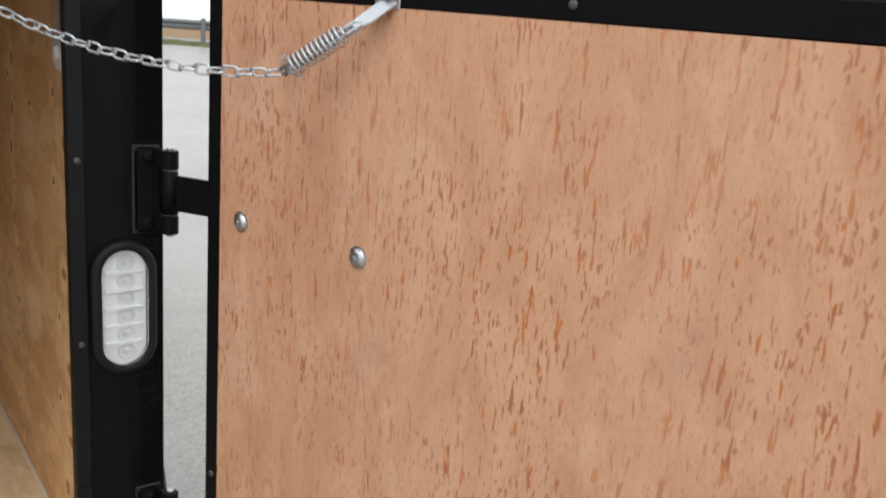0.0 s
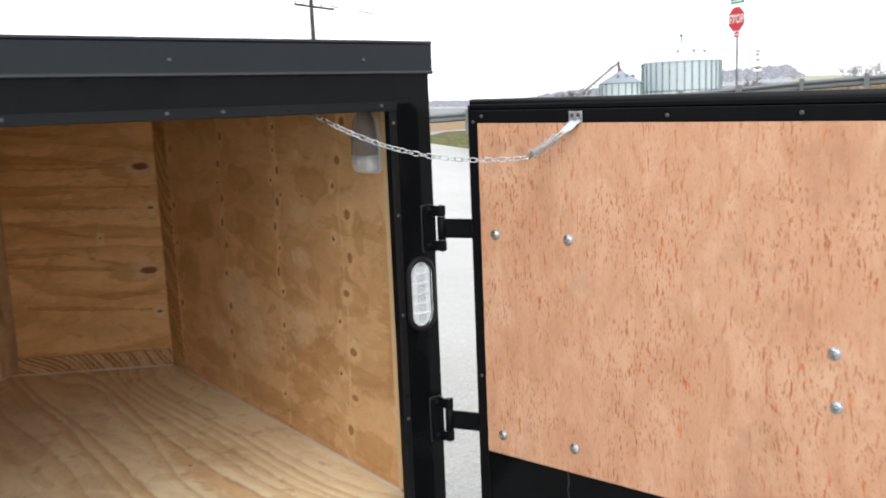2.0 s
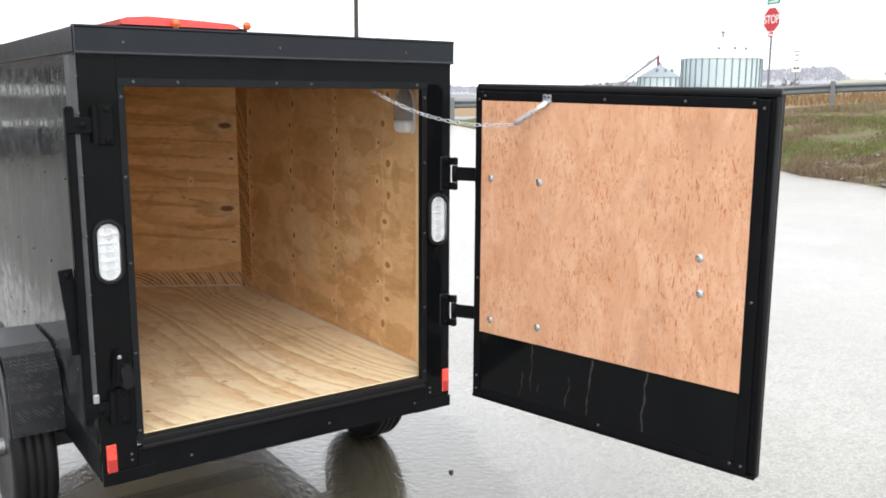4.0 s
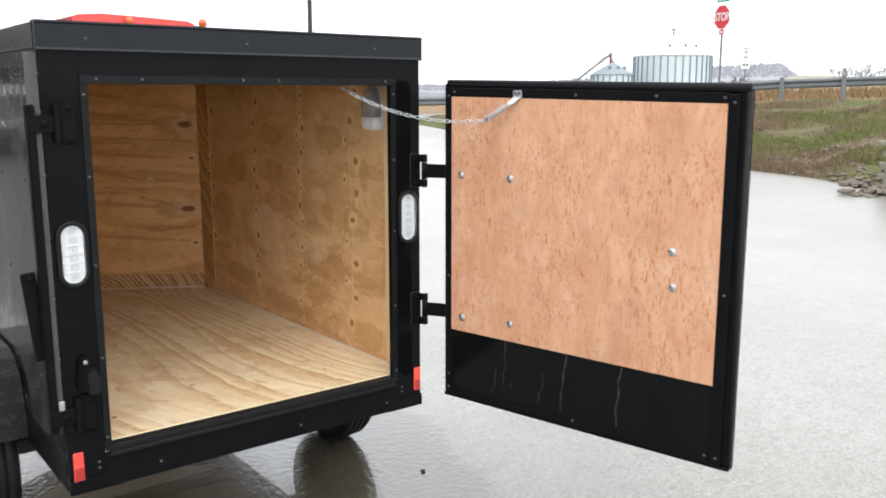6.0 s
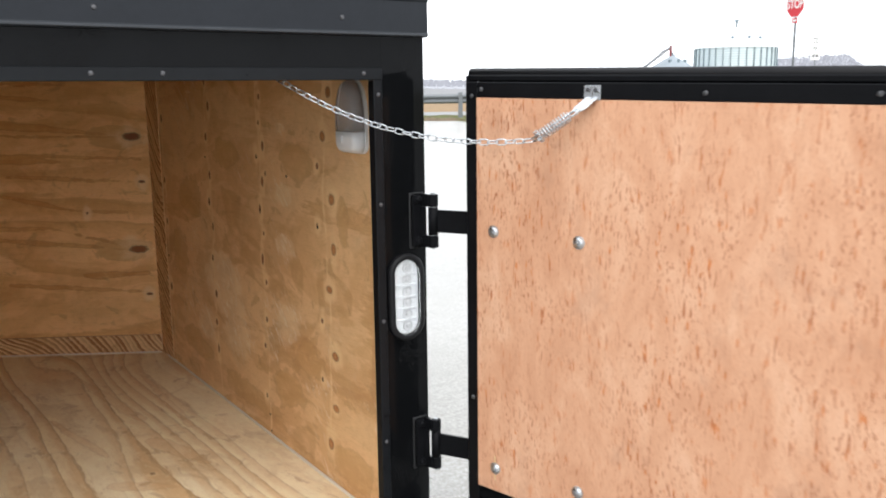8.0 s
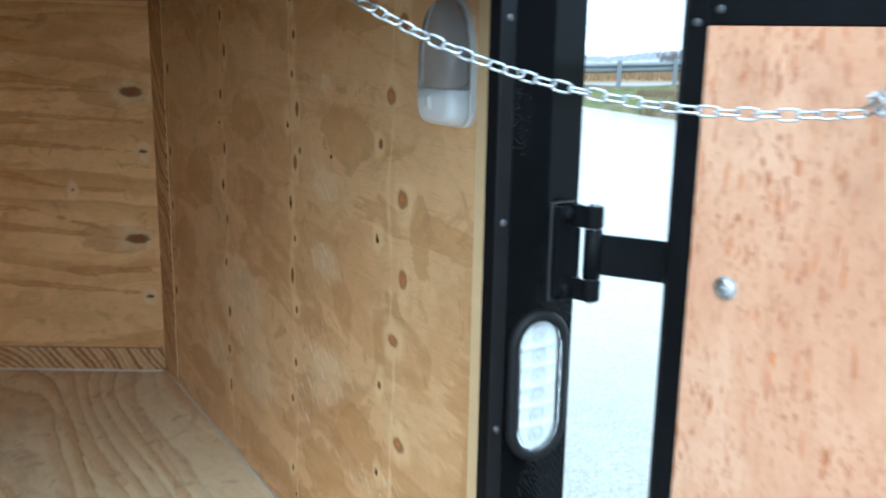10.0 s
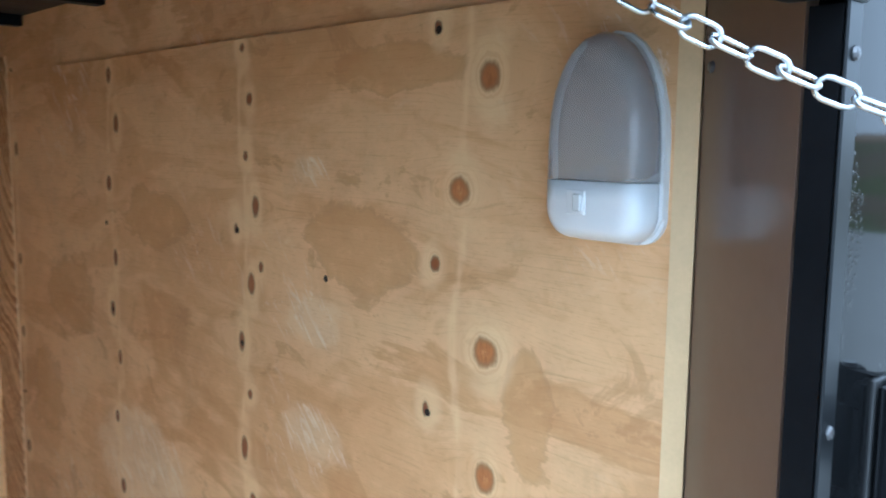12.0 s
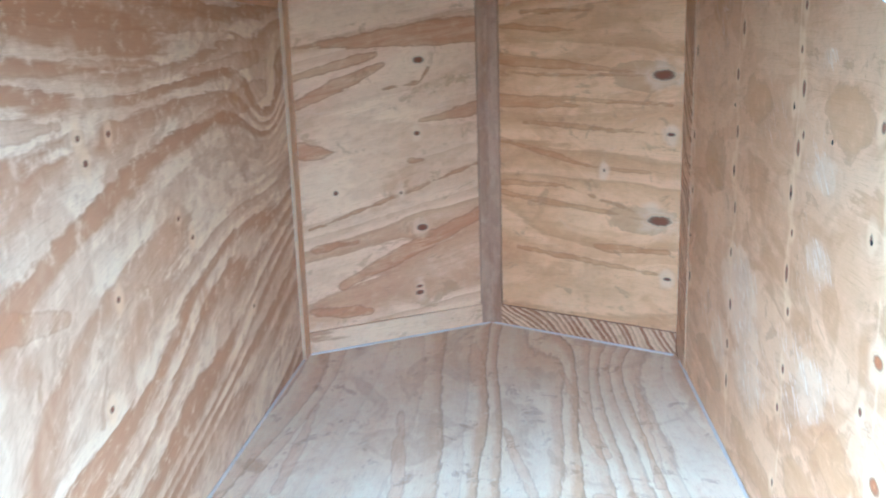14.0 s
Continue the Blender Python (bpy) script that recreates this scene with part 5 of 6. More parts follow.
def build_fender(s):
    prof = [(0.452, 0.540), (0.470, 0.650), (0.505, 0.735), (0.565, 0.785), (0.640, 0.802), (0.910, 0.802), (0.985, 0.785), (1.045, 0.735), (1.080, 0.650), (1.098, 0.540)]
    bm = bmesh.new()
    outer = prof
    inner = [(0.775 + (y - 0.775) * 0.985, z - 0.006 if z > 0.6 else z) for y, z in prof]
    ring = outer + inner[::-1]
    m = Matrix(((0, 0, s, s * (HALF - 0.003)), (1, 0, 0, 0), (0, 1, 0, 0), (0, 0, 0, 1)))
    prism(bm, ring, 0.163, m=m)
    bmesh.ops.recalc_face_normals(bm, faces=bm.faces)
    fender = part("fender", bm, TREAD_PLATE, trailer, "black diamond plate fender")
    # outer skirt, hanging from the edge
    skirt = prof + [(y, z - 0.05 if z > 0.6 else z) for y, z in [(0.775 + (y - 0.775) * 0.93, min(z, 0.802) - 0.0) for y, z in prof]][::-1]
    bm = prism(bmesh.new(), skirt, 0.004, m=Matrix(((0, 0, s, s * 0.7925), (1, 0, 0, 0), (0, 1, 0, 0), (0, 0, 0, 1))))
    bmesh.ops.recalc_face_normals(bm, faces=bm.faces)
    part("skirt", bm, TREAD_PLATE, fender)
    part("edge_bead", tube(bmesh.new(), [(s * 0.795, y, z) for y, z in prof], 0.0035, 6), GREY_TRIM, fender, "scuffed rolled edge")


for s in (-1, 1):
    build_wheel(s)
    build_fender(s)
part("axle", boxed(-0.66, 0.66, 0.745, 0.805, 0.37, 0.43, bevel=0.006), BLACK_ROUGH, trailer)
for s in (-1, 1):
    part("spring", boxed(min(s * 0.46, s * 0.51), max(s * 0.46, s * 0.51), 0.48, 1.08, 0.43, 0.465, bevel=0.006), BLACK_ROUGH, trailer)
    for y in (0.50, 1.06):
        part("spring_hanger", boxed(min(s * 0.45, s * 0.52), max(s * 0.45, s * 0.52), y - 0.03, y + 0.03, 0.43, 0.56, bevel=0.004), BLACK_ROUGH, trailer)
for y in (0.30, 0.75, 1.20, 1.65):
    part("crossmember", boxed(-HALF + 0.046, HALF - 0.046, y - 0.02, y + 0.02, 0.555, 0.617, bevel=0.003), BLACK_ROUGH, trailer)

# ---- the rear door, swung wide; u runs from the hinges to the free edge, w towards its plywood ----
DO, DU, DN = Vector((0.6520, -0.2006, 0)), Vector((0.2577, -0.9662, 0)).normalized(), Vector((-0.9662, -0.2577, 0)).normalized()
SAG = -0.018


def D(u, w, z):
    return DO + DU * u + DN * w + Vector((0, 0, z + SAG * u))


def door_box(u0, u1, w0, w1, z0, z1, bevel=0.0):
    bm = boxed(u0, u1, w0, w1, z0, z1, bevel=bevel)
    for v in bm.verts:
        v.co = D(*v.co)
    bmesh.ops.recalc_face_normals(bm, faces=bm.faces)
    return bm


def build_door():
    U0, U1, Z0, Z1 = -0.050, 0.970, 0.589, 1.667
    door = part("rear_door", door_box(U0, U1, -0.040, -0.012, Z0 + 0.004, Z1 - 0.002, 0.002), BLACK_SATIN, trailer, "black trailer door lined with red-flecked plywood, swung wide open")
    sheet = ply_panel("door_panel", (0, 0, 0), (1, 0, 0), (0, 0, 1), 0.942, 1.637 - 0.829, 0.009, LAUAN, door, [], False, "pinkish plywood panel with red-brown flecks", cell=0.05)
    for v in sheet.data.vertices:
        x, y, z = v.co
        v.co = D(x - 0.023, -y, z + 0.829)
    # inner frame of black channel
    for name, args in (("stile", (U0, -0.0235, -0.0115, -0.001, Z0, Z1)), ("stile", (0.9195, 0.953, -0.0115, -0.001, Z0, Z1 - 0.004)),
                       ("rail", (-0.023, 0.919, -0.0115, -0.001, 1.6375, Z1)), ("rail", (-0.023, 0.919, -0.0115, -0.003, Z0, Z0 + 0.026))):
        part(name, door_box(*args, 0.0015), BLACK_SATIN, door)
    part("kick_panel", door_box(-0.023, 0.919, -0.0115, -0.007, Z0 + 0.027, 0.8285), KICK_GLOSS, door, "black lower panel with dried drip marks")
    # outer flange with its bulb seal
    part("flange", door_box(U0 - 0.006, U0 - 0.0005, -0.042, -0.006, Z0 - 0.004, Z1 + 0.012, 0.002), BLACK_SATIN, door)
    part("flange", door_box(0.954, U1 + 0.008, -0.044, -0.016, Z0 - 0.004, Z1 + 0.010, 0.003), BLACK_SATIN, door)
    part("flange", door_box(U0 - 0.006, U1 + 0.008, -0.046, -0.012, Z1 + 0.0005, Z1 + 0.014, 0.003), BLACK_SATIN, door)
    part("flange", door_box(U0 - 0.010, U1 + 0.008, -0.044, -0.006, Z0 - 0.012, Z0 - 0.0005, 0.003), BLACK_SATIN, door)
    part("bulb_seal", tube(bmesh.new(), [D(U0 - 0.006, -0.026, Z1 + 0.016), D(U1 + 0.004, -0.026, Z1 + 0.016)], 0.0105, 10), RUBBER, door, "black rubber bulb seal", smooth=True)
    part("bulb_seal", tube(bmesh.new(), [D(U1 + 0.002, -0.018, Z0 + 0.002), D(U1 + 0.002, -0.018, Z1 + 0.004)], 0.0085, 8), RUBBER, door, smooth=True)
    part("outer_skin", door_box(U0 - 0.004, U1 + 0.006, -0.049, -0.0465, Z0 - 0.010, Z1 + 0.010), BLACK_GLOSS, door)
    face = basis((0, 0, 0), DU, (0, 0, 1), DN)
    # carriage bolts, zinc, with washers
    for u, z in ((0.019, 1.376), (0.216, 1.378), (0.780, 1.206), (0.786, 1.102), (0.023, 0.879), (0.222, 0.890)):
        bolt = part("bolt", lathe(bmesh.new(), [(0.0125, 0), (0.0125, 0.0016), (0.0105, 0.0020), (0.0095, 0.0040), (0.0070, 0.0056), (0.0045, 0.0060), (0.0038, 0.0046)], 20), ZINC, door, "zinc bolt and washer")
        bolt.matrix_basis = Matrix.Translation(D(u, 0.0002, z)) @ face
        part("nut", lathe(bmesh.new(), [(0.0032, 0.0047), (0.0032, 0.0072), (0.0022, 0.0078)], 6), STEEL, bolt)
    for u, z in ((-0.036, 1.640), (-0.012, 1.653), (0.938, 1.640), (0.910, 1.653), (0.448, 1.651), (0.71, 1.653), (-0.036, 0.662), (-0.036, 0.615), (0.466, 0.610), (0.905, 0.612), (0.938, 0.612), (0.938, 1.1), (-0.036, 1.02)):
        again("screw", SCREW, Matrix.Translation(D(u, -0.001, z)) @ face, door)
    part("torn_fibre", door_box(0.0205, 0.0235, 0.0001, 0.0006, 0.852, 0.905), PINE_EDGE, door, "pale torn fibres by a bolt")
    # straps from the hinges, running on along the outer skin
    for z in (1.379, 0.878):
        bm = bmesh.new()
        a, b, c = Vector((PIN_X + 0.007, PIN_Y - 0.008, z)), D(-0.05, -0.053, z), D(0.30, -0.053, z)
        b.z = c.z = z
        th = Vector((0.006, 0, 0))
        ring = []
        for p in (a, b, c):
            ring.append([bm.verts.new(p + o + Vector((0, 0, h))) for o, h in ((-th / 2, -0.024), (th / 2, -0.024), (th / 2, 0.024), (-th / 2, 0.024))])
        for r0, r1 in zip(ring, ring[1:]):
            for k in range(4):
                bm.faces.new((r0[k], r0[(k + 1) % 4], r1[(k + 1) % 4], r1[k]))
        bm.faces.new(ring[0][::-1])
        bm.faces.new(ring[-1])
        bmesh.ops.recalc_face_normals(bm, faces=bm.faces)
        part("hinge_strap", bm, BLACK_SATIN, door, "black steel hinge strap")
        part("strap_barrel", tube(bmesh.new(), [(PIN_X, PIN_Y, z - 0.029), (PIN_X, PIN_Y, z + 0.029)], 0.0108, 16), BLACK_SATIN, door, smooth=True)
    # dried drips on the lower panel
    rng = random.Random(5)
    for u, z1, z0, wide in ((0.198, 0.822, 0.660, 0.003), (0.168, 0.72, 0.63, 0.0025), (0.347, 0.74, 0.638, 0.003), (0.438, 0.82, 0.628, 0.005), (0.630, 0.822, 0.628, 0.005), (0.23, 0.69, 0.66, 0.002)):
        bm = bmesh.new()
        last = None
        x = u
        for k in range(13):
            z = z1 + (z0 - z1) * k / 12
            x += rng.uniform(-0.004, 0.004) - 0.0008
            w = wide * rng.uniform(0.15, 0.8)
            row = [bm.verts.new(D(x - w, -0.0066, z)), bm.verts.new(D(x + w, -0.0066, z))]
            if last:
                bm.faces.new((last[0], last[1], row[1], row[0]))
            last = row
        part("drip_mark", bm, DRIP, door, "dried pale drip mark")
    # plate that holds the spring
    plate = part("chain_plate", door_box(0.222, 0.255, -0.0005, 0.0015, 1.636, 1.662, 0.0005), ZINC, door, "zinc plate for the door chain")
    a, b = D(0.240, 0.002, 1.642), D(0.226, 0.022, 1.622)
    tab = bmesh.new()
    prism(tab, stadium(0.026, 0.050, 8), 0.002, m=basis((a + b) / 2, DU, (b - a).normalized(), DU.cross((b - a).normalized())))
    part("tab", tab, ZINC, plate)
    for u in (0.231, 0.246):
        again("screw", SCREW, Matrix.Translation(D(u, 0.0016, 1.654)) @ face, plate)
    return door


DRIP = scuffed("dried_mineral_drip", (0.022, 0.022, 0.023), 0.6, vary=0.6, scale=90)
rear_door = build_door()


# ---- spring and chain that hold the door ----
def build_chain():
    low, high = Vector((0.635, -0.363, 1.562)), D(0.226, 0.024, 1.620)
    far = Vector((0.300, 0.078, 1.707))

    def hang(q):
        """Along the sagging line, from the spring at 0 to the hook at 1."""
        p = low.lerp(far, q)
        p.z += q * (1 - q) * (-0.2123 - 0.0289 * (q - 0.5))
        return p
    hook = far
    chain = thing("door_chain", "", "")
    chain.parent = trailer
    axis = (high - low).normalized()
    side = axis.orthogonal().normalized()
    up = axis.cross(side)
    length = (high - low).length
    turns, coil = 12, []
    for k in range(turns * 14 + 1):
        f = k / (turns * 14)
        r = 0.0102 if f < 0.9 else 0.0102 * (1 - (f - 0.9) * 4)
        coil.append(low + axis * (0.012 + (length - 0.03) * f) + r * (side * math.cos(f * turns * 2 * math.pi) + up * math.sin(f * turns * 2 * math.pi)))
    part("spring", tube(bmesh.new(), coil, 0.0013, 6), ZINC, chain, "zinc compression spring", smooth=True)
    # two draw-bar loops through the spring
    for turn in (0, 1):
        e = (side if turn else up) * 0.0045
        loop = [low + e, low + axis * (length - 0.004) + e, low + axis * length + e * 0.4, low + axis * length - e * 0.4, low + axis * (length - 0.004) - e, low - e]
        part("draw_bar", tube(bmesh.new(), loop, 0.0014, 6), ZINC, chain, smooth=True)
    for k in (0, 1):
        e = (side if k else up) * 0.013
        part("draw_hook", tube(bmesh.new(), [low - e + axis * 0.016, low - e + axis * 0.010, low + e + axis * 0.010, low + e + axis * 0.016], 0.0014, 6), ZINC, chain)
    # sagging line of links
    pts = []
    for k in range(201):
        pts.append(hang(1 - k / 200))
    run = [0.0]
    for a, b in zip(pts, pts[1:]):
        run.append(run[-1] + (b - a).length)
    pitch, inner = 0.0165, 0.0215
    count = int(run[-1] / pitch)
    pitch = run[-1] / count
    outline = []
    for x, y in stadium(0.0105, inner - 0.0015, 6):
        outline.append((y, x, 0))
    link = None
    rng = random.Random(2)
    for k in range(count):
        s0 = (k + 0.5) * pitch
        i = min(range(201), key=lambda j: abs(run[j] - s0))
        p, way = pts[i], (pts[min(200, i + 1)] - pts[max(0, i - 1)]).normalized()
        flat = way.cross(Vector((0, 0, 1))).normalized()
        m = basis(p, way, flat, way.cross(flat)) @ Matrix.Rotation(radians(90 * (k % 2) + 28 + rng.uniform(-14, 14)), 4, "X")
        if link is None:
            link = part("link", tube(bmesh.new(), outline, 0.00135, 6, closed=True), ZINC, chain, smooth=True)
            link.matrix_basis = m
        else:
            again("link", link, m, chain)
    part("hook", tube(bmesh.new(), [hook + Vector((0.0, 0.012, 0.020)), hook + Vector((0, 0.012, 0.006)), hook + Vector((0, 0.004, -0.004)), hook + Vector((0.004, -0.006, 0.002))], 0.0022, 8), STEEL, chain)


build_chain()


# ---- ground: one sheet from under the trailer to the horizon; bearings in degrees from +y towards +x, about HUB ----
HUB = Vector((-1.2, -2.5, 0))


def table(rows, x):
    if x <= rows[0][0]:
        return rows[0][1]
    for (a, u), (b, v) in zip(rows, rows[1:]):
        if x <= b:
            return u + (v - u) * (x - a) / (b - a)
    return rows[-1][1]


FOOT = [(10, 30.0), (36, 30.0), (42, 28.0), (50, 26.0), (56.2, 24.0), (58.5, 21.2), (62.3, 19.6), (65.7, 17.0), (70, 16.8), (90, 16.8), (110, 20.0)]
FOOT_Z = [(10, 0.90), (36, 0.80), (40, 0.50), (44, 0.34), (50, 0.12), (55, 0.0)]
RAIL_R = 32.0
RAIL_Z = [(10, 0.92), (37, 0.95), (42, 1.05), (47, 1.15), (53, 1.32), (57, 1.45), (60, 1.55), (64, 1.63), (70, 1.72), (90, 1.9)]


def spot(az, r, z=0.0):
    """A place by bearing and distance; beyond the lot the land falls away a little."""
    a = radians(az - 1.15 * min(1.0, max(0.0, (az - 30) / 18)))
    fall = 0.006 * min(1.0, max(0.0, (az - 4) / 12)) if az <= 110 else 0.006 * max(0.0, 1 - (az - 110) / 30)
    return Vector((HUB.x + r * math.sin(a), HUB.y + r * math.cos(a), z - fall * max(0.0, r - 5.0)))


def rough_at(x, y, amount):
    return amount * (noise.noise((x * 0.9, y * 0.9, 0.3)) + 0.5 * noise.noise((x * 2.3, y * 2.3, 1.7)))


def crown(r):
    """The lot is crowned where the trailer stands and falls away round it."""
    k = min(1.0, max(0.0, (r - 6.0) / 10.0))
    return 0.12 * (1 - k * k * (3 - 2 * k))


def ground_z(az, r):
    f, fz, rz = table(FOOT, az), table(FOOT_Z, az), table(RAIL_Z, az)
    if r <= 9.0:
        return crown(r)
    if r <= f:
        return crown(r) + fz * ((r - 9.0) / (f - 9.0)) ** 1.3
    if r <= RAIL_R + 0.6:
        k = (r - f) / (RAIL_R + 0.6 - f)
        return fz + (rz - fz) * (k ** 0.8)
    if r <= 41:
        return rz - 0.05
    if r <= 46:
        return rz - 0.05 + 0.42 * (r - 41) / 5
    return rz + 0.37 - min(1.6, (r - 46) * 0.03)


def build_ground():
    seen = [10 + 1.0 * k for k in range(101)]
    rest = [120 + 10 * k for k in range(25)]
    bearings = seen + rest
    verts, faces, kinds = [(HUB.x, HUB.y, crown(0))], [], []
    def radii(az):
        inside = 10 <= az <= 110
        f = table(FOOT, az) if inside else 30.0
        near = [f * k / 14 for k in range(1, 15)]
        bank = [f + (RAIL_R + 0.6 - f) * k / 16 for k in range(1, 17)]
        return near + bank + [36.0, 41.0, 43.0, 46.0, 60.0, 120.0, 300.0, 900.0, 2500.0], inside
    n = None
    for az in bearings:
        rs, inside = radii(az)
        n = len(rs)
        for k, r in enumerate(rs):
            z = ground_z(az, r) if inside else crown(r)
            p = spot(az, r, z)
            if inside and 14 <= k < 30:
                p.z += rough_at(p.x, p.y, 0.11) * min(1.0, (k - 13) / 3)
            verts.append(tuple(p))
    m = len(bearings)
    for j in range(m):
        a, b = 1 + j * n, 1 + ((j + 1) % m) * n
        inside = j < len(seen) - 1
        faces.append((0, b, a))
        kinds.append(0)
        for k in range(n - 1):
            faces.append((a + k, b + k, b + k + 1, a + k + 1))
            if k < 13:
                kinds.append(0)
            elif not inside:
                kinds.append(0 if k < 29 else 4)
            else:
                kinds.append(1 if k < 29 else 2 if k < 31 else 3 if k < 33 else 4)
    mesh = bpy.data.meshes.new("ground")
    mesh.from_pydata(verts, [], faces)
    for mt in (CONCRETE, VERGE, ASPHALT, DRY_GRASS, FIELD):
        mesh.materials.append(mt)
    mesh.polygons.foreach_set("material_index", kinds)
    mesh.update()
    bm = bmesh.new()
    bm.from_mesh(mesh)
    bmesh.ops.recalc_face_normals(bm, faces=bm.faces)
    if bm.faces[0].normal.z < 0:
        bmesh.ops.reverse_faces(bm, faces=bm.faces)
    bm.to_mesh(mesh)
    bm.free()
    tagged(new("ground", mesh), "wet pale concrete lot rising to a grassy road bank", "ground", kind="structure")


build_ground()
bm = bmesh.new()
bmesh.ops.create_icosphere(bm, subdivisions=2, radius=0.009)
for v in bm.verts:
    v.co = Vector((v.co.x * 1.2, v.co.y, v.co.z * 0.7)) * (1 + 0.18 * math.sin(900 * v.co.x + 500 * v.co.y))
    v.co += Vector((0.79, 0.19, 0.1245))
tagged(part("pebble", bm, BLACK_ROUGH), "small dark pebble lying on the wet concrete", "pebble")
bm = boxed(-26.0, -1.30, 1.0, 27.0, -0.05, 0.125)
tagged(part("gravel_apron", bm, GRAVEL), "dark wet gravel apron beside the concrete", "pavement", kind="structure")


def on_bank(rng, a0, a1, k0, k1):
    az = rng.uniform(a0, a1)
    f = table(FOOT, az)
    r = f + (RAIL_R - f) * rng.uniform(k0, k1)
    p = spot(az, r, ground_z(az, r))
    p.z += rough_at(p.x, p.y, 0.11) * min(1.0, 16 * (r - f) / (RAIL_R - f) / 3)
    return p


def build_blades(name, material, count, tall, wide, seed, span, label, patchy):
    rng = random.Random(seed)
    verts, faces = [], []
    made = 0
    while made < count:
        p = on_bank(rng, *span)
        if patchy and noise.noise((p.x * 0.45, p.y * 0.45, seed)) < patchy * rng.uniform(-0.3, 1.0):
            made += 0.25
            continue
        made += 1
        h, a = tall * rng.uniform(0.4, 1.2), rng.uniform(0, 6.28)
        w = wide * rng.uniform(0.6, 1.3)
        lean = Vector((rng.uniform(-1, 1), rng.uniform(-1, 1), 0)) * h * 0.6
        s = Vector((math.cos(a), math.sin(a), 0)) * w
        n = len(verts)
        verts += [tuple(p - s - Vector((0, 0, 0.02))), tuple(p + s - Vector((0, 0, 0.02))), tuple(p + lean + Vector((0, 0, h)))]
        faces.append((n, n + 1, n + 2))
    mesh = bpy.data.meshes.new(name)
    mesh.from_pydata(verts, [], faces)
    mesh.materials.append(material)
    tagged(new(name, mesh), label, "grass", kind="stuff")


build_blades("grass", GREEN_GRASS, 58000, 0.11, 0.014, 3, (50, 88, 0.14, 0.74), "short green grass on the road bank", 0.8)
build_blades("dead_grass", TAN_GRASS, 60000, 0.15, 0.012, 8, (44, 88, 0.0, 1.0), "dead tan grass on the road bank", 0.25)
build_blades("fallen_leaves", LEAF_LITTER, 46000, 0.055, 0.045, 12, (46, 88, 0.0, 0.80), "brown fallen leaves along the bank foot", 0.35)


def build_tall_grass():
    rng = random.Random(21)
    verts, faces = [], []
    for _ in range(9000):
        az, r = rng.uniform(40, 88), rng.uniform(41.5, 46.5)
        p = spot(az, r, ground_z(az, r))
        h, a = rng.uniform(0.15, 0.5), rng.uniform(0, 6.28)
        s = Vector((math.cos(a), math.sin(a), 0)) * 0.03
        lean = Vector((rng.uniform(-1, 1), rng.uniform(-1, 1), 0)) * h * 0.4
        n = len(verts)
        verts += [tuple(p - s), tuple(p + s), tuple(p + lean + Vector((0, 0, h)))]
        faces.append((n, n + 1, n + 2))
    mesh = bpy.data.meshes.new("tall_grass")
    mesh.from_pydata(verts, [], faces)
    mesh.materials.append(DRY_GRASS)
    tagged(new("tall_grass", mesh), "tall dry brown grass beyond the road", "grass", kind="stuff")


build_tall_grass()


# ---- guardrail along the road ----
def build_guardrail():
    rail = thing("guardrail", "weathered galvanised steel road guardrail on posts", "guardrail")
    step = 3.4
    bearings = [12.25 + step * k for k in range(23)]
    def at(az):
        return spot(az, RAIL_R, table(RAIL_Z, az))
    prof = [(0.0, 0.0), (0.018, 0.02), (0.075, 0.05), (0.075, 0.095), (0.018, 0.125), (0.0, 0.155), (0.018, 0.185), (0.075, 0.215), (0.075, 0.26), (0.018, 0.29), (0.0, 0.31)]
    for a0, a1 in zip(bearings[:-1], bearings[1:]):
        bm = bmesh.new()
        rows = []
        for az in (a0, (a0 + a1) / 2, a1):
            p, out = at(az), (HUB - spot(az, RAIL_R)).normalized()
            rows.append([bm.verts.new(p + out * (0.06 + d) + Vector((0, 0, 0.40 + h))) for d, h in prof] + [bm.verts.new(p + out * (0.056 + d) + Vector((0, 0, 0.40 + h))) for d, h in prof[::-1]])
        for r0, r1 in zip(rows, rows[1:]):
            for k in range(len(r0)):
                bm.faces.new((r0[k], r0[(k + 1) % len(r0)], r1[(k + 1) % len(r0)], r1[k]))
        bmesh.ops.recalc_face_normals(bm, faces=bm.faces)
        part("beam", bm, GALV, rail)
    post = None
    for az in bearings:
        p, out = at(az), (HUB - spot(az, RAIL_R)).normalized()
        m = basis(p, out, Vector((0, 0, 1)).cross(out), (0, 0, 1))
        if post is None:
            bm = boxed(0.142, 0.23, -0.075, 0.075, -0.6, 0.78, bevel=0.01)
            post = part("post", bm, GALV, rail)
            post.matrix_basis = m
        else:
            again("post", post, m, rail)


build_guardrail()


# ---- stop sign and route sign ----
def words(text, size, material, m, parent, name):
    curve = bpy.data.curves.new(name, "FONT")
    curve.body, curve.size, curve.align_x, curve.align_y, curve.extrude = text, size, "CENTER", "CENTER", 0.001
    curve.offset = 0.008
    curve.materials.append(material)
    ob = new(name, curve)
    ob.parent = parent
    ob.matrix_basis = m
    return ob


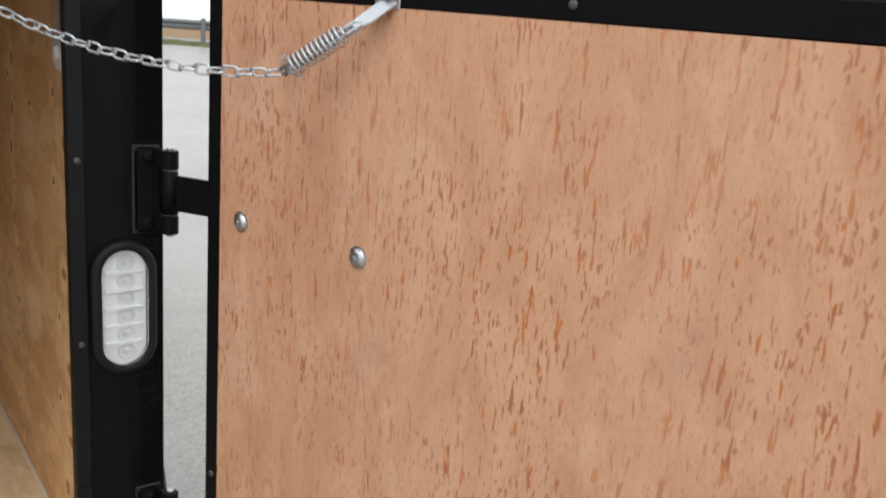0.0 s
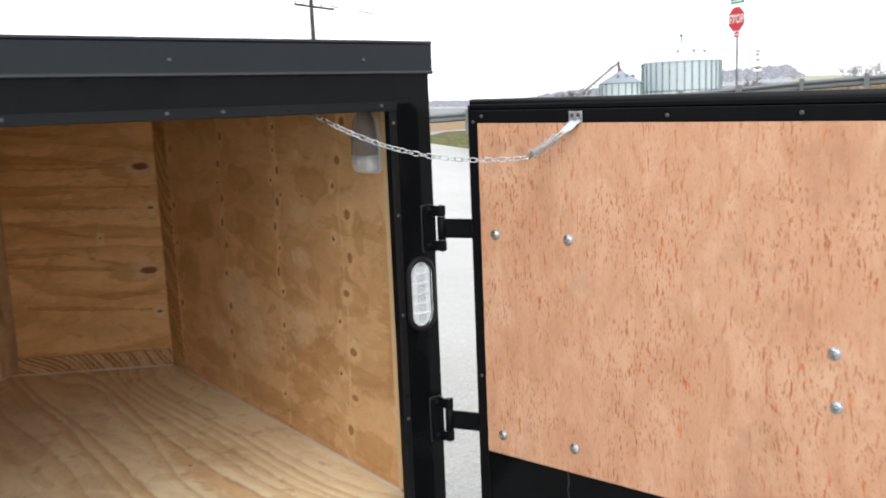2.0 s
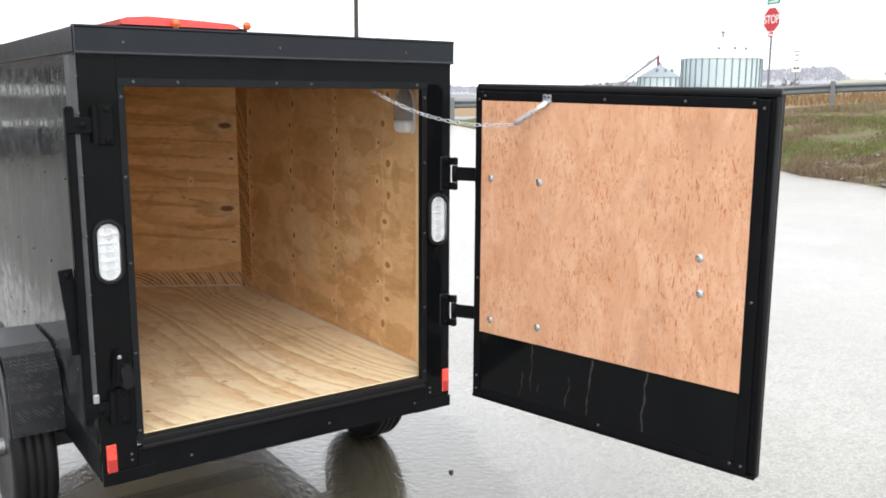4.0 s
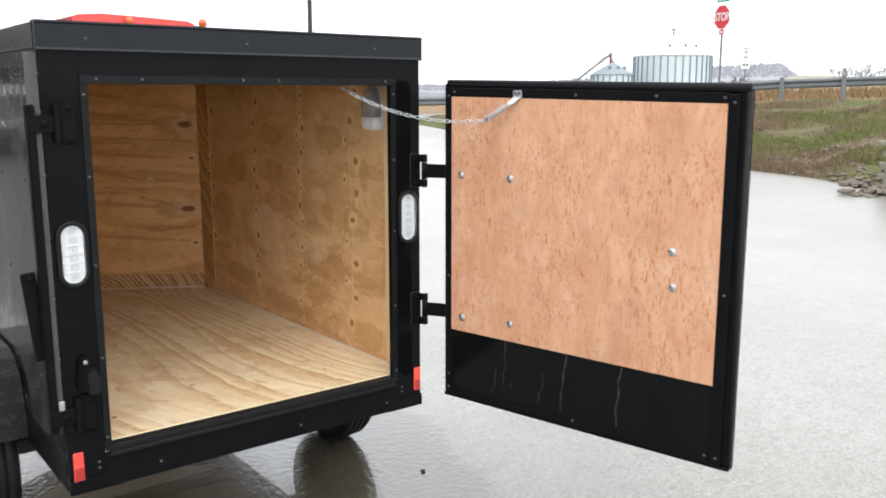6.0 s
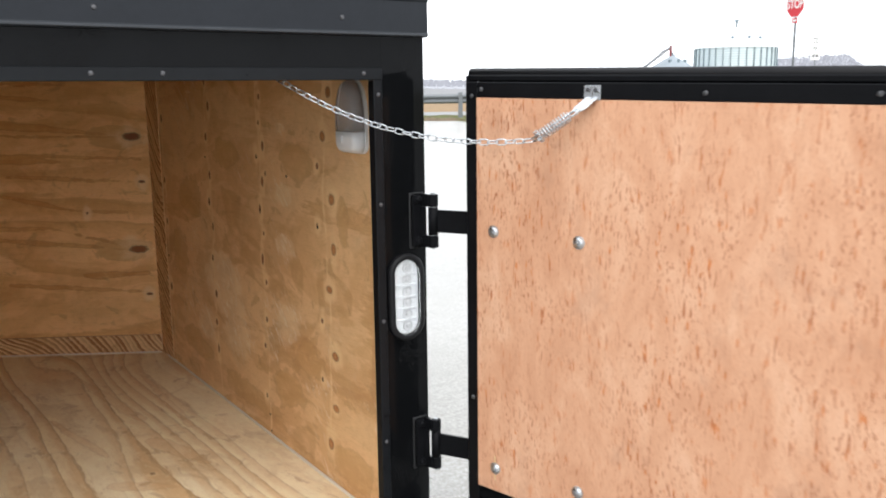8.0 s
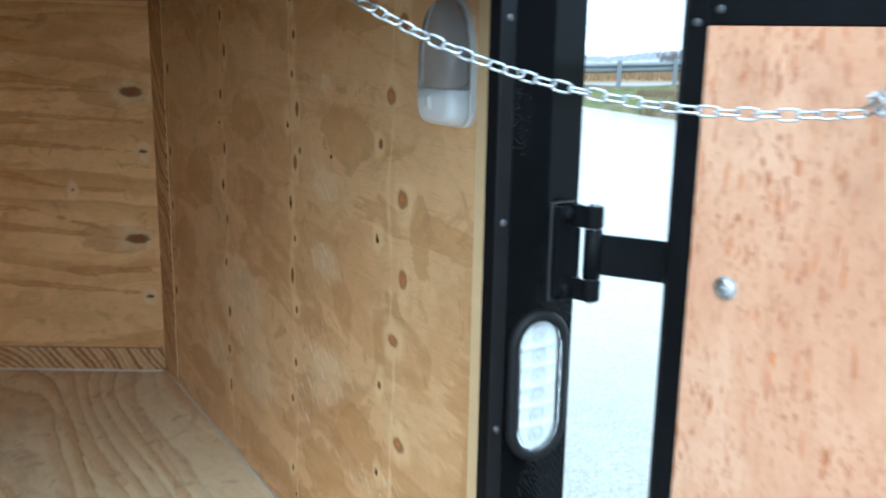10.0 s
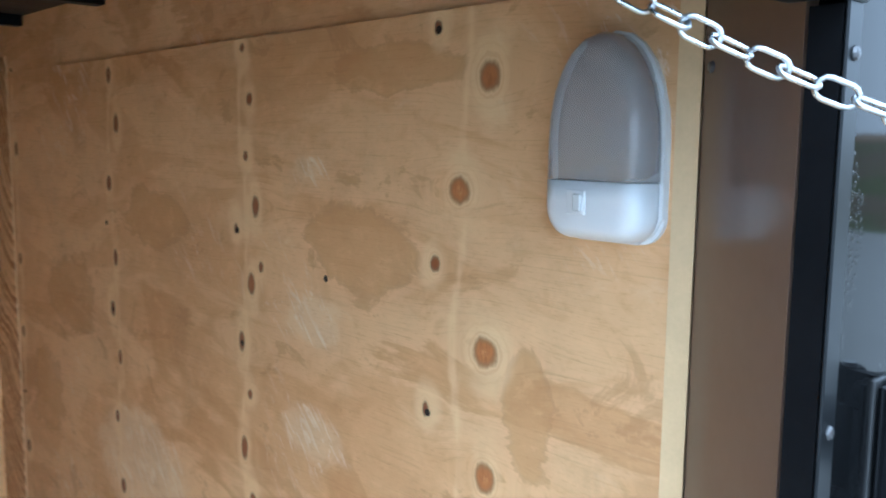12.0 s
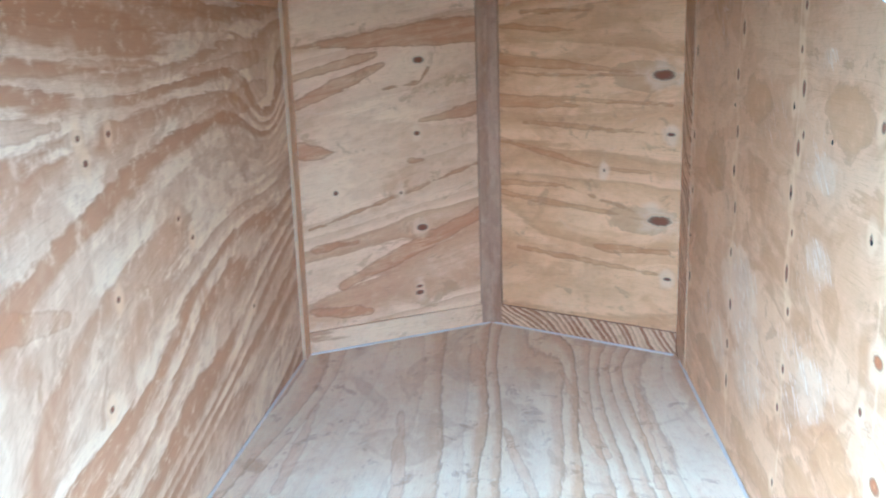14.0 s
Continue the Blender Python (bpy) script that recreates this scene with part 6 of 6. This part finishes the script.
def build_stop_sign():
    base = spot(56.25, 30.6, 1.35)
    sign = thing("stop_sign", "red octagonal stop sign on a thin steel post", "road sign", at=base)
    way = (HUB - spot(56.25, 30.6)).normalized()
    turn = Matrix.Rotation(radians(-50), 3, "Z") @ way
    face = basis((0, 0, 0), Vector((0, 0, 1)).cross(turn), (0, 0, 1), turn)
    top = 1.62 + 0.0850 * 30.6 - 1.35
    part("post", boxed(-0.03, 0.03, -0.025, 0.025, -0.3, top + 0.40, bevel=0.005), GALV, sign)
    octo = lambda r: [(r * math.cos(math.pi / 8 + k * math.pi / 4), r * math.sin(math.pi / 8 + k * math.pi / 4)) for k in range(8)]
    up = Matrix.Translation((0, 0, top)) @ face
    part("border", prism(bmesh.new(), octo(0.412), 0.004, m=up @ Matrix.Translation((0, 0, 0.030))), SIGN_WHITE, sign)
    part("plate", prism(bmesh.new(), octo(0.385), 0.003, m=up @ Matrix.Translation((0, 0, 0.0355))), SIGN_RED, sign, "red octagonal plate")
    words("STOP", 0.36, SIGN_WHITE, up @ Matrix.Translation((0, 0, 0.0405)) @ Matrix.Diagonal((0.82, 1.0, 1, 1)), sign, "lettering")
    part("small_plate", prism(bmesh.new(), [(-0.13, -0.075), (0.13, -0.075), (0.13, 0.075), (-0.13, 0.075)], 0.003, m=Matrix.Translation((0, 0, top - 0.47)) @ face @ Matrix.Translation((0, 0, 0.03))), SIGN_RED, sign)
    part("small_bar", prism(bmesh.new(), [(-0.09, -0.03), (0.09, -0.03), (0.09, 0.03), (-0.09, 0.03)], 0.002, m=Matrix.Translation((0, 0, top - 0.47)) @ face @ Matrix.Translation((0, 0, 0.034))), SIGN_WHITE, sign)
    for h, spin in ((0.56, 0), (0.74, 90)):
        s = Matrix.Translation((0, 0, top + h)) @ Matrix.Rotation(radians(spin), 4, "Z") @ face
        part("street_plate", prism(bmesh.new(), [(-0.30, -0.085), (0.30, -0.085), (0.30, 0.085), (-0.30, 0.085)], 0.004, m=s), SIGN_GREEN, sign, "green street name plate")
        part("plate_bar", prism(bmesh.new(), [(-0.22, -0.03), (0.22, -0.03), (0.22, 0.03), (-0.22, 0.03)], 0.002, m=s @ Matrix.Translation((0, 0, 0.005))), SIGN_WHITE, sign)


def build_route_sign():
    d = 60.0
    base = spot(57.7, d, ground_z(57.7, d))
    sign = thing("route_sign", "white roadside plates stacked on a thin post", "road sign", at=base)
    way = (HUB - spot(57.7, d)).normalized()
    face = basis((0, 0, 0), Vector((0, 0, 1)).cross(way), (0, 0, 1), way)
    part("post", boxed(-0.03, 0.03, -0.03, 0.03, -0.3, 1.62 + 0.053 * d - ground_z(57.7, d), bevel=0.006), GALV, sign)
    for z, w, h in ((0.0353, 0.52, 0.46), (0.0432, 0.34, 0.26), (0.0486, 0.34, 0.26), (0.0525, 0.46, 0.16)):
        m = Matrix.Translation((0, 0, 1.62 + z * d - ground_z(57.7, d))) @ face @ Matrix.Translation((0, 0, 0.04))
        plate = part("plate", prism(bmesh.new(), [(-w / 2, -h / 2), (w / 2, -h / 2), (w / 2, h / 2), (-w / 2, h / 2)], 0.006, m=m), SIGN_WHITE, sign)
        for s in (-1, 1):
            part("mark", prism(bmesh.new(), [(s * w * 0.06, -h * 0.22), (s * w * 0.42, 0), (s * w * 0.06, h * 0.22)][::s], 0.002, m=m @ Matrix.Translation((0, 0, 0.0065))), SIGN_BLACK, plate)


build_stop_sign()
build_route_sign()


# ---- grain bins, auger ----
def build_bin(az, d, radius, eave, apex, ribs, cap, label, roofing):
    base = spot(az, d, 0.0)
    b = thing("grain_bin", label, "grain bin", "grain bins beyond the road", at=base)
    rows = [(radius, 0.0)]
    k = 0
    while rows[-1][1] < eave - 0.2:
        rows.append((radius + 0.025 * (k % 2), rows[-1][1] + 0.12))
        k += 1
    rows.append((radius, eave))
    part("wall", lathe(bmesh.new(), rows, 64), BIN_STEEL, b, "pale corrugated steel wall")
    part("roof", lathe(bmesh.new(), [(radius + 0.12, eave - 0.06), (radius + 0.12, eave + 0.02), (radius * 0.12, apex - 0.15), (radius * 0.12, apex)], 48), roofing, b, "conical steel roof")
    part("band", lathe(bmesh.new(), [(radius + 0.05, eave * 0.50), (radius + 0.06, eave * 0.50 + 0.05), (radius + 0.05, eave * 0.50 + 0.10)], 64), BIN_RIB, b)
    rib = None
    for k in range(ribs):
        m = Matrix.Rotation(2 * math.pi * k / ribs, 4, "Z")
        if rib is None:
            rib = part("stiffener", boxed(radius + 0.02, radius + 0.13, -0.045, 0.045, 0.05, eave - 0.05), BIN_RIB, b)
        else:
            again("stiffener", rib, m, b)
    for k in range(5):
        a = radians(-150 + k * 38)
        p = Vector((math.cos(a), math.sin(a), 0)) * radius * 0.62
        part("roof_vent", boxed(p.x - 0.11, p.x + 0.11, p.y - 0.11, p.y + 0.11, eave + (apex - eave) * 0.36, eave + (apex - eave) * 0.36 + 0.35, bevel=0.03), BIN_RIB, b)
    part("peak_cap", tube(bmesh.new(), [(0, 0, apex - 0.02), (0, 0, apex + cap)], 0.10, 10), BIN_RIB, b)
    if cap > 0.5:
        part("peak_vane", boxed(-0.28, 0.28, -0.05, 0.05, apex + cap - 0.25, apex + cap), BIN_RIB, b)


build_bin(53.4, 100.0, 4.08, 6.15, 8.3, 34, 0.75, "large pale corrugated steel grain bin with vertical ribs", BIN_ROOF)
build_bin(49.75, 95.0, 2.14, 4.10, 5.45, 20, 0.2, "small pale steel grain bin with conical roof", GREY_ROOF)


def build_auger():
    a, b = spot(46.6, 93.0, 2.4), spot(49.63, 93.0, 1.62 + 0.0482 * 93)
    auger = thing("grain_auger", "dark slanted grain auger leaning over the small bin", "auger", at=(a.x, a.y, 0))
    o = Vector((a.x, a.y, 0))
    part("tube", tube(bmesh.new(), [a - o - (b - a) * 0.6, b - o], 0.13, 10), AUGER_GREY, auger)
    part("drive", tube(bmesh.new(), [b - o + Vector((0, 0, 0.15)), b - o - Vector((0, 0, 0.9))], 0.13, 10), DARK_RED, auger, "dull red drive housing")
    part("truss", tube(bmesh.new(), [a - o, (a + b) / 2 - o + Vector((0, 0, 0.6)), b - o], 0.05, 6), AUGER_GREY, auger)
    mid = (a + b) / 2 - o
    part("leg", tube(bmesh.new(), [mid, (mid.x + 0.5, mid.y, 0)], 0.06, 6), AUGER_GREY, auger)


build_auger()


# ---- utility pole with crossarm and wires ----
def build_pole():
    base = spot(29.5, 47.0, 0.1)
    pole = thing("utility_pole", "dark wooden utility pole with a crossarm", "utility pole", at=base)
    top = 1.64 + 0.1282 * 47 - 0.4
    way = (HUB - spot(29.5, 47.0)).normalized()
    side = Vector((0, 0, 1)).cross(way)
    part("shaft", tube(bmesh.new(), [(0, 0, -0.5), (0, 0, top + 0.35)], [0.15, 0.11], 12), POLE_WOOD, pole)
    arm = part("crossarm", tube(bmesh.new(), [side * -0.85 + Vector((0, 0, top + 0.08)), side * 1.15 + Vector((0, 0, top - 0.24))], 0.055, 6), POLE_WOOD, pole)
    for k in (-0.78, -0.4, 0.5, 1.05):
        part("insulator", tube(bmesh.new(), [side * k + Vector((0, 0, top - 0.04 - k * 0.16)), side * k + Vector((0, 0, top + 0.12 - k * 0.16))], 0.035, 8), GALV, pole)
    part("box", boxed(-0.30, -0.05, -0.16, 0.16, 1.62 + 0.068 * 47 - 0.4 - 0.35, 1.62 + 0.068 * 47 - 0.4 + 0.15, bevel=0.02), GALV, pole)
    for k in (-0.9, 0.9):
        a = side * k * 0.85 + Vector((0, 0, top + 0.11 - k * 0.136))
        b = spot(62 if k > 0 else 66, 150.0, 11.0) - base
        pts = [a.lerp(b, i / 24) - Vector((0, 0, 2.6 * 4 * (i / 24) * (1 - i / 24))) for i in range(25)]
        wire = part("wire", tube(bmesh.new(), pts, 0.012, 5), POLE_WOOD, pole)


build_pole()


# ---- red tractor parked beyond the trailer; only its canopy shows over the roof ----
def build_tractor():
    o = Vector((1.36, 5.6, 0.07))
    t = thing("tractor", "red tractor with a red canopy and amber flashers", "tractor", at=o)
    roof = [(-0.50, 0.010), (-0.48, -0.028), (0.52, -0.030), (0.545, -0.010), (0.48, 0.016), (0.1, 0.034), (-0.25, 0.046), (-0.44, 0.030)]
    bm = prism(bmesh.new(), roof, 1.10, m=basis((0.02, 0.55, 2.178), (1, 0, 0), (0, 0, 1), (0, -1, 0)))
    bmesh.ops.recalc_face_normals(bm, faces=bm.faces)
    part("canopy", bm, RED_PAINT, t, "red moulded canopy")
    part("canopy_liner", boxed(-0.46, 0.55, -0.5, 0.5, 2.115, 2.147, bevel=0.01), BLACK_SATIN, t)
    for x in (-0.48, 0.48):
        part("roof_post", tube(bmesh.new(), [(x, 0.42, 0.75), (x, 0.42, 2.13)], 0.035, 8), BLACK_SATIN, t)
    for x, z in ((-0.02, 2.152), (0.62, 2.165)):
        fl = part("flasher", lathe(bmesh.new(), [(0.016, 0), (0.032, 0.016), (0.038, 0.038), (0.030, 0.062), (0.012, 0.074)], 16, m=Matrix.Translation((x, -0.58, z - 0.02))), AMBER, t, "amber flasher")
        part("stalk", tube(bmesh.new(), [(x, -0.58, z - 0.02), (x * 0.75, -0.50, 2.15)], 0.012, 6), BLACK_SATIN, fl)
    part("hood", boxed(-0.30, 0.30, 0.75, 2.0, 0.75, 1.30, bevel=0.08, segments=3), RED_PAINT, t)
    part("chassis", boxed(-0.22, 0.22, -0.5, 2.0, 0.45, 0.76, bevel=0.03), BLACK_ROUGH, t)
    part("seat", boxed(-0.24, 0.24, -0.10, 0.36, 0.95, 1.15, bevel=0.04), RUBBER, t)
    part("seat_back", boxed(-0.24, 0.24, -0.18, -0.08, 1.16, 1.55, bevel=0.04), RUBBER, t)
    part("steering_wheel", tube(bmesh.new(), [(0.17 * math.cos(a), 0.72 + 0.05 * math.sin(a), 1.35 + 0.16 * math.sin(a)) for a in [k * math.pi / 8 for k in range(16)]], 0.012, 6, closed=True), RUBBER, t)
    for x in (-0.62, 0.62):
        part("mudguard", boxed(x - 0.16, x + 0.16, -0.45, 0.45, 1.24, 1.30, bevel=0.02), RED_PAINT, t)
        for y, r, w in ((0.0, 0.60, 0.19), (1.7, 0.38, 0.13)):
            m = basis((x, y, r), (0, 1, 0), (0, 0, 1), (1, 0, 0))
            wh = part("wheel", lathe(bmesh.new(), [(r * 0.55, -w), (r * 0.85, -w), (r, -w * 0.8), (r, w * 0.8), (r * 0.85, w), (r * 0.55, w)], 28, m=m), RUBBER, t)
            part("rim", lathe(bmesh.new(), [(0.05, -w * 0.6), (r * 0.54, -w * 0.8), (r * 0.54, w * 0.8), (0.05, w * 0.6)], 24, m=m), SIGN_WHITE, wh)


build_tractor()


# ---- retaining wall of tan blocks, rubble at its foot ----
def build_retaining_wall():
    wall = thing("retaining_wall", "low tan concrete block retaining wall with capstones", "retaining wall")
    rng = random.Random(4)
    meshes = []
    for k in range(4):
        bm = boxed(-0.22, 0.22, -0.14, 0.14, 0.0, 0.097, bevel=0.012)
        for v in bm.verts:
            v.co += Vector((rng.uniform(-1, 1), rng.uniform(-1, 1), rng.uniform(-1, 1))) * 0.006
        meshes.append(part("block", bm, WALL_STONE, wall))
    first = [True] * 4
    for row in range(8):
        a0 = 66.05 + 0.05 * row
        n = 22
        for k in range(n):
            az = a0 + (k + 0.22 * (row % 2)) * 1.53
            p = spot(az, 17.3 + 0.025 * row, 0.02 + 0.1 * row)
            out = (HUB - spot(az, 17.3)).normalized()
            m = basis(p, Vector((0, 0, 1)).cross(out), out, (0, 0, 1))
            m = Matrix.Translation((rng.uniform(-0.01, 0.01), rng.uniform(-0.012, 0.012), 0)) @ m
            i = rng.randrange(4)
            if first[i]:
                meshes[i].matrix_basis = m
                first[i] = False
            else:
                again("block", meshes[i], m, wall)
    for k in range(20):
        az = 66.2 + k * 1.64
        p = spot(az, 17.4, 0.82)
        out = (HUB - spot(az, 17.4)).normalized()
        bm = boxed(-0.245, 0.245, -0.19, 0.19, 0.0, 0.075, bevel=0.012)
        cap = part("capstone", bm, WALL_STONE, wall)
        cap.matrix_basis = basis(p, Vector((0, 0, 1)).cross(out), out, (0, 0, 1))


build_retaining_wall()


def build_rubble():
    rng = random.Random(14)
    bm = bmesh.new()
    for k in range(560):
        if k < 140:
            # heap against the end of the wall
            az, back = rng.uniform(63.6, 69.5), rng.random()
            p = spot(az, 16.2 + 0.95 * back, 0.26 * back * rng.uniform(0.3, 1.0))
            size = rng.uniform(0.05, 0.12)
        elif rng.random() < 0.65:
            az = rng.uniform(65.0, 90)
            p = spot(az, table(FOOT, az) + rng.uniform(-0.5, 0.15), 0)
            size = rng.uniform(0.04, 0.11)
        else:
            p = on_bank(rng, 58.0, 67.5, 0.0, 0.30)
            size = rng.uniform(0.03, 0.10)
        out = bmesh.ops.create_icosphere(bm, subdivisions=1, radius=size)
        sx, sy, sz = rng.uniform(0.7, 1.5), rng.uniform(0.6, 1.2), rng.uniform(0.25, 0.55)
        turn = Matrix.Rotation(rng.uniform(0, 6.28), 3, "Z")
        for v in out["verts"]:
            c = v.co + Vector((rng.uniform(-1, 1), rng.uniform(-1, 1), rng.uniform(-1, 1))) * size * 0.22
            v.co = turn @ Vector((c.x * sx, c.y * sy, c.z * sz)) + p + Vector((0, 0, size * sz * 0.15))
    tagged(part("rubble", bm, ROCK), "grey rubble stones along the bank foot", "stones", kind="stuff")


build_rubble()


# ---- far wooded hills with bare trees ----
def build_hills():
    ridge = [(26, 0.042), (30, 0.038), (31.5, 0.028), (33, 0.018), (38, 0.015), (42.6, 0.0125), (46, 0.020), (50, 0.024), (56, 0.036), (58.4, 0.038), (59.7, 0.039), (60.6, 0.027), (61.6, 0.012), (95, 0.012)]
    d = 420.0
    rng = random.Random(9)
    verts, faces = [], []
    n = 0
    for k in range(0, 651):
        az = 30 + 0.1 * k
        h = 1.6 + table(ridge, az) * d + rng.uniform(-0.5, 0.5)
        a, b, c = spot(az, d, -3), spot(az, d, h * 0.55), spot(az, d + 30, h)
        verts += [tuple(a), tuple(b), tuple(c)]
        if k:
            i = 3 * k
            faces += [(i - 3, i, i + 1, i - 2), (i - 2, i + 1, i + 2, i - 1)]
    for _ in range(5200):
        az = rng.uniform(30, 61.5)
        h = 1.6 + table(ridge, az) * d
        f = rng.uniform(0.25, 1.0)
        p = spot(az, d - 2 + 30 * f, h * (0.5 + 0.5 * f))
        t, w = rng.uniform(0.5, 1.7), rng.uniform(0.2, 0.5)
        side = Vector((math.cos(radians(az)), -math.sin(radians(az)), 0)) * w
        i = len(verts)
        verts += [tuple(p - side), tuple(p + side), tuple(p + side * rng.uniform(-0.8, 0.8) + Vector((0, 0, t)))]
        faces.append((i, i + 1, i + 2))
    mesh = bpy.data.meshes.new("far_woods")
    mesh.from_pydata(verts, [], faces)
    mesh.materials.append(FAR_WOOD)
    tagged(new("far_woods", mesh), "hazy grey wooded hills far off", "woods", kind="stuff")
    # pale grassy rise to the right of the woods
    verts, faces = [], []
    rise = [(56, 0.0), (59.0, 0.018), (60.7, 0.0245), (62.2, 0.0240), (64, 0.0215), (70, 0.022), (95, 0.024)]
    for k in range(0, 391):
        az = 56 + 0.1 * k
        h = 1.6 + table(rise, az) * 260
        verts += [tuple(spot(az, 200, 1.0)), tuple(spot(az, 260, h)), tuple(spot(az, 330, h - 2))]
        if k:
            i = 3 * k
            faces += [(i - 3, i, i + 1, i - 2), (i - 2, i + 1, i + 2, i - 1)]
    mesh = bpy.data.meshes.new("field_rise")
    mesh.from_pydata(verts, [], faces)
    mesh.materials.append(FIELD)
    tagged(new("field_rise", mesh), "pale grassy rise beyond the road", "field", kind="structure")


build_hills()


def build_bare_tree(az, d, base_z, tall, seed, label, stout=1.0):
    rng = random.Random(seed)
    base = spot(az, d, base_z)
    tree = thing("bare_tree", label, "tree", "bare trees beyond the road", at=base)
    bm = bmesh.new()
    def grow(p, way, length, r, level):
        q = p + way * length
        tube(bm, [p, q], [r, r * 0.65], 4 if level else 6, caps=False)
        if level >= 4:
            return
        for _ in range(3 if level < 3 else 4):
            w = (way + Vector((rng.uniform(-1, 1), rng.uniform(-1, 1), rng.uniform(-0.2, 0.7))) * 0.75).normalized()
            grow(p.lerp(q, rng.uniform(0.55, 1.0)), w, length * rng.uniform(0.55, 0.8), r * (0.6 if stout == 1 else 0.72), level + 1)
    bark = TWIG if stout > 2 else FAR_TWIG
    part("trunk", tube(bmesh.new(), [(0, 0, -0.5), (0, 0, tall * 0.12)], [tall * 0.04, tall * 0.03], 6), bark, tree)
    for k in range(4):
        way = Vector((rng.uniform(-0.7, 0.7), rng.uniform(-0.7, 0.7), 1)).normalized()
        grow(Vector((0, 0, tall * 0.08)), way, tall * rng.uniform(0.28, 0.38), tall * 0.010 * stout, 1)
    part("crown", bm, bark, tree)


for az, d, tall, seed in ((62.9, 250, 6.0, 1), (63.4, 255, 6.5, 2), (64.0, 250, 5.5, 3), (64.6, 252, 4.8, 4), (66.1, 245, 6.4, 5), (67.0, 250, 5.5, 6), (63.7, 248, 4.5, 7), (65.3, 252, 6.0, 8), (65.7, 247, 5.4, 9), (63.1, 246, 5.0, 10), (64.3, 258, 6.6, 15)):
    build_bare_tree(az, d, 1.6 + 0.0215 * d - 1.8, tall, seed, "hazy bare winter tree on the far rise", 1.2)
for az, d, tall, seed in ((57.3, 62, 2.6, 11), (58.0, 63, 2.4, 12), (46.9, 90, 3.4, 13), (46.2, 92, 3.0, 14)):
    build_bare_tree(az, d, 1.0, tall, seed, "small bare shrub beside the road", 2.2)


def build_tree_line():
    rng = random.Random(33)
    verts, faces = [], []
    for _ in range(9000):
        az, d = rng.uniform(-110, 6), rng.uniform(55, 75)
        p = spot(az, d, 0)
        tall, w = rng.uniform(3.0, 8.5), rng.uniform(0.10, 0.5)
        side = Vector((math.cos(radians(az)), -math.sin(radians(az)), 0)) * w
        i = len(verts)
        verts += [tuple(p - side), tuple(p + side), tuple(p + side * rng.uniform(-3, 3) + Vector((0, 0, tall)))]
        faces.append((i, i + 1, i + 2))
    mesh = bpy.data.meshes.new("tree_line")
    mesh.from_pydata(verts, [], faces)
    mesh.materials.append(TWIG)
    tagged(new("tree_line", mesh), "line of bare grey trees along the lot", "woods", kind="stuff")


build_tree_line()


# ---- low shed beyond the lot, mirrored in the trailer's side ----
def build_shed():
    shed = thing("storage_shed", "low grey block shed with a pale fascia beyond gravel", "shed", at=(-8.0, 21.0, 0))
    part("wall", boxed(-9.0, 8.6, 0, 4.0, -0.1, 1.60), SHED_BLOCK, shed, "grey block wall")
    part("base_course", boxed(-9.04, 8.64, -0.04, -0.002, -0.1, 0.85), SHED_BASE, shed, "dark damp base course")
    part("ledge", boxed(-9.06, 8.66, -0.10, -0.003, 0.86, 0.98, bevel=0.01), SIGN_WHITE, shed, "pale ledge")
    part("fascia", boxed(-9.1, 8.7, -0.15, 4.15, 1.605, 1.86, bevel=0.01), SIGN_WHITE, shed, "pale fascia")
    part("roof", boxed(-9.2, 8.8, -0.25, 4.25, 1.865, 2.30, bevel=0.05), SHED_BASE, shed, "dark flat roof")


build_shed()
